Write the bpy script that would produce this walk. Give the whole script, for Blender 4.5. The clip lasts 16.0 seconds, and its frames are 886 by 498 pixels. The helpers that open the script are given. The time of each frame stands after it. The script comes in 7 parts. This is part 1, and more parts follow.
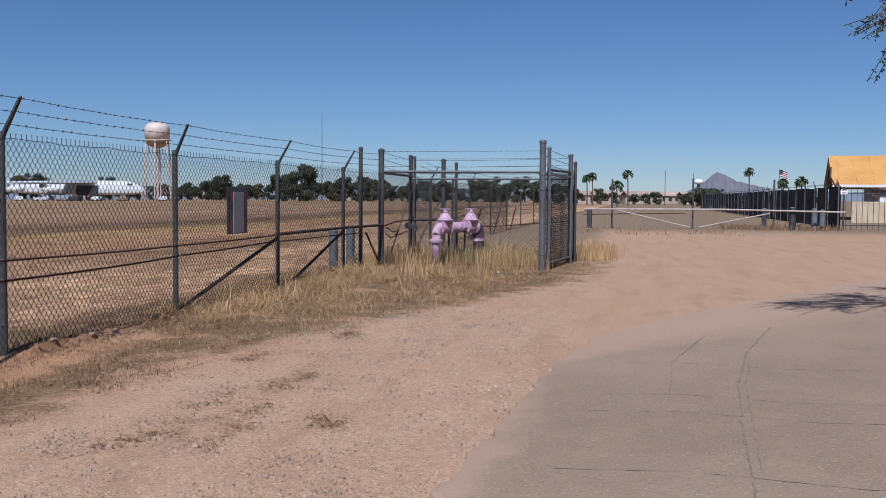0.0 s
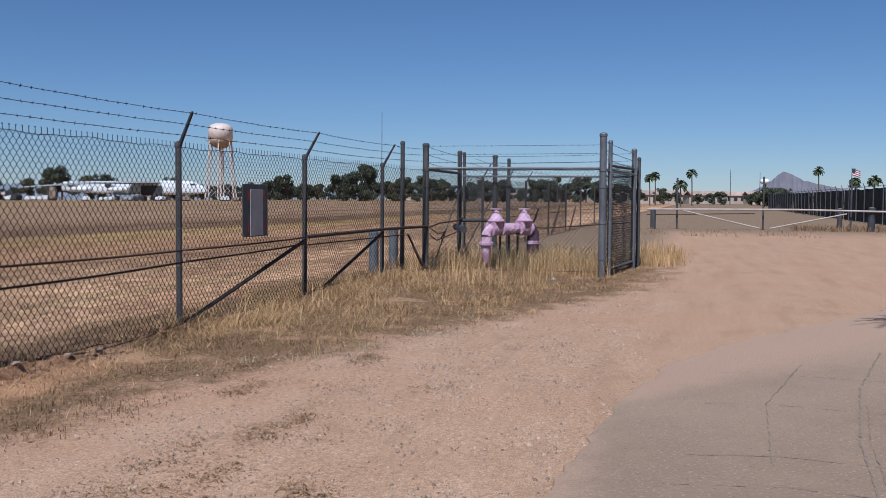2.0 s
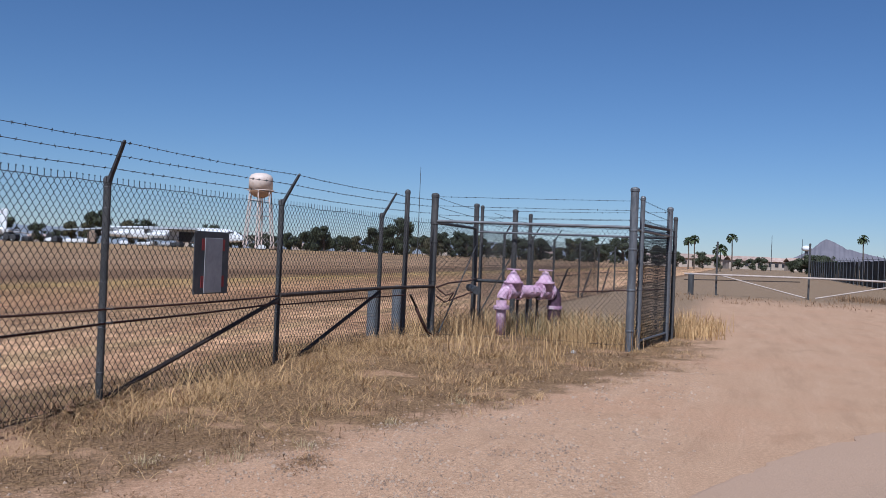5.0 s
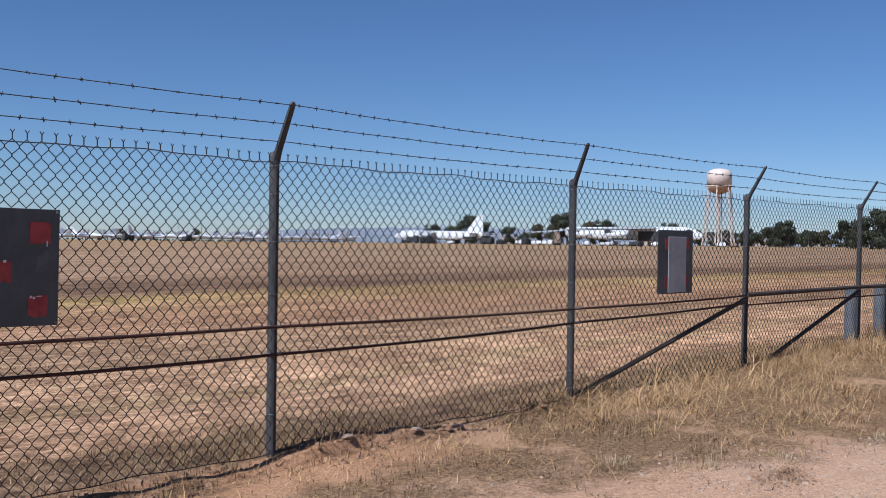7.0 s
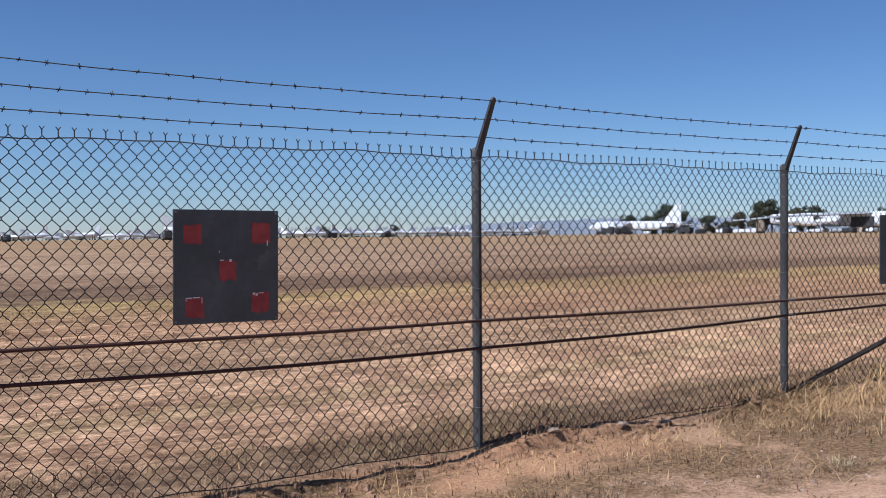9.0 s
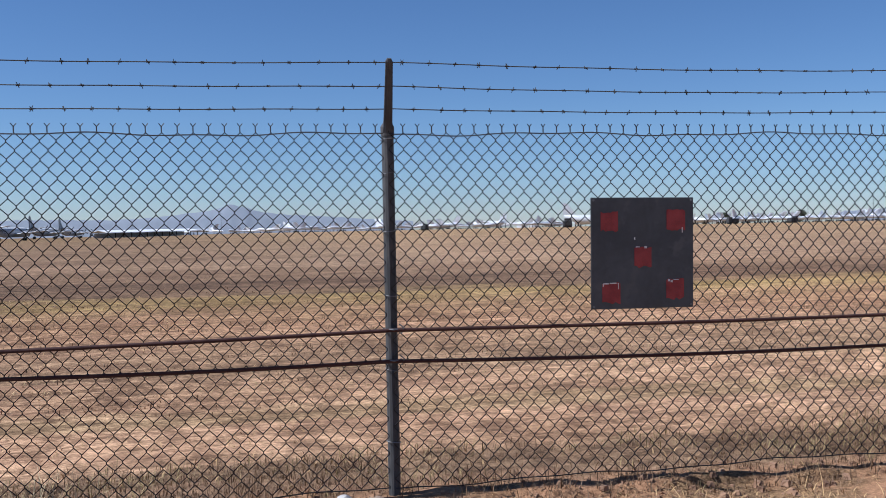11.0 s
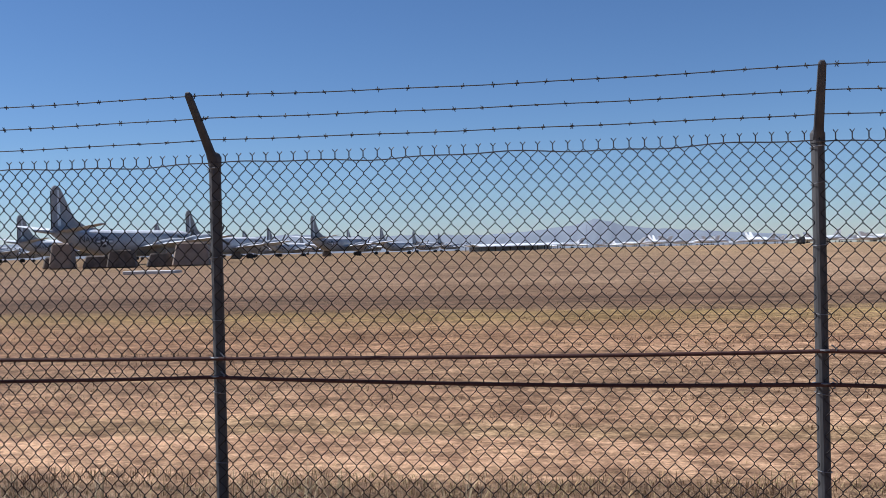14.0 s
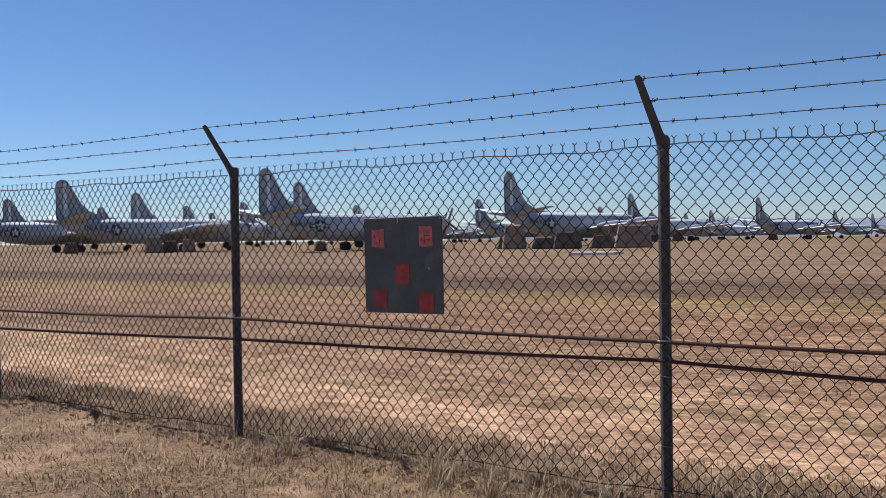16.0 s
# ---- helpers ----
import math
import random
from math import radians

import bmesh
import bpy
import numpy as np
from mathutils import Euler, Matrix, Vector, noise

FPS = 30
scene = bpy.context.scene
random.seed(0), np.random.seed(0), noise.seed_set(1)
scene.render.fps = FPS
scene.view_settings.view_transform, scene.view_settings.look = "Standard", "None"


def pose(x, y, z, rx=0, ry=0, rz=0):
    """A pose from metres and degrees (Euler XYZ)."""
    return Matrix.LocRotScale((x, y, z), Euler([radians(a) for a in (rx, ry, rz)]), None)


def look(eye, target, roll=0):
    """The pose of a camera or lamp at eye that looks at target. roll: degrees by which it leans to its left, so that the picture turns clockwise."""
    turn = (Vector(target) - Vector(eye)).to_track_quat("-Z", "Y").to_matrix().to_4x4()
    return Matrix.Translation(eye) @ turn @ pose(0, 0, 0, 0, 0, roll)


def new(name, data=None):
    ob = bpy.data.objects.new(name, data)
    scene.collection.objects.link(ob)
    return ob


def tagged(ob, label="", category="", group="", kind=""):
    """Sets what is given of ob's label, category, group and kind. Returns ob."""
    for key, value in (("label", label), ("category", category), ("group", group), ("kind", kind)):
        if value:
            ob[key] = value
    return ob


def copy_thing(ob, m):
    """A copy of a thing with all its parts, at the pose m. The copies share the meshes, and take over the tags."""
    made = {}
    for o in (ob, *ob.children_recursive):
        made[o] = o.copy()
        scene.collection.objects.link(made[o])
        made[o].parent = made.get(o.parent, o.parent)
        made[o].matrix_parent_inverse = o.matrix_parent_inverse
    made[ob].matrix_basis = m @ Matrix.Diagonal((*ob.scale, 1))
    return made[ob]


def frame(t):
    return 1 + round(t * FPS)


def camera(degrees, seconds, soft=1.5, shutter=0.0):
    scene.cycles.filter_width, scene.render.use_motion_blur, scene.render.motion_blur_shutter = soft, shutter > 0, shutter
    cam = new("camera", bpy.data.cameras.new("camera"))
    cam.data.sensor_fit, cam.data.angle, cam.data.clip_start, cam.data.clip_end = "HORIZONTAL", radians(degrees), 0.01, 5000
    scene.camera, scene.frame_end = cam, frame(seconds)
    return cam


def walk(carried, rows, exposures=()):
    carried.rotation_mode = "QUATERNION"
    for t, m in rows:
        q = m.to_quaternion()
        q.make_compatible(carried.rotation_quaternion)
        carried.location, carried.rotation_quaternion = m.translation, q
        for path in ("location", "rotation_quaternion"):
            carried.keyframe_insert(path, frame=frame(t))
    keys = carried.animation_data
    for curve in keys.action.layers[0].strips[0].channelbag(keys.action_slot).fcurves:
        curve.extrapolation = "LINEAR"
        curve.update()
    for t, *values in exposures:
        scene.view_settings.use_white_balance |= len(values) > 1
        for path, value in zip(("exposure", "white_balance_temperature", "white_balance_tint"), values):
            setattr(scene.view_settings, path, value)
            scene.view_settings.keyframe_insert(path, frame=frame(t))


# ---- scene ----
cam = camera(49.1, 16.0, soft=0.6)
PATH = [
    (0, (-7.105, -5.122, 1.332), (-5.146, -4.732, 1.227), 0.4),
    (0.5, (-6.702, -5.078, 1.296), (-4.751, -4.644, 1.243), 0.5),
    (1, (-6.353, -5.069, 1.3), (-4.416, -4.571, 1.261), -0.2),
    (1.5, (-5.931, -5.043, 1.316), (-4.026, -4.442, 1.223), -0.0),
    (2, (-5.551, -4.995, 1.316), (-3.62, -4.484, 1.21), 0.4),
    (2.5, (-5.16, -4.998, 1.311), (-3.195, -4.637, 1.217), 0.3),
    (3, (-4.859, -5.009, 1.316), (-2.881, -4.723, 1.231), 0.7),
    (3.2, (-4.707, -4.993, 1.316), (-2.726, -4.727, 1.227), 1.3),
    (5.3, (-3.577, -4.906, 1.345), (-1.685, -4.256, 1.369), 1.9),
    (5.5, (-3.543, -4.856, 1.339), (-1.669, -4.158, 1.368), 1.5),
    (6, (-3.481, -4.829, 1.341), (-1.738, -3.849, 1.326), 1.4),
    (6.5, (-3.5, -4.82, 1.338), (-1.902, -3.617, 1.311), 1.0),
    (7, (-3.53, -4.812, 1.347), (-2.083, -3.431, 1.324), 0.9),
    (7.5, (-3.535, -4.804, 1.352), (-2.183, -3.331, 1.325), 1.0),
    (8, (-3.536, -4.803, 1.353), (-2.254, -3.269, 1.322), 0.6),
    (8.2, (-3.533, -4.798, 1.351), (-2.281, -3.239, 1.314), 0.3),
    (10.3, (-3.667, -4.748, 1.351), (-2.884, -2.908, 1.32), -0.6),
    (10.5, (-3.678, -4.762, 1.354), (-3.001, -2.88, 1.318), -0.7),
    (11, (-3.668, -4.792, 1.353), (-3.262, -2.835, 1.297), -1.1),
    (11.5, (-3.716, -4.774, 1.352), (-3.533, -2.784, 1.275), -1.1),
    (12, (-3.731, -4.754, 1.37), (-3.73, -2.756, 1.278), -1.1),
    (12.5, (-3.799, -4.755, 1.349), (-3.935, -2.761, 1.285), -1.4),
    (13, (-3.863, -4.758, 1.346), (-4.13, -2.776, 1.303), -1.2),
    (13.5, (-3.877, -4.749, 1.354), (-4.219, -2.779, 1.327), -0.8),
    (14, (-3.926, -4.748, 1.359), (-4.258, -2.776, 1.347), -1.3),
    (14.5, (-3.997, -4.708, 1.358), (-4.432, -2.756, 1.355), -1.5),
    (15, (-3.996, -4.695, 1.363), (-4.691, -2.819, 1.349), -0.2),
    (15.5, (-3.97, -4.723, 1.364), (-4.919, -2.962, 1.344), -0.3),
    (16, (-3.973, -4.719, 1.362), (-5.125, -3.085, 1.331), -0.9),
]
walk(cam, [(t, look(e, p, r)) for t, e, p, r in PATH], exposures=[(0, -0.18, 5000, 12.0), (3.2, -0.16, 5000, 12.0), (5.5, -0.04, 4950, 12.0), (7, 0.10, 5000, 12.0), (11, 0.25, 5000, 12.0), (16.0, 0.27, 5250, 12.0)])

# ---- world, sun, exposure ----
SUN_AZ, SUN_EL = 179.0, 51.0      # degrees, azimuth counted from +x towards +y
world = bpy.data.worlds.new("sky")
scene.world = world
world.use_nodes = True
wn, wl = world.node_tree.nodes, world.node_tree.links
sky = wn.new("ShaderNodeTexSky")
sky.sky_type = 'NISHITA'
sky.sun_disc = False
sky.sun_elevation = radians(SUN_EL)
sky.sun_rotation = radians(90 - SUN_AZ)
sky.altitude = 800
sky.air_density = 0.92
sky.dust_density = 0.05
sky.ozone_density = 3.0
wn["Background"].inputs[1].default_value = 0.0625
wl.new(sky.outputs[0], wn["Background"].inputs[0])
sun = new("sun", bpy.data.lights.new("sun", 'SUN'))
sun.data.energy = 5.7
sun.data.angle = radians(0.53)
sun.data.color = (1.0, 0.89, 0.74)
sv = Vector((math.cos(radians(SUN_AZ)) * math.cos(radians(SUN_EL)), math.sin(radians(SUN_AZ)) * math.cos(radians(SUN_EL)), math.sin(radians(SUN_EL))))
sun.matrix_world = look(sv * 50, (0, 0, 0))


# ---- materials ----
def material(name):
    m = bpy.data.materials.new(name)
    m.use_nodes = True
    nt = m.node_tree
    return m, nt.nodes, nt.links, nt.nodes["Principled BSDF"]


def noise_node(n, l, vec, scale, detail=4.0, rough=0.55):
    t = n.new("ShaderNodeTexNoise")
    t.inputs["Scale"].default_value = scale
    t.inputs["Detail"].default_value = detail
    t.inputs["Roughness"].default_value = rough
    if vec is not None:
        l.new(vec, t.inputs["Vector"])
    return t.outputs["Fac"]


def math_node(n, l, op, a, b=0.0, c=None):
    t = n.new("ShaderNodeMath")
    t.operation = op
    for i, v in enumerate((a, b) if c is None else (a, b, c)):
        if isinstance(v, (int, float)):
            t.inputs[i].default_value = v
        else:
            l.new(v, t.inputs[i])
    return t.outputs[0]


def step_node(n, l, v, a, b, lo=0.0, hi=1.0):
    t = n.new("ShaderNodeMapRange")
    t.interpolation_type = 'SMOOTHSTEP'
    l.new(v, t.inputs[0])
    for i, x in zip((1, 2, 3, 4), (a, b, lo, hi)):
        t.inputs[i].default_value = x
    return t.outputs[0]


def mix_node(n, l, fac, a, b, mode='MIX'):
    t = n.new("ShaderNodeMix")
    t.data_type = 'RGBA'
    t.blend_type = mode
    for s, v in ((t.inputs[0], fac), (t.inputs[6], a), (t.inputs[7], b)):
        if isinstance(v, (int, float)):
            s.default_value = v
        elif isinstance(v, tuple):
            s.default_value = (*v, 1)
        else:
            l.new(v, s)
    return t.outputs[2]


def surface(name, c1, c2, scale=8.0, rough=0.7, metal=0.0, bump=0.15, fine=None, worn=None, stretch=None, rand=0.0):
    """Two colours mixed by coarse and fine noise, with fine relief and optional worn patches."""
    m, n, l, p = material(name)
    tc = n.new("ShaderNodeTexCoord")
    vec = tc.outputs["Object"]
    if stretch:
        mp = n.new("ShaderNodeMapping")
        mp.inputs["Scale"].default_value = stretch
        l.new(vec, mp.inputs[0])
        vec = mp.outputs[0]
    a = noise_node(n, l, vec, scale)
    b = noise_node(n, l, vec, fine or scale * 9, 3)
    f = step_node(n, l, math_node(n, l, 'ADD', math_node(n, l, 'MULTIPLY', a, 0.65), math_node(n, l, 'MULTIPLY', b, 0.35)), 0.36, 0.64)
    col = mix_node(n, l, f, c1, c2)
    if worn:
        w = step_node(n, l, noise_node(n, l, vec, scale * 2.3, 5), 0.56, 0.68)
        col = mix_node(n, l, w, col, worn)
    if rand:
        oi = n.new("ShaderNodeObjectInfo")
        hsv = n.new("ShaderNodeHueSaturation")
        l.new(step_node(n, l, oi.outputs["Random"], 0, 1, 1 - rand, 1 + rand), hsv.inputs["Value"])
        l.new(col, hsv.inputs["Color"])
        col = hsv.outputs[0]
    l.new(col, p.inputs["Base Color"])
    p.inputs["Metallic"].default_value = metal
    l.new(step_node(n, l, b, 0.3, 0.7, max(0.05, rough - 0.12), min(1, rough + 0.1)), p.inputs["Roughness"])
    if bump:
        bn = n.new("ShaderNodeBump")
        bn.inputs["Strength"].default_value = bump
        bn.inputs["Distance"].default_value = 0.01
        l.new(b, bn.inputs["Height"])
        l.new(bn.outputs[0], p.inputs["Normal"])
    return m


def leafy(name, c1, c2, rough=0.75):
    """Foliage and straw: each blade or clump takes its own shade."""
    m, n, l, p = material(name)
    g = n.new("ShaderNodeNewGeometry")
    tc = n.new("ShaderNodeTexCoord")
    f = math_node(n, l, 'ADD', math_node(n, l, 'MULTIPLY', g.outputs["Random Per Island"], 0.7), math_node(n, l, 'MULTIPLY', noise_node(n, l, tc.outputs["Object"], 1.3, 2), 0.3))
    l.new(mix_node(n, l, f, c1, c2), p.inputs["Base Color"])
    p.inputs["Roughness"].default_value = rough
    return m


def ground_material():
    m, n, l, p = material("desert_ground")
    tc = n.new("ShaderNodeTexCoord")
    vec = tc.outputs["Object"]
    sx = n.new("ShaderNodeSeparateXYZ")
    l.new(vec, sx.inputs[0])
    x, y = sx.outputs[0], sx.outputs[1]
    big = noise_node(n, l, vec, 0.25, 5, 0.6)
    mid = noise_node(n, l, vec, 1.6, 6, 0.65)
    fine = noise_node(n, l, vec, 34.0, 5, 0.75)
    grit = noise_node(n, l, vec, 120.0, 3, 0.7)
    # streaks that run along the fence
    mp = n.new("ShaderNodeMapping")
    mp.inputs["Scale"].default_value = (0.12, 0.9, 1)
    l.new(vec, mp.inputs[0])
    streak = noise_node(n, l, mp.outputs[0], 1.2, 6, 0.62)
    sway = math_node(n, l, 'ADD', 0.7, math_node(n, l, 'MULTIPLY', math_node(n, l, 'MAXIMUM', y, 0.0), 0.32))
    yw = math_node(n, l, 'ADD', y, math_node(n, l, 'MULTIPLY', math_node(n, l, 'SUBTRACT', streak, 0.5), sway))
    # field: bands of grass and bare earth by distance from the fence
    ypos = math_node(n, l, 'MAXIMUM', yw, 0.0)
    u = math_node(n, l, 'DIVIDE', ypos, math_node(n, l, 'ADD', ypos, 10.0))
    ramp = n.new("ShaderNodeValToRGB")
    l.new(u, ramp.inputs[0])
    stops = ((0.0, (0.204, 0.143, 0.090)), (.06, (0.230, 0.160, 0.099)), (.085, (0.510, 0.353, 0.221)), (.165, (0.544, 0.373, 0.236)), (.185, (.430, .315, .182)), (.205, (.420, .308, .178)), (.225, (0.510, 0.348, 0.217)),
             (.275, (0.459, 0.316, 0.195)), (.31, (0.340, 0.238, 0.146)), (.40, (0.348, 0.238, 0.143)), (.46, (0.399, 0.258, 0.154)), (.53, (0.365, 0.250, 0.135)), (.575, (.360, .275, .115)),
             (.605, (0.187, 0.127, 0.079)), (.655, (0.162, 0.111, 0.069)), (.685, (0.281, 0.197, 0.124)), (.75, (0.332, 0.242, 0.158)), (.86, (0.315, 0.230, 0.143)), (.95, (0.323, 0.238, 0.128)))
    els = ramp.color_ramp.elements
    for i, (q, c) in enumerate(stops):
        e = els[i] if i < 2 else els.new(q)
        e.position, e.color = q, (*c, 1)
    field = ramp.outputs[0]

    def mottle(col, sx_, sy_, scale, detail, rough, lo, hi, dark, light, amount):
        """Tufts and bare spots at one size: darker and lighter than the earth round them."""
        q = n.new("ShaderNodeMapping")
        q.inputs["Scale"].default_value = (sx_, sy_, 1)
        l.new(vec, q.inputs[0])
        v = noise_node(n, l, q.outputs[0], scale, detail, rough)
        return mix_node(n, l, amount, col, mix_node(n, l, step_node(n, l, v, lo, hi), dark, light), 'MULTIPLY')

    field = mottle(field, 0.10, 0.42, 0.55, 6, 0.7, 0.36, 0.60, (.70, .66, .63), (1.14, 1.14, 1.13), 0.9)
    field = mottle(field, 0.6, 1.1, 1.0, 9, 0.78, 0.40, 0.58, (.60, .56, .53), (1.18, 1.17, 1.15), 0.8)
    field = mottle(field, 0.9, 1.3, 4.2, 9, 0.78, 0.42, 0.57, (.48, .44, .41), (1.26, 1.25, 1.22), 0.85)
    field = mottle(field, 1.0, 1.1, 17.0, 4, 0.7, 0.40, 0.58, (.62, .58, .55), (1.18, 1.17, 1.15), 0.8)
    reddish = step_node(n, l, noise_node(n, l, mp.outputs[0], 2.1, 5, 0.6), 0.52, 0.66)
    field = mix_node(n, l, math_node(n, l, 'MULTIPLY', reddish, 0.3), field, (.42, .245, .15))
    mp4 = n.new("ShaderNodeMapping")
    mp4.inputs["Scale"].default_value = (0.42, 0.85, 1)
    l.new(vec, mp4.inputs[0])
    # redder, darker soil towards the near end of the fence, paler towards the far end
    field = mix_node(n, l, 1.0, field, mix_node(n, l, step_node(n, l, math_node(n, l, 'ADD', x, math_node(n, l, 'MULTIPLY', streak, 4.0)), -14.0, 10.0), (.80, .77, .75), (1.04, 1.04, 1.04)), 'MULTIPLY')
    field = mix_node(n, l, 1.0, field, mix_node(n, l, step_node(n, l, math_node(n, l, 'ADD', x, math_node(n, l, 'MULTIPLY', streak, 2.0)), 1.0, 8.0), (1.0, 1.0, 1.0), (1.12, 1.10, 1.08)), 'MULTIPLY')
    # dirt shoulder with gravel
    dirt = mix_node(n, l, mid, (0.395, 0.248, 0.153), (0.505, 0.342, 0.219))
    dirt = mix_node(n, l, math_node(n, l, 'MULTIPLY', step_node(n, l, big, 0.5, 0.62), 0.6), dirt, (0.455, 0.280, 0.172))
    track = noise_node(n, l, mp.outputs[0], 3.1, 5, 0.6)
    dirt = mix_node(n, l, math_node(n, l, 'MULTIPLY', step_node(n, l, track, 0.5, 0.64), 0.35), dirt, (0.510, 0.349, 0.234))
    dirt = mix_node(n, l, math_node(n, l, 'MULTIPLY', step_node(n, l, track, 0.46, 0.36), 0.25), dirt, (0.282, 0.174, 0.105))
    vor = n.new("ShaderNodeTexVoronoi")
    vor.inputs["Scale"].default_value = 34.0
    l.new(vec, vor.inputs["Vector"])
    stone = math_node(n, l, 'MULTIPLY', step_node(n, l, vor.outputs["Distance"], 0.30, 0.18), step_node(n, l, mid, 0.42, 0.6))
    sc = n.new("ShaderNodeSeparateColor")
    l.new(vor.outputs["Color"], sc.inputs[0])
    stone = math_node(n, l, 'MULTIPLY', stone, step_node(n, l, sc.outputs[0], 0.42, 0.48))
    dirt = mix_node(n, l, math_node(n, l, 'MULTIPLY', stone, 0.8), dirt, mix_node(n, l, sc.outputs[1], (0.176, 0.110, 0.078), (0.651, 0.528, 0.406)))
    debris = math_node(n, l, 'MULTIPLY', step_node(n, l, noise_node(n, l, mp4.outputs[0], 2.3, 7, 0.7), 0.57, 0.63), step_node(n, l, fine, 0.4, 0.55))
    dirt = mix_node(n, l, math_node(n, l, 'MULTIPLY', debris, 0.25), dirt, (0.17, 0.098, 0.05))
    # verge: straw litter between the fence and the dirt
    edge = math_node(n, l, 'ADD', math_node(n, l, 'MULTIPLY', math_node(n, l, 'MAXIMUM', math_node(n, l, 'SUBTRACT', x, 0.4), 0.0), 0.34), 1.45)
    edge = math_node(n, l, 'ADD', edge, math_node(n, l, 'MULTIPLY', math_node(n, l, 'MAXIMUM', math_node(n, l, 'SUBTRACT', -5.0, x), 0.0), 0.4))
    edge = math_node(n, l, 'MINIMUM', edge, 4.4)
    vy = math_node(n, l, 'ADD', math_node(n, l, 'ADD', y, edge), math_node(n, l, 'MULTIPLY', math_node(n, l, 'SUBTRACT', mid, 0.5), 2.2))
    verge = step_node(n, l, vy, -0.25, 0.45)
    verge = math_node(n, l, 'MULTIPLY', verge, step_node(n, l, x, 17.5, 14.5))
    litter = mix_node(n, l, step_node(n, l, fine, 0.35, 0.65), (0.120, 0.076, 0.041), (0.270, 0.170, 0.086))
    litter = mix_node(n, l, step_node(n, l, noise_node(n, l, vec, 0.9, 4, 0.6), 0.54, 0.64), litter, (.37, .235, .138))
    near = mix_node(n, l, verge, dirt, litter)
    # bare red soil in patches along the fence foot
    red = math_node(n, l, 'MULTIPLY', step_node(n, l, y, -0.95, -0.45), math_node(n, l, 'MULTIPLY', step_node(n, l, x, -6.5, -4.0), step_node(n, l, x, 2.2, 0.4)))
    red = math_node(n, l, 'MULTIPLY', red, step_node(n, l, noise_node(n, l, vec, 1.3, 4, 0.6), 0.40, 0.54))
    near = mix_node(n, l, math_node(n, l, 'MULTIPLY', red, 0.8), near, mix_node(n, l, mid, (.33, .178, .092), (.46, .265, .148)))
    # far past the barrier the bare earth turns to dry field
    far = step_node(n, l, math_node(n, l, 'ADD', x, math_node(n, l, 'MULTIPLY', streak, 6.0)), 33.0, 42.0)
    back = math_node(n, l, 'MULTIPLY', step_node(n, l, x, 14.3, 17.0), step_node(n, l, math_node(n, l, 'ADD', y, math_node(n, l, 'MULTIPLY', math_node(n, l, 'SUBTRACT', mid, 0.5), 1.6)), -4.4, -3.2))
    far = math_node(n, l, 'MAXIMUM', far, back)
    near = mix_node(n, l, far, near, mix_node(n, l, mid, (0.175, 0.125, 0.078), (0.330, 0.235, 0.15)))
    col = mix_node(n, l, step_node(n, l, math_node(n, l, 'ADD', y, math_node(n, l, 'MULTIPLY', math_node(n, l, 'SUBTRACT', mid, 0.5), 0.5)), -0.1, 0.25), near, field)
    col = mix_node(n, l, 1.0, col, mix_node(n, l, step_node(n, l, fine, 0.25, 0.75), (.74, .71, .68), (1.20, 1.20, 1.20)), 'MULTIPLY')
    col = mix_node(n, l, 1.0, col, mix_node(n, l, step_node(n, l, grit, 0.3, 0.7), (.66, .63, .6), (1.28, 1.28, 1.28)), 'MULTIPLY')
    l.new(col, p.inputs["Base Color"])
    p.inputs["Roughness"].default_value = 0.95
    p.inputs["Specular IOR Level"].default_value = 0.15
    h = math_node(n, l, 'ADD', math_node(n, l, 'MULTIPLY', fine, 0.6), math_node(n, l, 'ADD', math_node(n, l, 'MULTIPLY', grit, 0.25), math_node(n, l, 'MULTIPLY', stone, 0.5)))
    bn = n.new("ShaderNodeBump")
    bn.inputs["Strength"].default_value = 0.6
    bn.inputs["Distance"].default_value = 0.016
    l.new(h, bn.inputs["Height"])
    l.new(bn.outputs[0], p.inputs["Normal"])
    return m


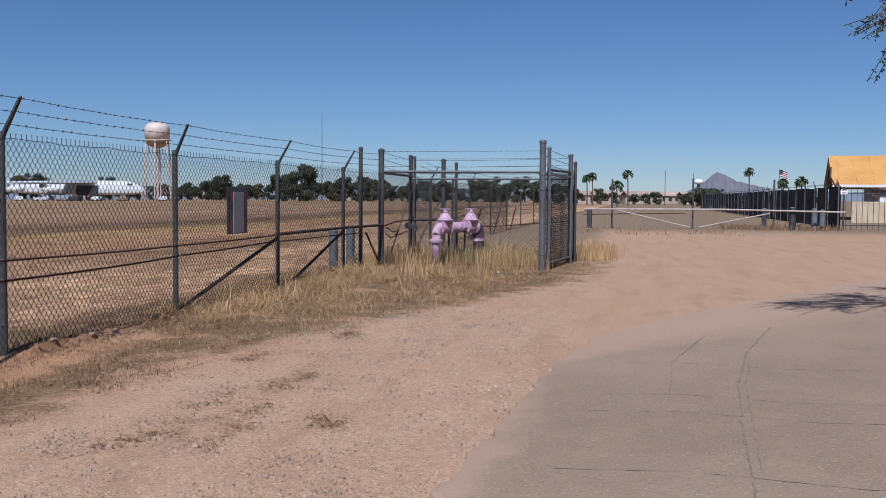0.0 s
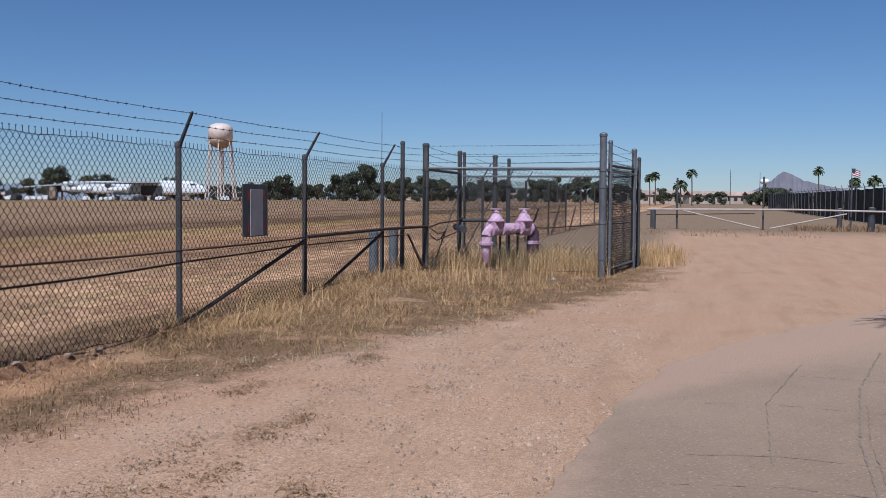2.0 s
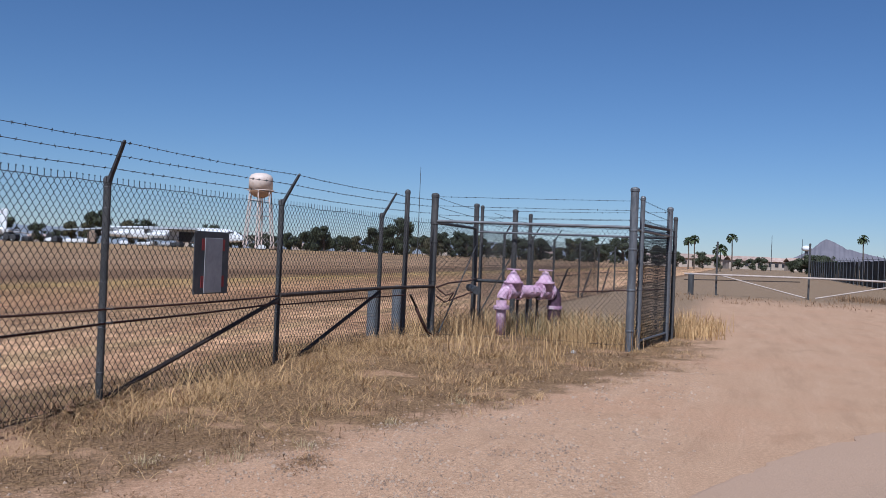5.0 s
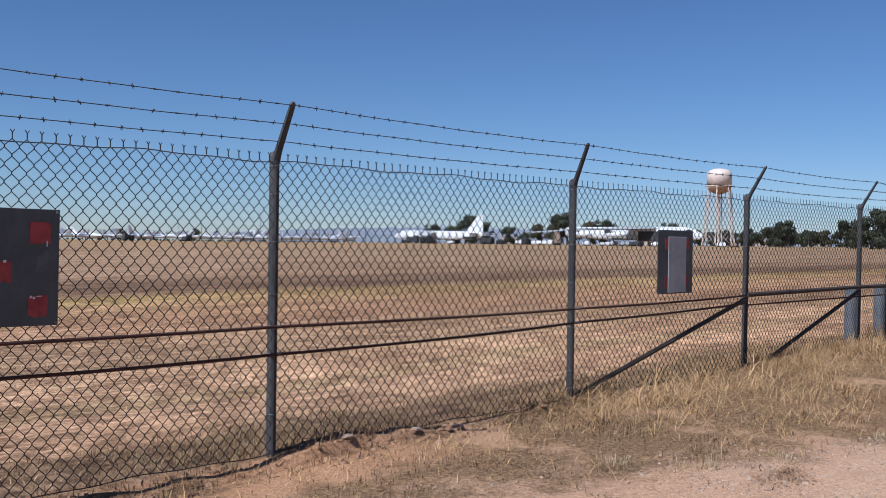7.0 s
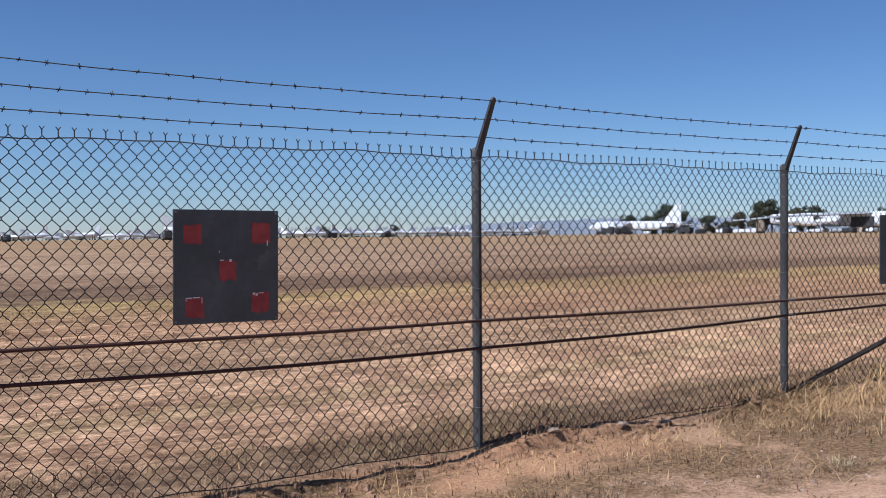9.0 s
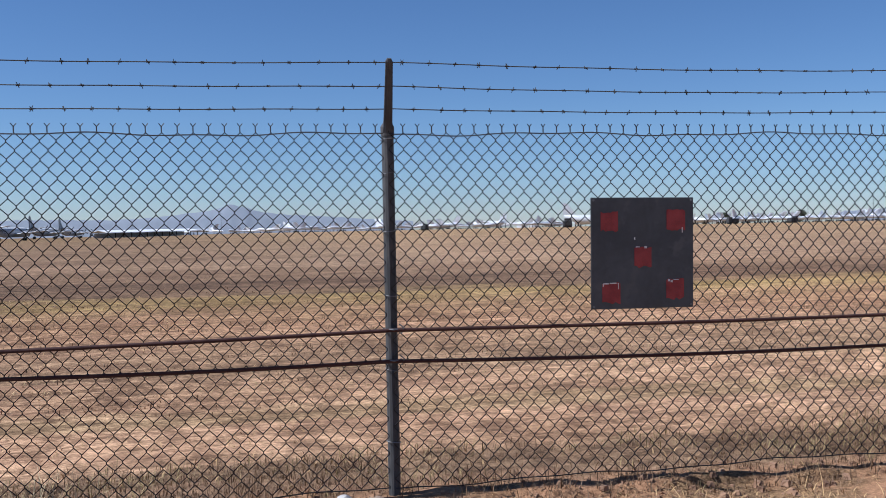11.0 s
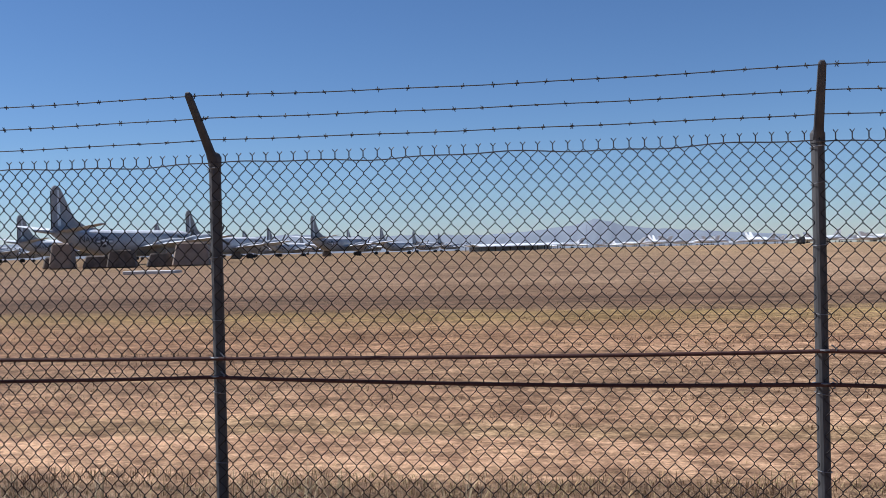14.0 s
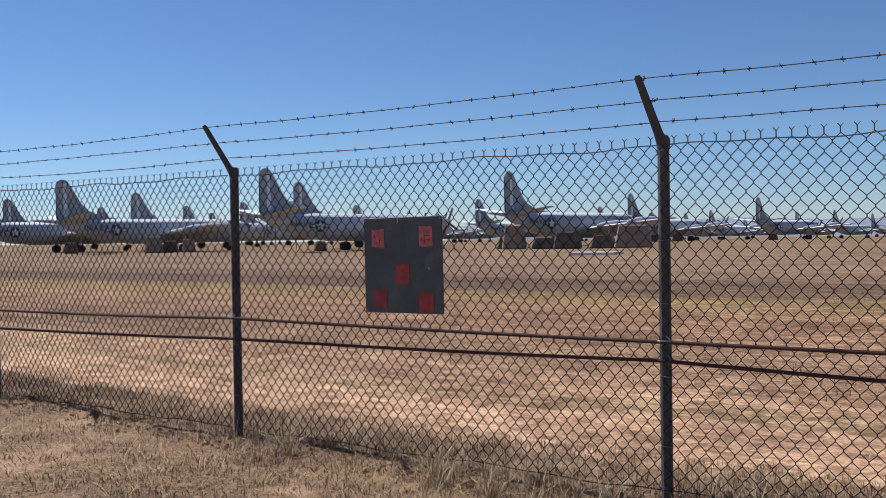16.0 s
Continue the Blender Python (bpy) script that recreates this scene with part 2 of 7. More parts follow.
def asphalt_material():
    m, n, l, p = material("old_asphalt")
    tc = n.new("ShaderNodeTexCoord")
    vec = tc.outputs["Object"]
    big = noise_node(n, l, vec, 0.4, 5, 0.6)
    mid = noise_node(n, l, vec, 2.5, 5)
    grit = noise_node(n, l, vec, 150.0, 2, 0.8)
    vor = n.new("ShaderNodeTexVoronoi")
    vor.inputs["Scale"].default_value = 48.0
    l.new(vec, vor.inputs["Vector"])
    sc = n.new("ShaderNodeSeparateColor")
    l.new(vor.outputs["Color"], sc.inputs[0])
    col = mix_node(n, l, step_node(n, l, big, 0.35, 0.65), (0.272, 0.192, 0.127), (0.328, 0.235, 0.158))
    col = mix_node(n, l, math_node(n, l, 'MULTIPLY', step_node(n, l, mid, 0.45, 0.7), 0.6), col, (0.325, 0.229, 0.151))
    agg = mix_node(n, l, sc.outputs[0], (0.12, 0.086, 0.058), (0.52, 0.40, 0.295))
    col = mix_node(n, l, math_node(n, l, 'MULTIPLY', step_node(n, l, vor.outputs["Distance"], 0.45, 0.2), 0.42), col, agg)
    col = mix_node(n, l, 1.0, col, mix_node(n, l, grit, (.75, .75, .75), (1.2, 1.2, 1.2)), 'MULTIPLY')
    # dust blown over the pavement's edge
    sx = n.new("ShaderNodeSeparateXYZ")
    l.new(vec, sx.inputs[0])
    bend = math_node(n, l, 'MULTIPLY', math_node(n, l, 'MAXIMUM', math_node(n, l, 'SUBTRACT', sx.outputs[0], 0.6), 0.0), 0.468)
    gap = math_node(n, l, 'SUBTRACT', math_node(n, l, 'SUBTRACT', -4.35, bend), sx.outputs[1])
    gap = math_node(n, l, 'ADD', gap, math_node(n, l, 'MULTIPLY', math_node(n, l, 'ADD', math_node(n, l, 'MULTIPLY', math_node(n, l, 'SUBTRACT', mid, 0.5), 0.6), math_node(n, l, 'MULTIPLY', math_node(n, l, 'SUBTRACT', grit, 0.5), 0.8)), 1.0))
    reach = math_node(n, l, 'ADD', 0.16, math_node(n, l, 'MULTIPLY', bend, 0.95))
    dust = math_node(n, l, 'SUBTRACT', 1.0, math_node(n, l, 'DIVIDE', gap, reach))
    dust = math_node(n, l, 'MAXIMUM', math_node(n, l, 'MINIMUM', dust, 0.7), 0.0)
    col = mix_node(n, l, dust, col, (.44, .29, .195))
    l.new(col, p.inputs["Base Color"])
    p.inputs["Roughness"].default_value = 0.9
    p.inputs["Specular IOR Level"].default_value = 0.25
    bn = n.new("ShaderNodeBump")
    bn.inputs["Strength"].default_value = 0.5
    bn.inputs["Distance"].default_value = 0.006
    l.new(math_node(n, l, 'ADD', grit, vor.outputs["Distance"]), bn.inputs["Height"])
    l.new(bn.outputs[0], p.inputs["Normal"])
    return m


M_GROUND = ground_material()
M_ASPHALT = asphalt_material()
M_CRACK = surface("crack_filling", (.19, .142, .10), (.26, .20, .148), 20, 0.95)
M_POST = surface("weathered_galvanised_steel", (.042, .041, .041), (.085, .082, .080), 5, 0.75, 0.1, 0.1, worn=(.10, .09, .08), stretch=(1, 1, 0.25))
M_ARM = surface("dark_pressed_steel", (.035, .035, .038), (.065, .065, .07), 6, 0.7, 0.2, 0.1)
M_GALV = surface("galvanised_steel", (.115, .118, .125), (.175, .178, .185), 4, 0.55, 0.45, 0.08, worn=(.19, .185, .18), stretch=(1, 1, 0.3))
M_WIRE = surface("aged_fence_wire", (.016, .015, .015), (.032, .03, .029), 3, 0.7, 0.3, 0.0)
M_BARB = surface("barbed_wire_steel", (.028, .028, .03), (.05, .05, .05), 6, 0.9, 0.0, 0.0)
M_CABLE = surface("rusty_wire_rope", (.038, .013, .010), (.068, .026, .019), 14, 0.9, 0.0, 0.2, fine=220)
M_RUST = surface("rusted_steel", (.03, .02, .017), (.055, .04, .032), 9, 0.9, 0.0, 0.2, worn=(.08, .05, .035))
M_TIE = surface("aluminium_tie", (.13, .13, .13), (.2, .2, .2), 9, 0.6, 0.3, 0.0)
M_BOARD = surface("dark_painted_board", (.045, .048, .052), (.075, .078, .082), 3.5, 0.6, 0, 0.06, worn=(.09, .09, .09))
M_BOARD_GREY = surface("grey_sheet", (.27, .27, .275), (.36, .36, .365), 3, 0.6, 0, 0.05)
M_RED = surface("faded_red_paint", (.22, .028, .028), (.34, .05, .045), 14, 0.7, 0, 0.1)
M_REDLIGHT = surface("sun_faded_red_paint", (.36, .08, .07), (.48, .15, .13), 16, 0.7, 0, 0.1, worn=(.42, .05, .05))
M_FLAKE = surface("flaking_pale_paint", (.55, .50, .48), (.72, .68, .66), 60, 0.8)
M_STREAK = surface("dark_drip", (.03, .02, .02), (.06, .03, .03), 30, 0.8)
M_PURPLE = surface("faded_purple_paint", (.46, .265, .38), (.62, .43, .53), 5, 0.65, 0, 0.15, worn=(.68, .54, .62))
# same purple darkened: shade on the second riser put into its colour
M_PURPLE_SHADED = surface("shaded_purple_wrap", (.05, .025, .042), (.11, .055, .09), 6, 0.8, 0, 0.2)
M_BLUEPIPE = surface("grey_blue_painted_pipe", (.12, .132, .145), (.18, .192, .205), 4, 0.65, 0.2, 0.1, worn=(.2, .18, .16))
M_STRAW = leafy("dry_grass", (.25, .143, .057), (.66, .435, .195))
M_STRAW_GREY = leafy("grey_dead_weeds", (.09, .052, .026), (.33, .20, .10))
M_WEED = leafy("brown_gravel_weeds", (.11, .055, .022), (.34, .20, .085))
M_STRAW_GREEN = leafy("yellow_green_grass", (.20, .145, .06), (.42, .31, .13))
M_PALEWEED = leafy("pale_weed", (.30, .23, .12), (.50, .40, .23))
M_PEBBLE = leafy("pebbles", (.13, .082, .055), (.54, .405, .29), 0.9)
M_PALESTONE = leafy("pale_stones", (.22, .142, .095), (.50, .375, .27), 0.9)
M_CLOD = leafy("earth_clods", (.16, .085, .045), (.36, .215, .125), 0.95)
M_LIMB = surface("tree_bark", (.07, .05, .035), (.13, .10, .07), 6, 0.9, 0, 0.4, stretch=(1, 1, 0.2))
M_LEAF = leafy("tree_foliage", (.020, .026, .012), (.075, .082, .036))
M_LEAF_DRY = leafy("brownish_foliage", (.05, .05, .02), (.12, .10, .045))
M_LEAF_MESQ = leafy("mesquite_foliage", (.04, .05, .016), (.12, .12, .045))
M_PALM = leafy("palm_foliage", (.03, .045, .015), (.09, .11, .04))
M_WHITE = surface("white_protective_skin", (.66, .67, .68), (.80, .80, .80), 0.5, 0.5, 0, 0.02, worn=(.58, .58, .57))
M_NAVYGREY = surface("aircraft_grey_paint", (.40, .405, .41), (.49, .49, .49), 0.45, 0.6, 0.0, 0.03, worn=(.35, .355, .36), rand=0.1)
M_FIN = surface("aircraft_fin_paint", (.26, .27, .275), (.35, .355, .355), 0.6, 0.7, 0.0, 0.02, rand=0.15)
M_NAVYTOP = surface("aircraft_pale_top_paint", (.50, .505, .51), (.62, .62, .62), 0.5, 0.65, 0.0, 0.03, rand=0.08)
M_FINPANEL = surface("unpainted_panel", (.55, .56, .58), (.68, .69, .7), 1.5, 0.35, 0.4, 0.0)
M_DARK = surface("dark_equipment", (.03, .03, .032), (.06, .06, .06), 2, 0.7, 0.1, 0.1)
M_CRATE = surface("weathered_brown_crate", (.075, .058, .045), (.15, .115, .085), 1.5, 0.85, 0, 0.2)
M_TYRE = surface("rubber_tyre", (.018, .018, .018), (.035, .033, .03), 9, 0.9)
M_BLACKMARK = surface("black_marking_paint", (.02, .022, .03), (.04, .042, .05), 9, 0.6)
M_TAN = surface("tan_tarpaulin", (.22, .16, .115), (.31, .235, .17), 1.2, 0.8, 0, 0.1)
M_TANK = surface("pale_tank_paint", (.58, .47, .40), (.68, .56, .48), 0.3, 0.55, 0, 0.03, worn=(.56, .44, .36))
M_TANKDARK = surface("brown_tank_underside", (.32, .2, .13), (.42, .28, .19), 0.6, 0.7)
# mountain colours carry the distance haze, paler and bluer than bare rock
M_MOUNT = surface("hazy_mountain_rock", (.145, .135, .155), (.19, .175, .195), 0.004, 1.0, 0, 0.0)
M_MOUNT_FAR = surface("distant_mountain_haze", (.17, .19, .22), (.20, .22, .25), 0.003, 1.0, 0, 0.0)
M_ROOF = surface("ochre_metal_roof", (.58, .29, .07), (.68, .36, .10), 0.6, 0.6, 0, 0.05)
M_WALLWHITE = surface("white_stucco", (.72, .70, .68), (.80, .78, .76), 1.0, 0.85, 0, 0.1)
M_WALLTAN = surface("tan_block_wall", (.46, .36, .24), (.56, .45, .31), 1.2, 0.9, 0, 0.2)
M_GLASS = surface("dark_window_glass", (.03, .03, .035), (.05, .05, .055), 2, 0.1)
M_TIMBER = surface("brown_timber", (.16, .08, .045), (.25, .13, .07), 3, 0.8)
M_SCREEN = surface("black_privacy_screen", (.040, .040, .042), (.075, .072, .070), 0.9, 0.85, 0, 0.1)
M_BARRIER = surface("pale_painted_pipe", (.36, .29, .24), (.47, .39, .33), 3, 0.7, 0, 0.05)
M_SIGNWHITE = surface("white_sign", (.7, .7, .7), (.8, .8, .8), 3, 0.6)
M_CONCRETE = surface("pale_concrete", (.45, .42, .38), (.56, .53, .49), 2, 0.9)
M_ROCK = surface("tan_rock", (.22, .155, .11), (.34, .25, .18), 12, 0.9, 0, 0.4)
M_HOUSE = surface("beige_stucco", (.34, .28, .22), (.46, .38, .31), 0.6, 0.9, rand=0.25)
M_HOUSEROOF = surface("house_roof_tiles", (.30, .20, .16), (.42, .32, .26), 1.0, 0.9, rand=0.2)


# ---- mesh helpers ----
def mesh_obj(name, bm, mat, smooth=False):
    me = bpy.data.meshes.new(name)
    bm.to_mesh(me)
    bm.free()
    me.materials.append(mat)
    if smooth:
        for f in me.polygons:
            f.use_smooth = True
    return new(name, me)


def part(name, bm, mat, parent, label="", smooth=False):
    ob = mesh_obj(name, bm, mat, smooth)
    ob.parent = parent
    if label:
        tagged(ob, label)
    return ob


def same_part(src, parent, m=None):
    """Another part on the same mesh."""
    ob = new(src.name.split(".")[0], src.data)
    ob.parent = parent
    ob.matrix_basis = m if m is not None else src.matrix_basis.copy()
    if "label" in src:
        tagged(ob, src["label"])
    return ob


def raw(name, verts, faces, mat, parent=None, smooth=False):
    me = bpy.data.meshes.new(name)
    me.from_pydata(verts if isinstance(verts, list) else verts.tolist(), [], faces if isinstance(faces, list) else faces.tolist())
    me.materials.append(mat)
    if smooth:
        for f in me.polygons:
            f.use_smooth = True
    ob = new(name, me)
    ob.parent = parent
    return ob


def box(bm, c, s, m=None, bev=0.0):
    mm = Matrix.Translation(c) @ (m or Matrix.Identity(4)) @ Matrix.Diagonal((*s, 1))
    g = bmesh.ops.create_cube(bm, size=1.0, matrix=mm)
    if bev:
        es = list({e for v in g["verts"] for e in v.link_edges})
        bmesh.ops.bevel(bm, geom=es, offset=bev, segments=1, affect='EDGES')
    return bm


def rod(bm, a, b, r, r2=None, seg=10, caps=True):
    a, b = Vector(a), Vector(b)
    d = b - a
    m = Matrix.Translation((a + b) / 2) @ d.to_track_quat('Z', 'Y').to_matrix().to_4x4()
    bmesh.ops.create_cone(bm, cap_ends=caps, segments=seg, radius1=r, radius2=r if r2 is None else r2, depth=d.length, matrix=m)
    return bm


def tube(bm, pts, r, seg=8, caps=True):
    """A bent round bar along points; r is one radius or one for each point."""
    pts = [Vector(p) for p in pts]
    rings = []
    up = Vector((0, 0, 1))
    for i, p in enumerate(pts):
        d = (pts[min(i + 1, len(pts) - 1)] - pts[max(i - 1, 0)]).normalized()
        s = d.cross(up)
        if s.length < 0.05:
            s = d.cross(Vector((1, 0, 0)))
        s.normalize()
        t = s.cross(d)
        rr = r[i] if isinstance(r, (list, tuple)) else r
        rings.append([bm.verts.new(p + rr * (math.cos(2 * math.pi * k / seg) * s + math.sin(2 * math.pi * k / seg) * t)) for k in range(seg)])
    for a, b in zip(rings, rings[1:]):
        for k in range(seg):
            bm.faces.new((a[k], a[(k + 1) % seg], b[(k + 1) % seg], b[k]))
    if caps:
        bm.faces.new(list(reversed(rings[0])))
        bm.faces.new(rings[-1])
    return bm


def lathe(bm, profile, seg=24, m=None):
    """Turned about z from (radius, height) pairs."""
    mm = m or Matrix.Identity(4)
    rings = [[bm.verts.new(mm @ Vector((r * math.cos(2 * math.pi * k / seg), r * math.sin(2 * math.pi * k / seg), z))) for k in range(seg)] for r, z in profile]
    for a, b in zip(rings, rings[1:]):
        for k in range(seg):
            bm.faces.new((a[k], a[(k + 1) % seg], b[(k + 1) % seg], b[k]))
    bm.faces.new(list(reversed(rings[0])))
    bm.faces.new(rings[-1])
    return bm


def wing(bm, root, tip, croot, ctip, troot, ttip, up=(0, 0, 1)):
    """A tapered slab with a rounded section. root, tip: mid-chord; the chord runs along x."""
    up = Vector(up)
    sec = ((-0.5, 0), (-0.2, 0.42), (0.15, 0.5), (0.38, 0.36), (0.5, 0), (0.38, -0.25), (0.15, -0.3), (-0.2, -0.2))
    rings = []
    for p, c, t in ((root, croot, troot), (tip, ctip, ttip)):
        rings.append([bm.verts.new(Vector(p) + Vector((q * c, 0, 0)) + up * (h * t)) for q, h in sec])
    k = len(sec)
    for i in range(k):
        bm.faces.new((rings[0][i], rings[0][(i + 1) % k], rings[1][(i + 1) % k], rings[1][i]))
    bm.faces.new(list(reversed(rings[0])))
    bm.faces.new(rings[1])
    return bm


def thing(name, label, category, m=None, group="", kind=""):
    ob = new(name)
    if m is not None:
        ob.matrix_basis = m
    return tagged(ob, label, category, group, kind)


def prisms(a, b, r, sides=3):
    """Thin straight wires between arrays of points."""
    a, b = np.asarray(a, float), np.asarray(b, float)
    d = b - a
    d /= np.linalg.norm(d, axis=1)[:, None]
    ref = np.where(np.abs(d[:, 1:2]) > 0.9, np.array([[1.0, 0, 0]]), np.array([[0, 1.0, 0]]))
    s = np.cross(d, ref)
    s /= np.linalg.norm(s, axis=1)[:, None]
    t = np.cross(s, d)
    vs = []
    for k in range(sides):
        o = r * (math.cos(2 * math.pi * k / sides) * s + math.sin(2 * math.pi * k / sides) * t)
        vs += [a + o, b + o]
    v = np.stack(vs, 1).reshape(-1, 3)
    base = np.arange(len(a))[:, None] * (2 * sides)
    f = [base + np.array([[2 * k, 2 * ((k + 1) % sides), 2 * ((k + 1) % sides) + 1, 2 * k + 1]]) for k in range(sides)]
    return v, np.stack(f, 1).reshape(-1, 4)


def smooth(v, a, c):
    f = max(0.0, min(1.0, (v - a) / (c - a)))
    return f * f * (3 - 2 * f)


def dip(x, y):
    """The field falls away a little towards the parked aircraft and on beyond them."""
    return -0.62 * smooth(y, 14, 62) * smooth(-x, 12, 58) - 2.3 * smooth(y, 100, 460) - 0.008 * max(0.0, y - 460)


def lip(x, y):
    """A broken, washed-out edge of earth along the fence foot; the field side stands higher."""
    if not -13 < x < 4.5 or not -0.6 < y < 2.4:
        return 0.0
    at_y = -0.13 + 0.09 * noise.noise((x * 1.3, 3.0, 1.0)) + 0.04 * noise.noise((x * 5.0, 7.0, 1.0))
    tall = 0.048 + 0.05 * noise.noise((x * 0.9, 1.0, 4.0)) + 0.03 * noise.noise((x * 4.0, 2.0, 6.0))
    tall *= 0.45 + 0.55 * smooth(x, -5.5, -3.5)
    return max(0.0, tall) * smooth(y, at_y - 0.02, at_y + 0.02) * (1 - smooth(y, 0.3, 2.2)) * smooth(x, -13, -11) * (1 - smooth(x, 2.6, 4.2))


def height(x, y):
    """Ground relief: nearly level, with a low bank under the fence."""
    if abs(x) > 22 or abs(y) > 16:
        return dip(x, y)
    h = 0.012 * math.sin(x * 0.9 + 1.3 * math.sin(y * 0.7)) + 0.01 * math.sin(y * 1.7 + x * 0.4)
    h += 0.10 * math.exp(-((x - 7.6) / 2.6) ** 2 - ((y + 0.3) / 1.1) ** 2)
    near = math.exp(-(y / 0.9) ** 2) * (1.0 if -14 < x < 11 else 0.0)
    h += 0.014 * near * math.sin(x * 2.1 + 0.6 * math.sin(5.3 * x))
    h += lip(x, y) - 0.045 * smooth(y, -1.1, -0.25) * (1 - smooth(x, 2.0, 4.0)) * smooth(x, -14, -12)
    if y < -4.1:
        h *= max(0.0, 1 + (y + 4.1) / 0.6)
    fade = max(0.0, 1 - max(abs(x) - 14, abs(y) - 8, 0) / 6)
    return h * fade + dip(x, y)


# ---- ground and road ----
def axis(near, fine, reach, grow=1.22):
    v = list(np.arange(near[0], near[1] + 1e-6, fine))
    s, q = fine, near[1]
    hi = []
    while q < reach:
        s *= grow
        q += s
        hi.append(q)
    s, q = fine, near[0]
    lo = []
    while q > -reach:
        s *= grow
        q -= s
        lo.append(q)
    return lo[::-1] + v + hi


gx, gy = axis((-13, 16), 0.12, 4600), axis((-5, 3), 0.10, 4600)
gy = sorted(gy + [-0.36 + 0.02 * k + 0.003 for k in range(22)])
gv = []
for yy in gy:
    for xx in gx:
        near = abs(xx) < 22 and abs(yy) < 16
        rough = noise.noise((xx * 3.1, yy * 3.1, 0.3)) * 0.012 + noise.noise((xx * 9, yy * 9, 2.0)) * 0.006 if near else 0.0
        gv.append((xx, yy, (height(xx, yy) + (rough if yy > -4.4 else rough * 0.2)) if near else dip(xx, yy)))
nx = len(gx)
gi = np.arange(len(gy) - 1)[:, None] * nx + np.arange(nx - 1)[None, :]
gf = np.stack([gi, gi + 1, gi + 1 + nx, gi + nx], -1).reshape(-1, 4)
tagged(raw("ground", gv, gf, M_GROUND, smooth=True), "pinkish desert dirt with gravel, straw litter and dry grass field", "ground", kind="structure")

# old asphalt: a lane that bends away to the right past the gravel shoulder
EDGE = [(-60, -4.3), (-20, -4.25), (-8, -4.2), (-2.9, -4.28), (-1.2, -4.34), (0.0, -4.43), (1.1, -4.56), (2.3, -4.8), (3.3, -5.15), (4.1, -5.55), (5.9, -6.55), (7.6, -7.5), (9.3, -8.4), (11.3, -9.9), (13, -12), (14, -15), (14.4, -19), (14.6, -60)]


def edge_points():
    out = []
    for (x0, y0), (x1, y1) in zip(EDGE, EDGE[1:]):
        k = max(2, int(min(60, math.hypot(x1 - x0, y1 - y0) / 0.12)))
        for i in range(k):
            f = i / k
            out.append((x0 + (x1 - x0) * f, y0 + (y1 - y0) * f))
    return out


bm = bmesh.new()
rows_ = []
for i, (ex, ey) in enumerate(edge_points()):
    w = 0.07 * noise.noise((ex * 2.2, ey * 2.2, 5)) + 0.05 * noise.noise((ex * 7, ey * 7, 8)) + 0.025 * noise.noise((ex * 19, ey * 19, 2))
    cols = []
    for q, z in ((0.0, -0.02), (0.012, 0.008), (0.05, 0.019), (0.4, 0.024), (1.2, 0.028)):
        dx = max(-1.0, min(1.0, (ex - 2.5) / 7)) if ex > 2.5 else 0.0
        cols.append(bm.verts.new((ex - 0.7 * dx * (q + w), ey - (q + w), z)))
    cols.append(bm.verts.new((min(ex, 6.0), -62, 0.028)))
    rows_.append(cols)
for a, b in zip(rows_, rows_[1:]):
    for k in range(5):
        bm.faces.new((a[k], a[k + 1], b[k + 1], b[k]))
bmesh.ops.recalc_face_normals(bm, faces=bm.faces)
road = mesh_obj("road", bm, M_ASPHALT)
tagged(road, "worn sun-bleached asphalt lane with cracks", "road", kind="structure")


def crack(pts, width, seed, mat=M_CRACK, z=0.0315):
    """A ragged thin strip along a line."""
    rnd = random.Random(seed)
    b = bmesh.new()
    prev = None
    for (x0, y0), (x1, y1) in zip(pts, pts[1:]):
        k = max(2, int(math.hypot(x1 - x0, y1 - y0) / 0.06))
        nx_, ny_ = -(y1 - y0), x1 - x0
        ln = math.hypot(nx_, ny_)
        nx_, ny_ = nx_ / ln, ny_ / ln
        for i in range(k):
            f = i / k
            j = rnd.uniform(-0.006, 0.006)
            w = width * rnd.uniform(0.15, 1.0)
            x, y = x0 + (x1 - x0) * f + nx_ * j, y0 + (y1 - y0) * f + ny_ * j
            cur = (b.verts.new((x - nx_ * w, y - ny_ * w, z)), b.verts.new((x + nx_ * w, y + ny_ * w, z)))
            if prev and rnd.random() > 0.12:
                b.faces.new((prev[0], prev[1], cur[1], cur[0]))
            prev = cur
    bmesh.ops.recalc_face_normals(b, faces=b.faces)
    ob = part("crack", b, mat, road)
    return ob


crack([(-3.6, -5.6), (-2.56, -5.67), (-1.22, -5.75), (0.0, -5.85), (1.56, -6.08), (3.31, -6.5)], 0.009, 1)
crack([(-2.5, -5.72), (-1.22, -5.81), (0.0, -5.90), (1.0, -6.04)], 0.004, 9)
crack([(-0.6, -5.36), (-.12, -5.38), (.83, -5.42), (2.52, -5.8)], 0.004, 10)
for i, cx in enumerate((-2.45, -1.1, -0.55, 0.75, 1.9)):
    crack([(cx, -4.75 - 0.1 * i), (cx + 0.08, -5.4), (cx - 0.05, -6.2), (cx + 0.1, -7.4), (cx, -8.6)], 0.0045, 20 + i)


# ---- chain-link fence ----
PITCH = 0.0725


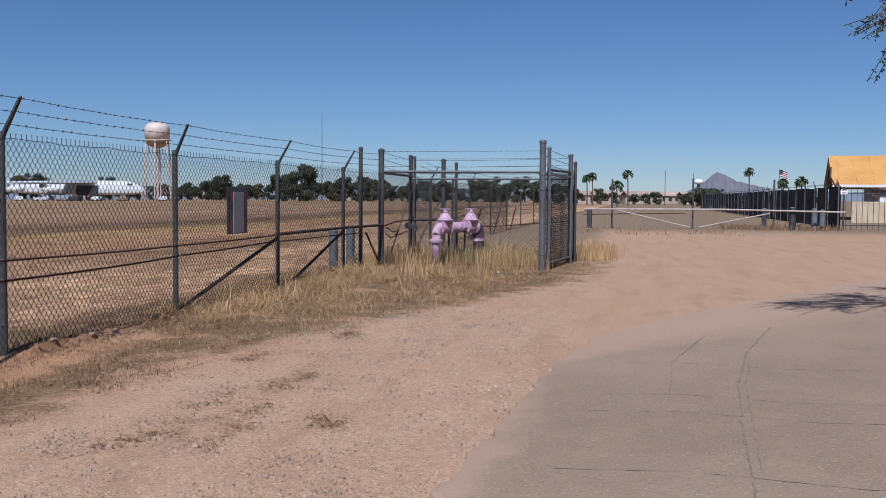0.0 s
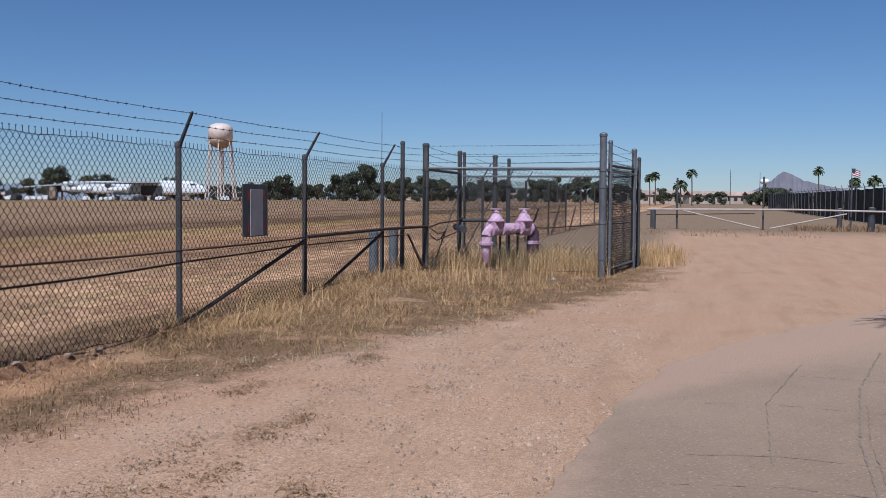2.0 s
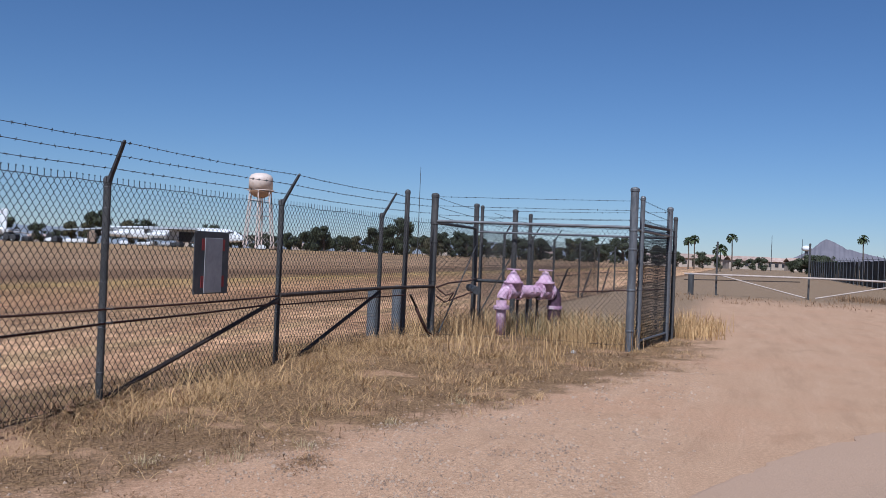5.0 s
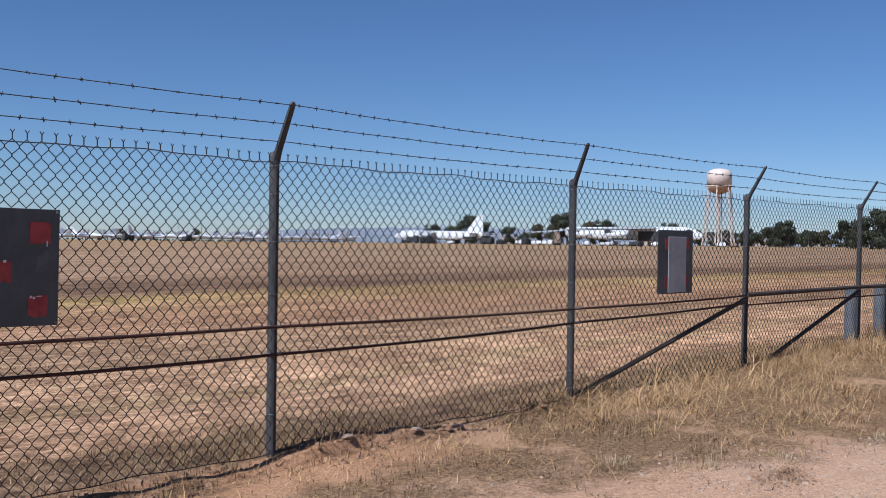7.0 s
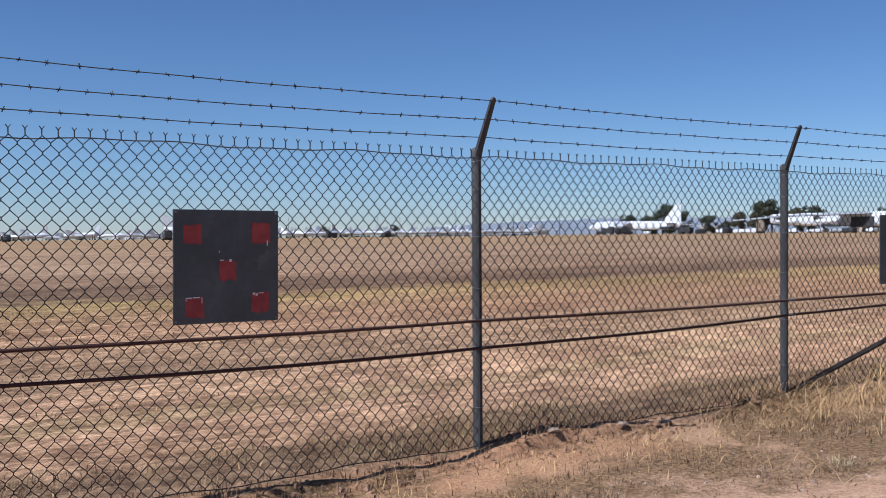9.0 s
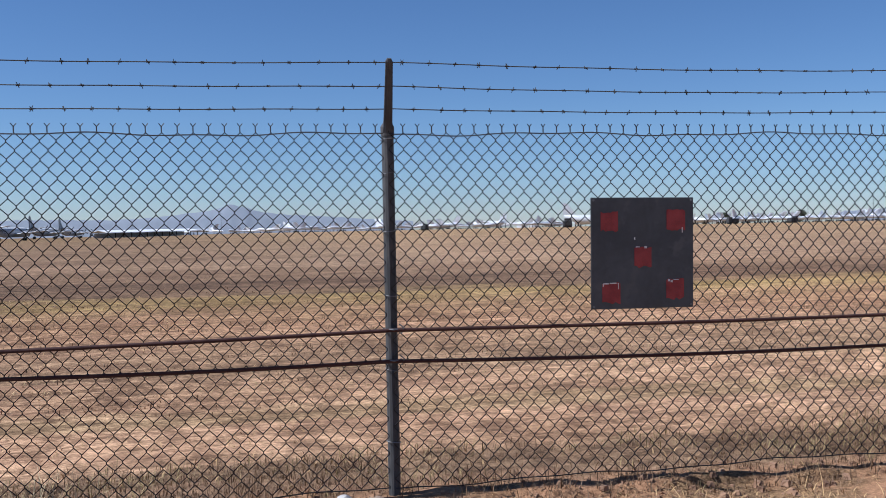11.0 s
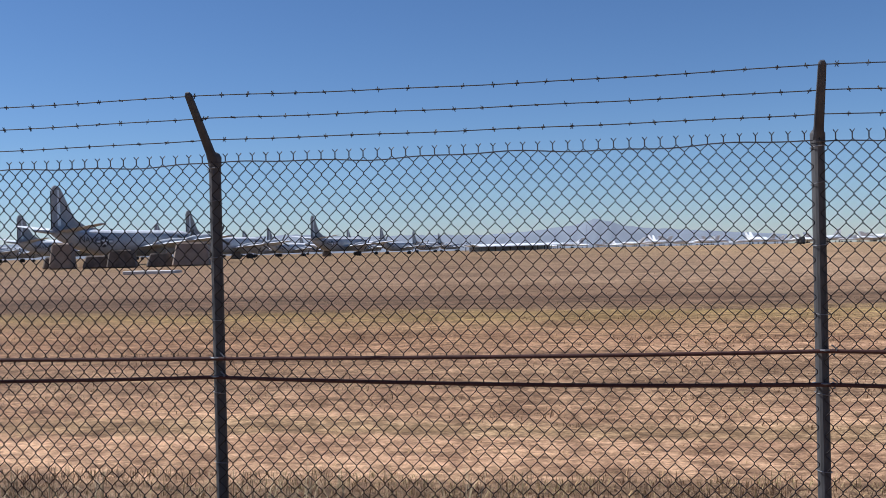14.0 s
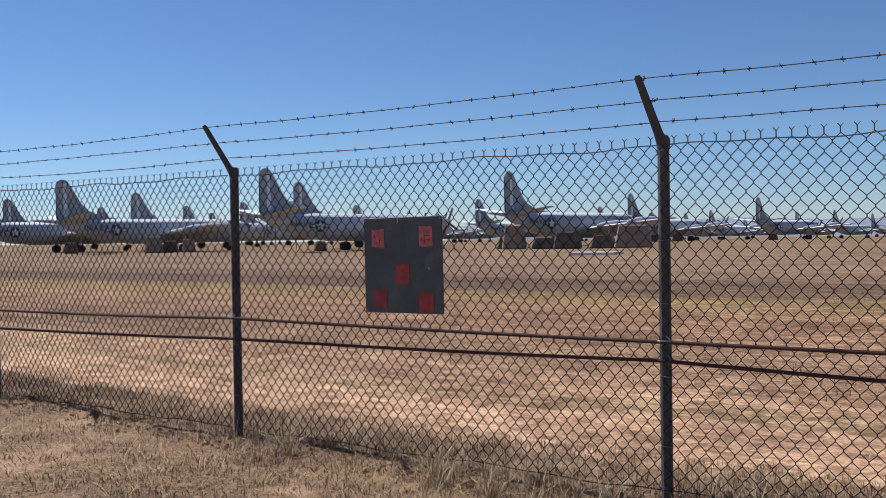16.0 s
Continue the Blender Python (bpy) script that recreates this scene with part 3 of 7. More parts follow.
def chain_link(name, a, b, z0, z1, parent=None, barbs=True, wire=0.0028, knuckle=0.005):
    """Woven fabric of zigzag wires from a to b."""
    a, b = Vector((a[0], a[1], 0)), Vector((b[0], b[1], 0))
    ln = (b - a).length
    half = PITCH / 2
    n = int(ln / half)
    tall = half * 1.19
    k = int((z1 - z0) / tall)
    i, j = np.meshgrid(np.arange(n), np.arange(k), indexing="ij")
    left = ((i + j) % 2 == 0)
    x0 = (i + np.where(left, 0.0, 1.0)) * half
    x1 = (i + np.where(left, 1.0, 0.0)) * half
    zz0, zz1 = z1 - j * tall, z1 - (j + 1) * tall
    yo = np.where(left, 0.0018, -0.0018)
    wob = 0.006 * np.sin(x0 * 3.0 + 2 * a.x) * np.sin((zz0 - z0) * 3.0)
    p = np.stack([x0, yo + wob, zz0 - knuckle], -1).reshape(-1, 3)
    q = np.stack([x1, yo + wob, zz1 + knuckle], -1).reshape(-1, 3)
    sets, strands = [prisms(p, q, wire)], []
    if knuckle:
        up = q + np.array([0, 0, 0.001])
        sets.append(prisms(up, q - np.array([0, 0, 2 * knuckle + 0.001]), wire))
    if barbs:
        xs = np.arange(0, n) * half
        xs = xs[(np.arange(n) % 2) == 0]
        o = np.zeros_like(xs)
        stub0, stub1 = np.stack([xs, o, o + z1 - 0.004], -1), np.stack([xs, o, o + z1 + 0.024], -1)
        sets.append(prisms(stub0, stub1, wire * 1.25))
        for s in (-1, 1):
            sets.append(prisms(stub1, stub1 + np.array([s * 0.012, s * 0.004, 0.015]), wire))
        # tension wires, top and bottom
        for z in (z1 - 0.012, z0 + 0.03):
            g = np.linspace(0, n * half, 60)
            zz = z + 0.007 * np.sin(g * 5.1 + a.x) + 0.004 * np.sin(g * 13.0)
            pt = np.stack([g, 0 * g - 0.004, zz], -1)
            strands.append(pt)
    d = (b - a).normalized()

    def placed(v):
        return np.stack([a.x + v[:, 0] * d.x - v[:, 1] * d.y, a.y + v[:, 0] * d.y + v[:, 1] * d.x, v[:, 2]], -1)

    off, vv, ff = 0, [], []
    for v, f in sets:
        vv.append(v)
        ff.append(f + off)
        off += len(v)
    ob = raw(name, placed(np.concatenate(vv)), np.concatenate(ff), M_WIRE, parent)
    for pt in strands:
        q = bmesh.new()
        tube(q, [tuple(p) for p in placed(pt)], wire * 1.1, 4)
        part("tension_wire", q, M_BARB, parent or ob)
    return ob


POSTS = [(-21.3, 0.0), (-18.25, 0.0), (-15.2, 0.0), (-12.15, 0.0), (-9.08, 0.0), (-5.91, 0.0), (-2.945, 0.0), (0.02, 0.0), (3.06, -0.01), (5.96, -0.12), (8.85, -0.2)]


def fence_post(x, y, h=1.835, r=0.0305, arm=True, lean=0.0, skew=0.0):
    z0 = height(x, y) - 0.06
    t = thing("fence_post", "weathered galvanised steel fence post with a slanted barbed-wire arm", "fence post", pose(x, y, 0, 0, lean, 0), "fence posts along the field")
    b = bmesh.new()
    lathe(b, [(r, z0), (r, h - 0.05), (r * 1.12, h - 0.05), (r * 1.14, h - 0.005), (r * 0.8, h + 0.012), (0.01, h + 0.02)], 14)
    part("pole", b, M_POST, t, smooth=False)
    if arm:
        b = bmesh.new()
        tip, foot = Vector((skew, -0.205, 2.135)), Vector((0, -0.012, h - 0.03))
        d = (tip - foot).normalized()
        nrm = Vector((1, 0, 0))
        up = d.cross(nrm)
        rings = []
        for f, w, g in ((0, 0.026, 0.022), (0.15, 0.021, 0.017), (0.96, 0.017, 0.012), (1.0, 0.009, 0.008)):
            c = foot + (tip - foot) * f
            rings.append([b.verts.new(c + nrm * sx * w + up * sy * g) for sx, sy in ((-1, -0.6), (-0.5, -1), (0.5, -1), (1, -0.6), (1, 0.7), (-1, 0.7))])
        for p, q in zip(rings, rings[1:]):
            for k in range(6):
                b.faces.new((p[k], p[(k + 1) % 6], q[(k + 1) % 6], q[k]))
        b.faces.new(list(reversed(rings[0])))
        b.faces.new(rings[-1])
        bmesh.ops.recalc_face_normals(b, faces=b.faces)
        part("barb_arm", b, M_ARM, t, "slanted pressed-steel arm")
    # wire ties round the post
    for k, z in enumerate((0.25, 0.62, 1.0, 1.32, 1.6, 1.76)):
        b = bmesh.new()
        tube(b, [(0.036 * math.cos(a), 0.036 * math.sin(a) - 0.004, z + 0.012 * math.sin(a * 0.5 + k)) for a in np.linspace(0.2, 5.9, 9)], 0.0022, 4)
        part("tie_wire", b, M_TIE, t)
    return t


SKEW = {-9.08: -.07, -5.91: -.05, -2.945: -.015, .02: -.02, 3.06: -.08}
for (x, y) in POSTS:
    fence_post(x, y, skew=SKEW.get(x, 0.0))
for i, ((xa, ya), (xb, yb)) in enumerate(zip(POSTS, POSTS[1:])):
    if xb < -12:
        continue
    zb = 0.0
    panel = thing("chain_link_panel", "grey galvanised chain-link mesh with twisted barbed top edge", "chain-link panel", group="fence panels")
    chain_link("mesh", (xa, ya - 0.036), (xb, yb - 0.036), zb, 1.803, panel)


def barbed_strand(pts, seed, gap=0.132):
    rnd = random.Random(seed)
    a, b = [], []
    barb_a, barb_b = [], []
    for p, q in zip(pts, pts[1:]):
        p, q = Vector(p), Vector(q)
        ln = (q - p).length
        k = max(8, int(ln / 0.09))
        sag = rnd.uniform(0.004, 0.022) * ln / 3
        line = []
        for i in range(k + 1):
            f = i / k
            v = p.lerp(q, f)
            v.z -= sag * 4 * f * (1 - f) + 0.0012 * math.sin(f * 23 + seed)
            line.append(v)
        a += line[:-1]
        b += line[1:]
        s = rnd.uniform(0, gap)
        while s < ln:
            f = s / ln * k
            i = min(k - 1, int(f))
            c = line[i].lerp(line[i + 1], f - i)
            d = (q - p).normalized()
            for ang in (rnd.uniform(0, 3.1), rnd.uniform(0, 3.1)):
                side = d.orthogonal().normalized()
                side.rotate(Matrix.Rotation(ang, 3, d))
                o = d * rnd.uniform(-0.008, 0.008)
                barb_a.append(c - side * 0.014 + o)
                barb_b.append(c + side * 0.014 - o)
            barb_a.append(c - d * 0.009)
            barb_b.append(c + d * 0.009)
            s += gap * rnd.uniform(0.85, 1.15)
    v1, f1 = prisms([tuple(q) for q in a], [tuple(q) for q in b], 0.0026, 4)
    v2, f2 = prisms([tuple(q) for q in barb_a], [tuple(q) for q in barb_b], 0.0021)
    v3, f3 = prisms([tuple(q) for q in barb_a[2::3]], [tuple(q) for q in barb_b[2::3]], 0.0042, 4)
    off2, off3 = len(v1), len(v1) + len(v2)
    ob = raw("barbed_wire", np.concatenate([v1, v2, v3]), f1.tolist() + (f2 + off2).tolist() + (f3 + off3).tolist(), M_BARB)
    return tagged(ob, "taut strand of dark barbed wire on slanted arms", "barbed wire", "barbed wire strands")


for k, (dy, z) in enumerate(((-0.197, 2.118), (-0.128, 2.014), (-0.062, 1.912))):
    line = [(x, y + dy, z) for x, y in POSTS[2:]] + [(9.78, -0.22, z + 0.02), (10.62, -0.38, z + 0.03)]
    barbed_strand(line, 3 + k)


def wire_rope(name, pts, r, seed, sag=0.02, label="rust-brown steel wire rope tied to the fence posts"):
    rnd = random.Random(seed)
    line = []
    for p, q in zip(pts, pts[1:]):
        p, q = Vector(p), Vector(q)
        s = rnd.uniform(0.3, 1.0) * sag
        for i in range(12):
            f = i / 12
            v = p.lerp(q, f)
            v.z -= s * 4 * f * (1 - f)
            v.y += 0.006 * math.sin(f * 6.28)
            line.append(v)
    line.append(Vector(pts[-1]))
    b = bmesh.new()
    tube(b, line, r, 6)
    return tagged(mesh_obj(name, b, M_CABLE, True), label, "wire rope", "wire ropes on the fence")


YC = -0.058
wire_rope("wire_rope", [(-18.2, YC, 0.80), (-15.2, YC, .79), (-12.1, YC, .76), (-9.08, YC, .80), (-5.91, YC, .795), (-2.945, YC, .822), (0.02, YC, .795), (3.06, YC, .775), (5.9, YC - .1, .80)], 0.0105, 1, 0.012)
wire_rope("wire_rope", [(-18.2, YC, 0.62), (-15.2, YC, .64), (-12.1, YC, .60), (-9.08, YC, .655), (-5.91, YC, .70), (-2.945, YC, .668), (0.02, YC, .628), (3.06, YC, .66), (5.9, YC - .1, .72)], 0.0105, 2, 0.02)

# clamps where the ropes cross the posts
for (x, y), zz in zip(POSTS[4:9], ((.80, .655), (.795, .70), (.822, .668), (.795, .628), (.775, .66))):
    for z in zz:
        b = bmesh.new()
        tube(b, [(x + 0.045 * math.cos(a), y - 0.01 + 0.058 * math.sin(a), z + 0.004) for a in np.linspace(3.3, 6.1, 7)], 0.005, 5)
        tube(b, [(x + 0.04, y - 0.055, z - 0.02), (x + 0.052, y - 0.066, z + 0.012), (x + 0.03, y - 0.06, z + 0.03)], 0.004, 5)
        tagged(mesh_obj("cable_clamp", b, M_GALV), "bent steel clamp holding a rope to a post", "cable clamp", "cable clamps")

# bracing rails and struts near the enclosure
def bar(name, a, b, r, mat, label, cat, group=""):
    q = bmesh.new()
    rod(q, a, b, r, seg=10)
    return tagged(mesh_obj(name, q, mat), label, cat, group)


bar("brace_rail", (5.92, -.16, .805), (8.85, -.26, .82), .024, M_RUST, "dark horizontal brace rail between fence posts", "brace rail", "brace rails")
bar("brace_rail", (8.86, -.26, .82), (10.6, -.43, .815), .024, M_RUST, "dark horizontal brace rail between fence posts", "brace rail", "brace rails")
bar("brace_strut", (3.1, -.05, height(3.1, 0) + .02), (5.9, -.15, .76), .022, M_RUST, "dark rusted diagonal brace from post foot to post", "brace strut", "brace struts")
bar("brace_strut", (6.45, -.17, height(6.4, 0) + .02), (8.8, -.23, .77), .022, M_RUST, "dark rusted diagonal brace from post foot to post", "brace strut", "brace struts")
bar("brace_rail", (5.95, -.16, .70), (9.7, -.28, .70), .008, M_CABLE, "thin dark cable between fence posts", "cable")


# ---- boards on the fence ----
def target_board(x0, x1, z0, z1, squares, label, tilt=0.0, y=-0.052, turn=0.0):
    w, h = x1 - x0, z1 - z0
    t = thing("target_board", label, "sign board", pose((x0 + x1) / 2, y, (z0 + z1) / 2, 0, tilt, turn), "boards hung on the fence")
    b = bmesh.new()
    box(b, (0, 0, 0), (w, 0.008, h), bev=0.002)
    part("panel", b, M_BOARD, t)
    for px, pz, s, sz, mat in squares:
        b = bmesh.new()
        # ragged brushed square
        n = 7
        rnd = random.Random(int((px + 2) * 100 + pz * 77))
        top = [b.verts.new((px - s / 2 + s * i / n, -0.0065, pz + sz / 2 + rnd.uniform(-.008, .004))) for i in range(n + 1)]
        bot = [b.verts.new((px - s / 2 + s * i / n, -0.0065, pz - sz / 2 + rnd.uniform(-.008, .008))) for i in range(n + 1)]
        for i in range(n):
            b.faces.new((bot[i], bot[i + 1], top[i + 1], top[i]))
        part("red_square", b, mat, t, "brushed red square")
    for sx in (-1, 1):
        for sz in (-1, 1):
            b = bmesh.new()
            rod(b, (sx * (w / 2 - .014), -0.004, sz * (h / 2 - .014)), (sx * (w / 2 - .014), -0.009, sz * (h / 2 - .014)), .006, seg=8)
            part("screw", b, M_TIE, t)
    return t


def flecks(board, spots, mat):
    """Small flaked or dripped marks on a board, as thin raised patches."""
    for px, pz, w, h in spots:
        b = bmesh.new()
        box(b, (px, -0.0078, pz), (w, 0.001, h))
        part("paint_mark", b, mat, board)


sq2 = [(-.185, .165, .095, .10, M_RED), (.185, .17, .105, .105, M_RED), (.0, -.02, .095, .105, M_RED), (-.175, -.205, .10, .105, M_RED), (.18, -.19, .10, .105, M_RED)]
b2 = target_board(-1.907, -1.338, 0.882, 1.46, sq2, "dark grey square board with five red squares, flaking paint", 0.6)
flecks(b2, [(-.205, -.157, .03, .006), (-.165, -.155, .035, .006), (-.137, -.17, .004, .03), (-.22, -.165, .004, .014), (.145, -.145, .012, .012), (.16, -.15, .012, .012), (.185, -.142, .03, .004),
            (-.03, .032, .022, .005), (.015, .03, .014, .012), (.22, .118, .005, .028), (-.045, .075, .004, .012)], M_FLAKE)
sq3 = [(-.185, .165, .10, .115, M_REDLIGHT), (.18, .17, .10, .12, M_REDLIGHT), (.0, -.055, .105, .125, M_RED), (-.175, -.205, .10, .115, M_RED), (.175, -.22, .11, .12, M_RED)]
b3 = target_board(-7.86, -7.265, 0.885, 1.468, sq3, "dark grey square board with five red squares, two badly faded", -0.6)
flecks(b3, [(.17, .17, .004, .08), (.19, .175, .035, .004), (.165, .145, .02, .004), (.2, .15, .03, .004), (.15, .19, .012, .003), (.185, .2, .004, .02),
            (-.21, .18, .004, .03), (-.18, .18, .025, .003), (-.17, .15, .004, .03), (-.2, .14, .02, .003)], M_STREAK)
flecks(b3, [(-.03, .27, .005, .03), (.2, -.02, .004, .02)], M_FLAKE)
b1 = target_board(4.235, 4.825, 0.86, 1.452, [], "dark board with a pale grey upright sheet fixed over its middle", 0, -.124, -2.2)
b = bmesh.new()
box(b, (0.02, -0.009, -0.025), (.30, .006, .52), bev=0.002)
part("grey_sheet", b, M_BOARD_GREY, b1, "pale grey sheet")
for px in (-.142, .183):
    for pz in (.17, -.18):
        b = bmesh.new()
        box(b, (px, -0.0058, pz), (.07, .003, .11))
        part("red_edge", b, M_RED, b1, "strip of red showing behind the sheet")


# ---- valve enclosure ----
def plain_post(x, y, h, r, mat=M_GALV, label="tall galvanised steel corner post with a domed cap", group="enclosure posts"):
    t = thing("enclosure_post", label, "fence post", pose(x, y, 0), group)
    b = bmesh.new()
    lathe(b, [(r, height(x, y) - 0.05), (r, h - 0.03)], 16)
    part("pole", b, mat, t)
    b = bmesh.new()
    lathe(b, [(r * 1.12, h - 0.05), (r * 1.14, h - 0.015), (r * 0.9, h + 0.006), (r * 0.3, h + 0.015)], 16)
    part("cap", b, mat, t)
    for z in (0.3, 0.9, 1.5, 1.78):
        b = bmesh.new()
        lathe(b, [(r * 1.06, z - 0.014), (r * 1.13, z - 0.01), (r * 1.13, z + 0.01), (r * 1.06, z + 0.014)], 16)
        box(b, (r * 1.3, 0, z), (r * 0.7, 0.012, 0.024))
        part("tension_band", b, mat, t)
    return t


E_P, F_P, G_P, G2_P, H_P, H2_P = (9.78, -0.24), (10.62, -0.40), (10.78, -3.42), (11.22, -3.5), (13.35, -3.76), (13.9, -3.82)
C1_P, C2_P, C3_P, C4_P = (13.35, -.33), (13.95, -.28), (13.5, -1.02), (13.55, -1.29)
plain_post(*E_P, 2.23, .036, M_POST)
plain_post(*F_P, 2.24, .055, M_POST)
plain_post(*G_P, 2.40, .060)
plain_post(*G2_P, 2.30, .036)
plain_post(*H_P, 2.26, .048)
plain_post(*H2_P, 2.12, .036, M_POST)
plain_post(*C1_P, 2.24, .046, M_POST)
plain_post(*C2_P, 2.24, .032, M_POST)
plain_post(*C3_P, 2.16, .048, M_POST)
plain_post(*C4_P, 2.09, .034, M_POST)

RAIL = dict(name="top_rail", mat=M_GALV, label="galvanised top rail of the valve enclosure", cat="fence rail", group="enclosure rails")


def rail(a, b, z, z2=None, r=.024, mat=M_GALV):
    return bar("top_rail", (*a, z), (*b, z if z2 is None else z2), r, mat, RAIL["label"], RAIL["cat"], RAIL["group"])


rail(F_P, G_P, 1.82)
rail(C1_P, F_P, 1.80, mat=M_POST)
rail(C1_P, H_P, 1.74, r=.02)
rail(G_P, H_P, 1.80, 1.78)
rail(G2_P, H_P, 0.12, r=.02)
rail(G2_P, H_P, 1.88, r=.022, mat=M_RUST)
rail(C3_P, C1_P, 0.86, r=.03, mat=M_DARK)
for a, b, z0, z1, w in ((F_P, G_P, .06, 1.80, .0022), (F_P, C1_P, .06, 1.80, .0016), (C1_P, H_P, .06, 1.76, .0015), (G_P, H_P, .05, 1.80, .0024), (G2_P, H2_P, .08, 1.9, .0024), ((8.87, -.235), (9.76, -.275), .06, 1.80, .0026), ((9.8, -.275), (10.58, -.42), .06, 1.80, .0024)):
    panel = thing("chain_link_panel", "grey galvanised chain-link mesh of the valve enclosure", "chain-link panel", group="enclosure panels")
    chain_link("mesh", a, b, z0, z1, panel, wire=w)
for dz, seed in ((2.20, 31), (2.06, 32), (1.92, 33)):
    barbed_strand([(*F_P, dz), (*G_P, dz + .01)], seed)
    barbed_strand([(*G_P, dz + .08), (*H_P, dz - .02)], seed + 5)
    barbed_strand([(*F_P, dz), (*C1_P, dz - .06), (*C3_P, dz - .06), (*H_P, dz - .02)], seed + 9)
bar("brace_strut", (10.75, -.5, .10), (13.3, -.36, 1.5), .012, M_POST, "thin diagonal truss rod of the enclosure", "truss rod", "truss rods")
bar("brace_strut", (13.2, -.4, .10), (13.55, -1.0, 1.4), .012, M_POST, "thin diagonal truss rod of the enclosure", "truss rod", "truss rods")
bar("brace_strut", (9.9, -.3, .7), (10.5, -.42, .08), .018, M_RUST, "dark rusted strut at the enclosure corner", "brace strut", "brace struts")

# sagging chains and cables at the enclosure corner
for pts, r in (([(10.66, -.46, .80), (11.2, -.5, .86), (12.2, -.55, .88), (13.3, -.4, .90)], .014), ([(10.66, -.47, .66), (11.0, -.5, .56), (11.6, -.55, .62), (12.4, -.6, .70), (13.3, -.45, .68)], .011),
               ([(10.66, -.48, .78), (10.72, -.6, .68), (10.8, -.7, .72), (10.9, -.6, .60)], .012), ([(13.4, -1.1, .80), (13.7, -2.0, .72), (13.6, -3.0, .80), (13.4, -3.7, .86)], .012),
               ([(10.0, -.36, .5), (10.15, -.42, .28), (10.3, -.45, .14), (10.55, -.5, .05)], .02)):
    b = bmesh.new()
    tube(b, pts, r, 6)
    tagged(mesh_obj("slack_cable", b, M_CABLE, True), "slack dark cable strung between enclosure posts", "cable", "slack cables")


def pipe_bollard(x, y, r, h, mat, label, cap=True):
    t = thing("pipe_bollard", label, "bollard", pose(x, y, 0), "pipe bollards")
    b = bmesh.new()
    lathe(b, [(r, -0.05), (r, h - .01), (r * .9, h)], 18)
    part("pipe", b, mat, t)
    b = bmesh.new()
    lathe(b, [(r * .86, h - .004), (r * .8, h + .012), (r * .4, h + .03), (.01, h + .034)], 18)
    part("cap", b, M_BLUEPIPE, t)
    return t


pipe_bollard(10.25, .42, .085, .72, M_BLUEPIPE, "stout grey-blue pipe bollard behind the fence")
pipe_bollard(11.35, .42, .085, .74, M_BLUEPIPE, "stout grey-blue pipe bollard behind the fence")


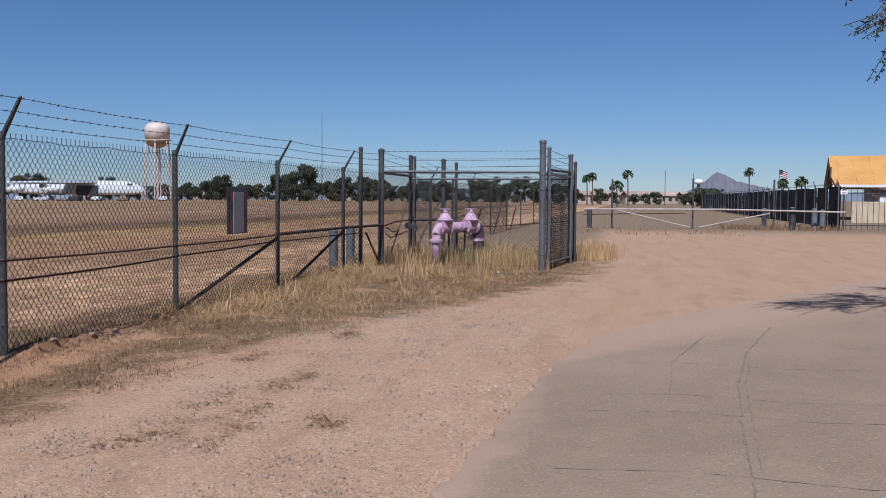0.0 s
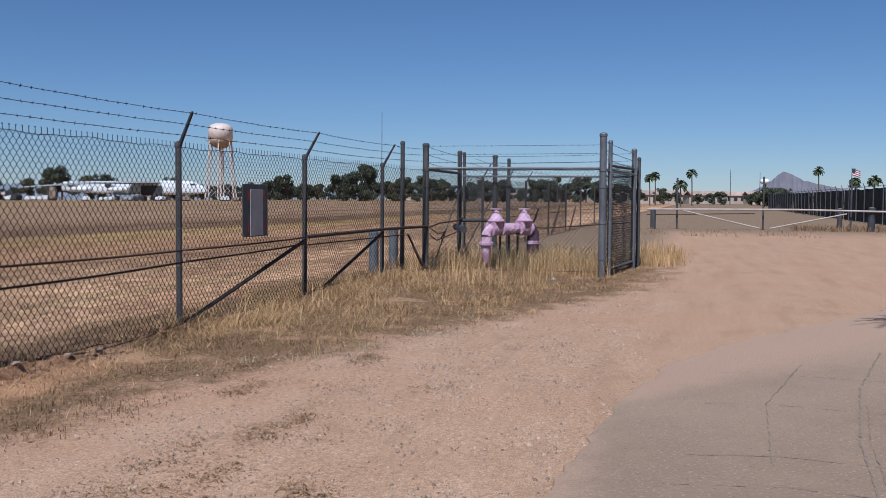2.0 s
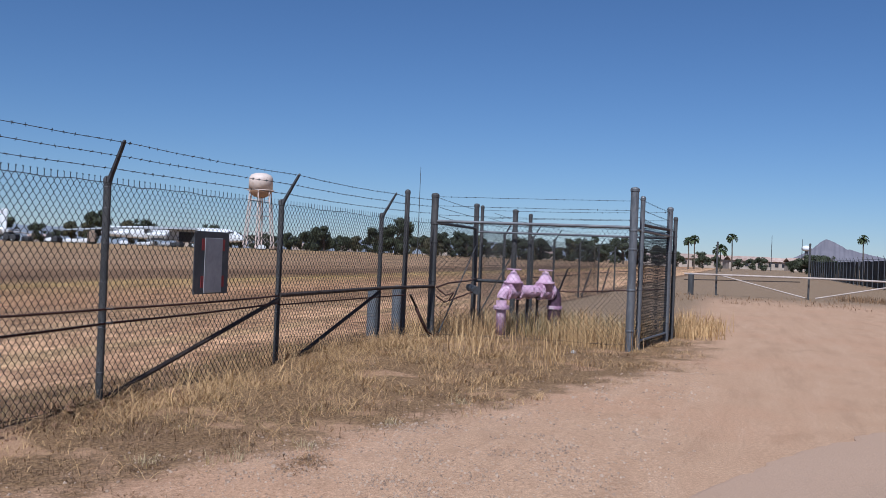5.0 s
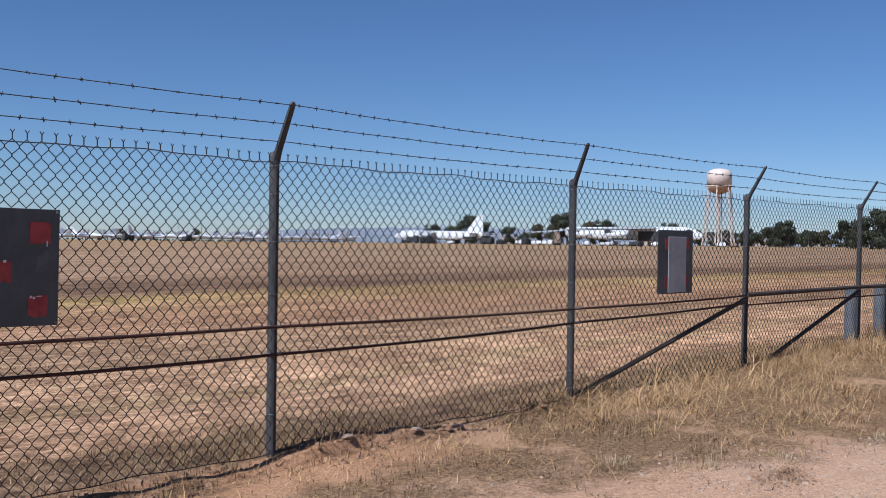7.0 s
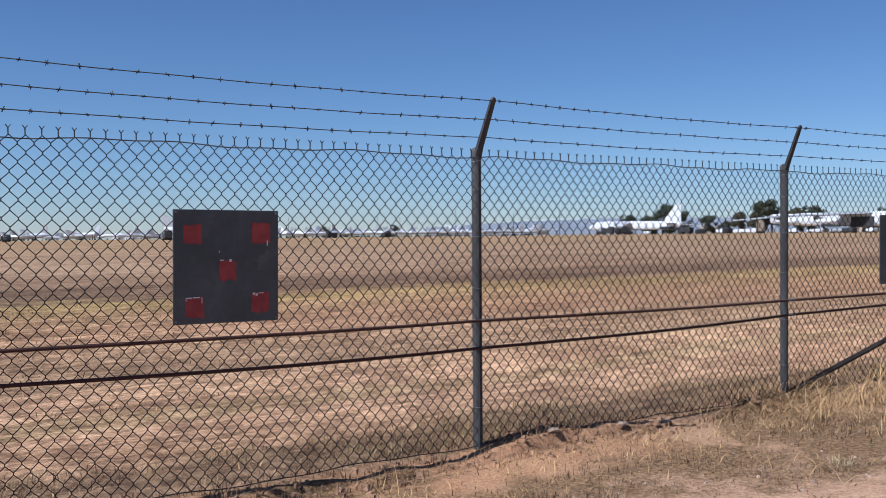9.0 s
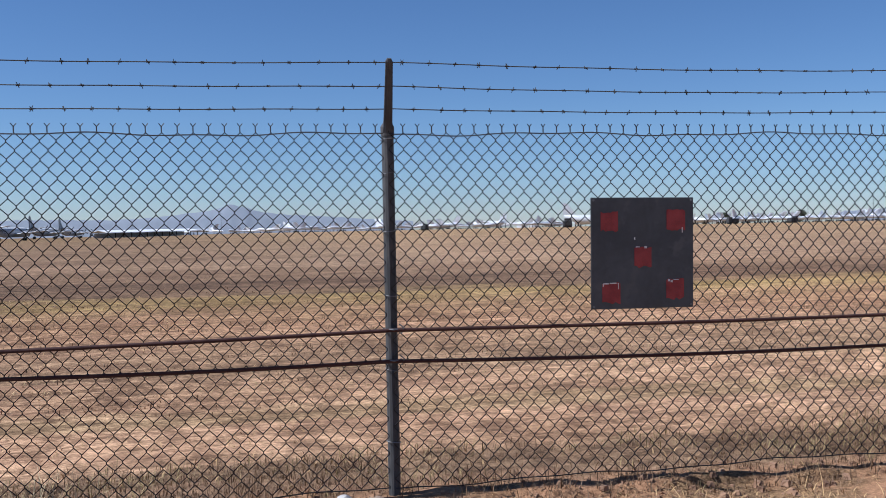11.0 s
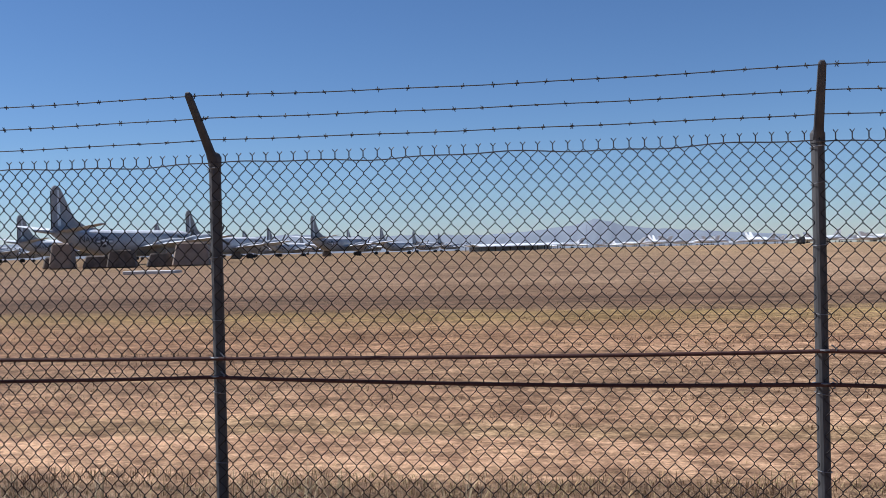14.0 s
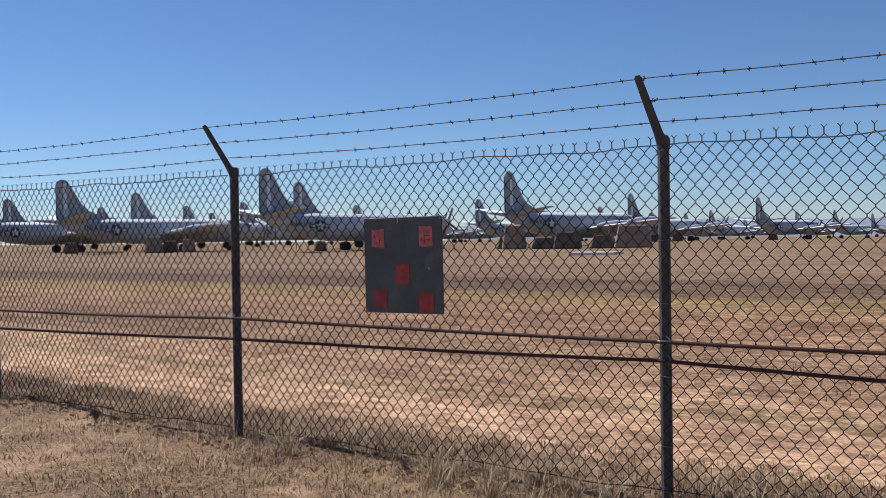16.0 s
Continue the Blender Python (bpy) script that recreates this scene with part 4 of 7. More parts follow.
# ---- purple backflow preventer ----
def backflow(x, y, yaw):
    t = thing("backflow_preventer", "faded purple painted backflow preventer with two gate valves", "pipe valve", pose(x, y, 0, 0, 0, yaw))
    z = 0.74

    def flange(c, d, r=.15, w=.022):
        b = bmesh.new()
        c, d = Vector(c), Vector(d).normalized()
        for s in (-1, 1):
            rod(b, c + d * s * .014 - d * w / 2, c + d * s * .014 + d * w / 2, r, seg=20)
        side = d.orthogonal().normalized()
        for k in range(8):
            o = side.copy()
            o.rotate(Matrix.Rotation(k * math.pi / 4, 3, d))
            rod(b, c + o * r * .82 - d * .04, c + o * r * .82 + d * .04, .012, seg=6)
        part("flange", b, M_PURPLE, t)

    def elbow(x0, way, mat):
        b = bmesh.new()
        pts = [(x0, 0, -.05), (x0, 0, .46)]
        pts += [(x0 + way * .13 * (1 - math.cos(a)), 0, .58 + .16 * math.sin(a)) for a in np.linspace(0, math.pi / 2, 8)]
        k = 1.0 if way > 0 else 1.35
        tube(b, pts, [.085 * k, .085 * k] + [.088 * k] * 8, 16)
        part("riser_elbow", b, mat, t, "upright pipe with an elbow", smooth=True)

    elbow(-.59, 1, M_PURPLE)
    elbow(.59, -1, M_PURPLE_SHADED)
    flange((-.59, 0, .46), (0, 0, 1), .135)
    flange((.59, 0, .46), (0, 0, 1), .135)
    b = bmesh.new()
    tube(b, [(-.48, 0, z), (-.46, 0, z), (-.42, 0, z), (-.32, 0, z), (-.24, 0, z), (-.12, 0, z), (0, 0, z - .02), (.12, 0, z), (.24, 0, z), (.32, 0, z), (.42, 0, z), (.46, 0, z), (.48, 0, z)], [.09, .1, .13, .13, .085, .10, .12, .10, .085, .13, .13, .1, .09], 18)
    part("body", b, M_PURPLE, t, "swollen check-valve body", True)
    for xx in (-.47, -.23, .23, .47):
        flange((xx, 0, z), (1, 0, 0), .15)
    for xx in (-.35, .36):
        b = bmesh.new()
        lathe(b, [(.14, z), (.135, z + .12), (.165, z + .125), (.165, z + .16), (.125, z + .17), (.10, z + .25), (.055, z + .30), (.055, z + .33), (.02, z + .335), (.02, z + .37)], 18, Matrix.Translation((xx, 0, 0)))
        part("bonnet", b, M_PURPLE, t, "domed valve bonnet", True)
        b = bmesh.new()
        ring = [(xx + .11 * math.cos(a), .11 * math.sin(a), z + .365) for a in np.linspace(0, 2 * math.pi, 19)]
        tube(b, ring, .012, 6)
        for a in (0, 1.57, 3.14, 4.71):
            rod(b, (xx, 0, z + .365), (xx + .11 * math.cos(a), .11 * math.sin(a), z + .365), .009, seg=6)
        part("handwheel", b, M_PURPLE, t, "round handwheel")
    for xx in (-.22, .0, .22):
        b = bmesh.new()
        rod(b, (xx, .03, -.04), (xx, .03, z - .09), .022, seg=8)
        box(b, (xx, .03, z - .1), (.12, .2, .02))
        part("support_stand", b, M_RUST, t, "thin rusty stand")
    for xx in (-.06, .06):
        b = bmesh.new()
        tube(b, [(xx, -.13, z - .02), (xx, -.2, z), (xx, -.2, z + .07)], .016, 6)
        part("test_cock", b, M_PURPLE, t)
    return t


backflow(12.65, -1.5, -38)
bar("inlet_pipe", (12.2, -.7, .72), (13.0, -.35, .74), .07, M_DARK, "dark wrapped pipe stub by the valve", "pipe")

# rock and crumpled litter at the enclosure and fence foot
def rock(x, y, r, mat, label, name="rock", seed=0, flat=.65):
    b = bmesh.new()
    bmesh.ops.create_icosphere(b, subdivisions=3, radius=1)
    for v in b.verts:
        n_ = noise.noise(v.co * 1.3 + Vector((seed * 3.1, 0, 0))) * .35 + noise.noise(v.co * 3.7 + Vector((seed, 5, 0))) * .14
        v.co *= 1 + n_
        v.co.z *= flat
    bmesh.ops.scale(b, vec=(r, r * .8, r), verts=b.verts)
    bmesh.ops.translate(b, vec=(x, y, height(x, y) + r * flat * .45), verts=b.verts)
    return tagged(mesh_obj(name, b, mat), label, name.replace("_", " "), "loose rocks")


rock(-3.23, -.17, .085, M_CONCRETE, "pale chunk of concrete beside a post foot", seed=1, flat=.8)
rock(-3.06, -.14, .055, M_ROCK, "brown stone beside a pale chunk of concrete", seed=8, flat=.8)
rock(-5.0, -.22, .05, M_ROCK, "small pale stone at the fence foot", seed=2)
rock(1.15, -.12, .04, M_ROCK, "pale stone lying in the bank under the fence", seed=3, flat=.4)
rock(1.6, -.1, .04, M_ROCK, "pale stone lying in the bank under the fence", seed=4, flat=.4)
rock(.55, -.1, .04, M_ROCK, "pale stone lying in the bank under the fence", seed=5, flat=.4)
rock(9.9, -2.75, .045, M_CONCRETE, "crumpled pale litter in dry grass", "litter", 6, .6)


# ---- fence and barrier past the enclosure ----
FAR_POSTS = [(17.2, .05), (20.5, .1), (24.0, .2), (29.0, .25), (34.0, .3), (39.5, .35), (46.0, .4), (54.0, .5)]
for x, y in FAR_POSTS:
    fence_post(x, y)
for (xa, ya), (xb, yb) in zip([(14.0, -.26)] + FAR_POSTS[:4], FAR_POSTS[:5]):
    tagged(chain_link("chain_link_panel", (xa, ya - .036), (xb, yb - .036), .06, 1.80, barbs=False, wire=.0016, knuckle=0.0), "grey galvanised chain-link mesh with twisted barbed top edge", "chain-link panel", "fence panels")
for k, (dy, z) in enumerate(((-0.197, 2.118), (-0.128, 2.014), (-0.062, 1.912))):
    b = bmesh.new()
    tube(b, [(14.0, -.3 + dy, z)] + [(x, y + dy, z) for x, y in FAR_POSTS], .004, 4)
    tagged(mesh_obj("barbed_wire", b, M_BARB), "taut strand of dark barbed wire on slanted arms", "barbed wire", "barbed wire strands")
wire_rope("wire_rope", [(14.0, -.3, .82)] + [(x, y - .05, .8) for x, y in FAR_POSTS], .012, 8)
for xa in (24.0, 29.0, 34.0):
    bar("brace_strut", (xa + .1, .15, .05), (xa + 2.4, .2, .95), .03, M_RUST, "dark rusted diagonal brace from post foot to post", "brace strut", "brace struts")

BX = 38.5


def barrier_gate():
    t = thing("barrier_gate", "long pale pipe barrier gate with diagonal stays across a dirt track", "barrier gate", pose(BX, 0, 0))
    for name, a, b, r, mat in (("top_bar", (0, -2.7, .86), (0, -9.0, .90), .042, M_BARRIER), ("top_bar", (0, -9.0, .90), (0, -14.2, .82), .04, M_BARRIER),
                               ("stay", (0, -4.2, .84), (-.1, -7.5, .08), .03, M_BARRIER), ("stay", (-.1, -7.9, .08), (0, -11.0, .74), .03, M_BARRIER), ("lower_bar", (0, -2.7, .62), (0, -7.3, .72), .02, M_RUST)):
        q = bmesh.new()
        rod(q, a, b, r, seg=10)
        part(name, q, mat, t)


barrier_gate()
for y, h in ((-4.0, 2.25), (-7.65, 2.30), (-11.2, 2.25)):
    fp = fence_post(BX + .3, y, h, .04, False)
    tagged(fp, "slim rusty steel pole standing at the barrier")
pipe_bollard(BX - .4, -3.0, .12, .85, M_POST, "stout grey-blue pipe bollard beside the barrier")
pipe_bollard(BX + .2, -12.0, .15, 1.0, M_DARK, "dark stout pipe bollard beside the barrier")
pipe_bollard(BX + .6, -13.0, .13, .95, M_BLUEPIPE, "stout grey-blue pipe bollard beside the barrier")
pipe_bollard(BX + .7, -13.35, .12, .9, M_BLUEPIPE, "stout grey-blue pipe bollard beside the barrier")
pipe_bollard(BX + 6, -11.5, .12, .9, M_POST, "grey pipe bollard behind the barrier")


def screened_fence():
    """A fence hung with black cloth that runs off into the distance."""
    t = thing("screened_fence", "long fence hung with black privacy screen and barbed-wire arms", "fence")
    y0 = -14.2
    xs = np.linspace(39.6, 138, 34)
    for i, (xa, xb) in enumerate(zip(xs, xs[1:])):
        b = bmesh.new()
        n = 8
        prev = None
        for k in range(n + 1):
            x = xa + (xb - xa) * k / n
            sag = .02 * math.sin(k / n * math.pi) * (1 + (i % 3))
            cur = (b.verts.new((x, y0 + .015 * math.sin(k * 2.1 + i), .05)), b.verts.new((x, y0 + .02 * math.sin(k * 1.3 + i), 2.0 - sag)))
            if prev:
                b.faces.new((prev[0], cur[0], cur[1], prev[1]))
            prev = cur
        bmesh.ops.solidify(b, geom=b.faces[:], thickness=.01)
        part("screen_panel", b, M_SCREEN, t)
        b = bmesh.new()
        rod(b, (xa, y0 + .1, -.05), (xa, y0 + .1, 2.06), .035, seg=8)
        rod(b, (xa, y0 + .1, 2.05), (xa - .1, y0 + .22, 2.3), .02, seg=6)
        part("post", b, M_GALV, t)
    for dz in (2.08, 2.11):
        b = bmesh.new()
        rod(b, (39.6, y0 + .1 + (dz - 2.1) * .85, dz), (138, y0 + .1 + (dz - 2.1) * .85, dz), .008, seg=4)
        part("wire_strand", b, M_BARB, t)


screened_fence()


def iron_fence():
    t = thing("iron_fence", "dark upright-picket iron fence in front of the yard", "fence")
    x0 = 39.5
    ys = np.arange(-14.4, -34, -.235)
    first = None
    for y in ys:
        if first is None:
            b = bmesh.new()
            box(b, (0, 0, .92), (.02, .02, 1.76))
            bmesh.ops.create_cone(b, cap_ends=True, segments=4, radius1=.018, radius2=.002, depth=.08, matrix=Matrix.Translation((0, 0, 1.84)))
            first = part("picket", b, M_DARK, t)
            first.matrix_basis = pose(x0, y, 0)
        else:
            same_part(first, t, pose(x0, y, 0))
    for y in (-14.3, -17.35, -20.4, -23.5, -26.6, -29.7, -32.8):
        b = bmesh.new()
        box(b, (x0, y, .95), (.07, .07, 2.05), bev=.005)
        part("post", b, M_DARK, t)
    for z in (.22, 1.68):
        b = bmesh.new()
        box(b, (x0, -24.2, z), (.03, 19.8, .04))
        part("rail", b, M_DARK, t)


iron_fence()
b = bmesh.new()
box(b, (39.453, -14.3, 1.72), (.02, .30, .2), bev=.004)
sg = thing("warning_sign", "small white sign with red lettering bars on the fence corner", "sign")
part("plate", b, M_SIGNWHITE, sg)
for z in (1.79, 1.72, 1.65):
    b = bmesh.new()
    box(b, (39.44, -14.3, z), (.004, .2, .022))
    part("lettering_bar", b, M_RED, sg)


# ---- ochre-roofed building ----
def ochre_building():
    t = thing("ochre_roofed_building", "low white building with an ochre metal roof and dark gable porch", "building")
    x0, x1, ya, yb = 64.0, 76.0, -19.3, -46.0
    b = bmesh.new()
    box(b, ((x0 + x1) / 2, (ya + yb) / 2 - 1, 1.2), (x1 - x0, ya - yb - 2, 2.4))
    part("wall", b, M_WALLWHITE, t)
    xm, ze, zr = (x0 + x1) / 2, 2.55, 4.68
    b = bmesh.new()
    sec = [(x0 - .4, ze - .1), (xm, zr), (x1 + .4, ze - .1), (x1 + .4, ze - .3), (xm, zr - .22), (x0 - .4, ze - .3)]
    r0 = [b.verts.new((x, ya + 1.0, z)) for x, z in sec]
    r1 = [b.verts.new((x, yb, z)) for x, z in sec]
    for k in range(6):
        b.faces.new((r0[k], r0[(k + 1) % 6], r1[(k + 1) % 6], r1[k]))
    b.faces.new(r0)
    b.faces.new(list(reversed(r1)))
    bmesh.ops.recalc_face_normals(b, faces=b.faces)
    roof = part("roof", b, M_ROOF, t, "ochre standing-seam roof")
    slope = math.atan2(zr - ze + .1, xm - x0 + .4)
    for k in range(24):
        y = ya + .5 - k * 1.1
        q = bmesh.new()
        rod(q, (x0 - .4, y, ze - .07), (xm, y, zr + .012), .003, seg=4)
        part("seam", q, M_ROOF, roof)
    b = bmesh.new()
    box(b, (x0 - .43, (ya + yb) / 2 + .5, ze - .2), (.06, ya - yb + 1, .18))
    part("fascia", b, M_WALLWHITE, t)
    b = bmesh.new()
    vs = [b.verts.new(p) for p in ((x0 - .7, ya + .85, ze - .32), (x1 + .7, ya + .85, ze - .32), (xm, ya + .85, zr - .25))]
    b.faces.new(vs)
    bmesh.ops.solidify(b, geom=b.faces[:], thickness=.12)
    part("gable", b, M_TIMBER, t, "dark brown timber gable")
    for yy in (-21.6, -24.4, -27.2, -30.0, -32.8, -35.6):
        w = bmesh.new()
        box(w, (x0 - .02, yy, 1.86), (.1, 1.5, .42), bev=.01)
        win = part("window", w, M_TIMBER, t, "low dark window under the eaves")
        w = bmesh.new()
        box(w, (x0 - .06, yy, 1.86), (.04, 1.36, .30))
        part("pane", w, M_GLASS, win)
    for xx in (x0 - .5, xm - 2, xm + 2):
        b = bmesh.new()
        box(b, (xx, ya + .7, 1.3), (.16, .16, 2.6), bev=.01)
        part("porch_post", b, M_TIMBER, t)
    pivot = Matrix.Translation((x0 - .4, ya + 1.0, 0))
    t.matrix_basis = pivot @ Matrix.Rotation(radians(-7.5), 4, 'Z') @ pivot.inverted()
    b = bmesh.new()
    tube(b, [(x0 - .4, ya + .8, 2.3), (x0 - 1.6, ya + 1.2, 2.9), (x0 - 1.7, ya + 1.2, 3.6)], .05, 6)
    part("vent_pipe", b, M_GALV, t)


ochre_building()
b = bmesh.new()
box(b, (56, -33, .62), (.25, 30, 1.34), bev=.01)
tagged(mesh_obj("yard_wall", b, M_WALLTAN), "low tan block wall in front of the white building", "wall")


# ---- aircraft ----
EYE = (-3.9, -4.7)


def polar(az, r):
    return EYE[0] + r * math.cos(radians(az)), EYE[1] + r * math.sin(radians(az))


def on(az, r):
    x, y = polar(az, r)
    return x, y, dip(x, y)


def loft(b, rings, seg=20):
    """A body of round rings (x, z of the middle, half width, half height)."""
    rs = [[b.verts.new((x, w * math.cos(2 * math.pi * k / seg), z + h * math.sin(2 * math.pi * k / seg))) for k in range(seg)] for x, z, w, h in rings]
    for p, q in zip(rs, rs[1:]):
        for k in range(seg):
            b.faces.new((p[k], p[(k + 1) % seg], q[(k + 1) % seg], q[k]))
    b.faces.new(rs[0])
    b.faces.new(list(reversed(rs[-1])))
    bmesh.ops.recalc_face_normals(b, faces=b.faces)
    return b


def text_mesh(text, size, m):
    cu = bpy.data.curves.new("lettering", 'FONT')
    cu.body, cu.size, cu.align_x, cu.align_y, cu.extrude = text, size, 'CENTER', 'CENTER', 0.004
    tmp = bpy.data.objects.new("lettering", cu)
    me = bpy.data.meshes.new_from_object(tmp)
    bpy.data.objects.remove(tmp)
    me.transform(m)
    return me


def patrol_plane(m):
    """Four-engined turboprop, nose along +x, wheels on z = 0."""
    t = thing("patrol_aircraft", "grey four-engined navy patrol aircraft with tall tail, parked in storage", "aircraft", m, "stored patrol aircraft")
    b = loft(bmesh.new(), [(-15.6, 4.25, .12, .2), (-14.2, 4.0, .55, .65), (-11.5, 3.55, 1.15, 1.2), (-8.5, 3.2, 1.6, 1.62), (-5, 3.0, 1.73, 1.75), (7, 3.0, 1.73, 1.75), (10.5, 3.0, 1.70, 1.72), (12.8, 2.85, 1.45, 1.4), (14.4, 2.65, 1.0, .95), (15.5, 2.5, .5, .45), (15.95, 2.45, .12, .12)], 24)
    fus = part("fuselage", b, M_NAVYGREY, t, smooth=True)
    # paler crown: sunlight on the fuselage top put into its colour
    b = bmesh.new()
    prev = None
    for x, z, w in ((-11.5, 3.55, 1.165), (-8.5, 3.2, 1.62), (-5, 3.0, 1.75), (7, 3.0, 1.75), (10.5, 3.0, 1.72), (12.0, 2.9, 1.56)):
        cur = [b.verts.new((x, (w + .012) * math.cos(a), z + (w + .03) * math.sin(a))) for a in np.linspace(radians(48), radians(132), 9)]
        if prev:
            for k in range(8):
                b.faces.new((prev[k], cur[k], cur[k + 1], prev[k + 1]))
        prev = cur
    bmesh.ops.recalc_face_normals(b, faces=b.faces)
    part("crown_paint", b, M_NAVYTOP, fus, "pale upper fuselage", True)
    b = bmesh.new()
    tube(b, [(-15.3, 0, 4.4), (-18.4, 0, 4.62), (-19.0, 0, 4.62)], [.26, .16, .05], 10)
    part("tail_boom", b, M_NAVYGREY, t, "long magnetic boom at the tail", True)
    # fin with dorsal fillet, and a paler upright band
    b = bmesh.new()
    prof = [(-6.8, 4.85), (-9.8, 5.3), (-11.5, 6.1), (-12.3, 7.0), (-13.65, 9.3), (-14.05, 9.9), (-14.5, 10.22), (-15.05, 10.27), (-15.5, 10.0), (-15.7, 9.4), (-15.6, 4.5), (-11, 4.4)]
    a_ = [b.verts.new((x, -.13 if z < 8 else -.07, z)) for x, z in prof]
    c_ = [b.verts.new((x, .13 if z < 8 else .07, z)) for x, z in prof]
    k = len(prof)
    for i in range(k):
        b.faces.new((a_[i], a_[(i + 1) % k], c_[(i + 1) % k], c_[i]))
    b.faces.new(a_)
    b.faces.new(list(reversed(c_)))
    bmesh.ops.recalc_face_normals(b, faces=b.faces)
    fin = part("fin", b, M_FIN, t)
    b = bmesh.new()
    vs = [(-14.75, 5.2), (-14.75, 9.7), (-14.35, 9.7), (-14.15, 5.2)]
    for s in (-1, 1):
        b.faces.new([b.verts.new((x, s * (.15 if z < 8 else .115), z)) for x, z in vs])
    part("fin_panel", b, M_FINPANEL, fin, "pale upright strip on the fin")
    b = bmesh.new()
    box(b, (-15.66, 0, 7.2), (.16, .1, 4.7), bev=.02)
    part("rudder_edge", b, M_DARK, fin, "dark trailing edge of the rudder")
    for s in (-1, 1):
        b = bmesh.new()
        wing(b, (-13.6, s * .4, 4.55), (-14.1, s * 6.5, 5.35), 3.6, 1.7, .4, .2)
        bmesh.ops.recalc_face_normals(b, faces=b.faces)
        part("tailplane", b, M_NAVYTOP, t)
        b = bmesh.new()
        wing(b, (1.2, s * 1.2, 2.35), (.6, s * 15.2, 3.65), 5.6, 2.3, .75, .3)
        bmesh.ops.recalc_face_normals(b, faces=b.faces)
        part("wing", b, M_NAVYTOP, t)
        for yy in (4.6, 9.7):
            zz = 2.5 + (yy - 1.2) * .093
            b = loft(bmesh.new(), [(-1.6, 0, .2, .2), (-.2, .02, .5, .5), (2.5, .05, .62, .72), (5.0, .12, .6, .66), (5.9, .18, .42, .42)], 12)
            bmesh.ops.translate(b, vec=(0, s * yy, zz), verts=b.verts)
            na = part("nacelle", b, M_NAVYGREY, t, smooth=True)
            b = bmesh.new()
            lathe(b, [(.36, 0), (.3, .3), (.12, .62), (.02, .7)], 10, Matrix.Translation((5.9, s * yy, zz + .18)) @ Matrix.Rotation(math.pi / 2, 4, 'Y'))
            for q in range(4):
                a = q * math.pi / 2 + .5
                dy, dz = math.cos(a), math.sin(a)
                box(b, (6.1, s * yy + dy * 1.1, zz + .18 + dz * 1.1), (.06, .30, 1.85), Matrix.Rotation(a - math.pi / 2, 4, 'X'))
            part("propeller", b, M_DARK, na, "dark four-bladed propeller")
        b = bmesh.new()
        rod(b, (.6, s * 4.75, .5), (.8, s * 4.75, 2.3), .13, seg=8)
        rod(b, (.6, s * 4.3, .5), (.6, s * 5.2, .5), .09, seg=8)
        strut = part("main_gear", b, M_NAVYGREY, t)
        for yy in (4.4, 5.1):
            b = bmesh.new()
            rod(b, (.6, s * yy - .18, .58), (.6, s * yy + .18, .58), .58, seg=18)
            part("wheel", b, M_TYRE, strut)
    b = bmesh.new()
    rod(b, (10.2, 0, .4), (10.4, 0, 2.0), .1, seg=8)
    ng = part("nose_gear", b, M_NAVYGREY, t)
    for s in (-.24, .24):
        b = bmesh.new()
        rod(b, (10.2, s - .09, .4), (10.2, s + .09, .4), .4, seg=16)
        part("wheel", b, M_TYRE, ng)
    # cockpit glazing and a bay of equipment under the belly
    b = bmesh.new()
    for s in (-1, 1):
        box(b, (12.95, s * .92, 3.8), (.9, .5, .42), Matrix.Rotation(s * -.5, 4, 'Z') @ Matrix.Rotation(.35, 4, 'Y'))
    part("cockpit_window", b, M_GLASS, t)
    # letters and star on the starboard rear body
    side = Matrix.Rotation(math.pi / 2, 4, 'X')
    me = text_mesh("NAVY", 1.15, Matrix.Translation((-10.55, -1.37, 3.45)) @ Matrix.Rotation(radians(-8.5), 4, 'Z') @ Matrix.Rotation(radians(2), 4, 'Y') @ side @ Matrix.Scale(1, 4))
    me.materials.append(M_BLACKMARK)
    tx = new("lettering", me)
    tx.parent = fus
    tagged(tx, "dark NAVY lettering")

    def flat(name, pts, off, mat, label):
        q = bmesh.new()
        ring = []
        for px_, pz_ in pts:
            xx = -8.0 + px_
            w = 1.6 + (xx + 8.5) * (.037 if xx > -8.5 else .15)
            ring.append(q.verts.new((xx, -math.sqrt(w * w - (pz_ * .9) ** 2) - off, 3.22 + pz_)))
        hub_ = sum((v.co for v in ring), Vector()) / len(ring)
        hub_.y = min(v.co.y for v in ring) - .01
        hub = q.verts.new(hub_)
        for i in range(len(ring)):
            q.faces.new((hub, ring[i], ring[(i + 1) % len(ring)]))
        part(name, q, mat, fus, label)

    flat("insignia_disc", [(.78 * math.cos(a), .78 * math.sin(a)) for a in np.linspace(0, 2 * math.pi, 21)[:-1]], .05, M_BLACKMARK, "dark roundel")
    star = []
    for i in range(10):
        r = .72 if i % 2 == 0 else .29
        a = math.pi / 2 + i * math.pi / 5
        star.append((r * math.cos(a), r * math.sin(a)))
    flat("insignia_star", star, .075, M_SIGNWHITE, "white star")
    for s in (-1, 1):
        flat("insignia_bar", [(s * .78, -.26), (s * 1.6, -.26), (s * 1.6, .26), (s * .78, .26)], .052, M_BLACKMARK, "barred roundel wing")
        flat("insignia_stripe", [(s * .78, -.14), (s * 1.48, -.14), (s * 1.48, .14), (s * .78, .14)], .07, M_SIGNWHITE, "pale stripe")
    return t


HEAD = 78.0
FIN = 14.9


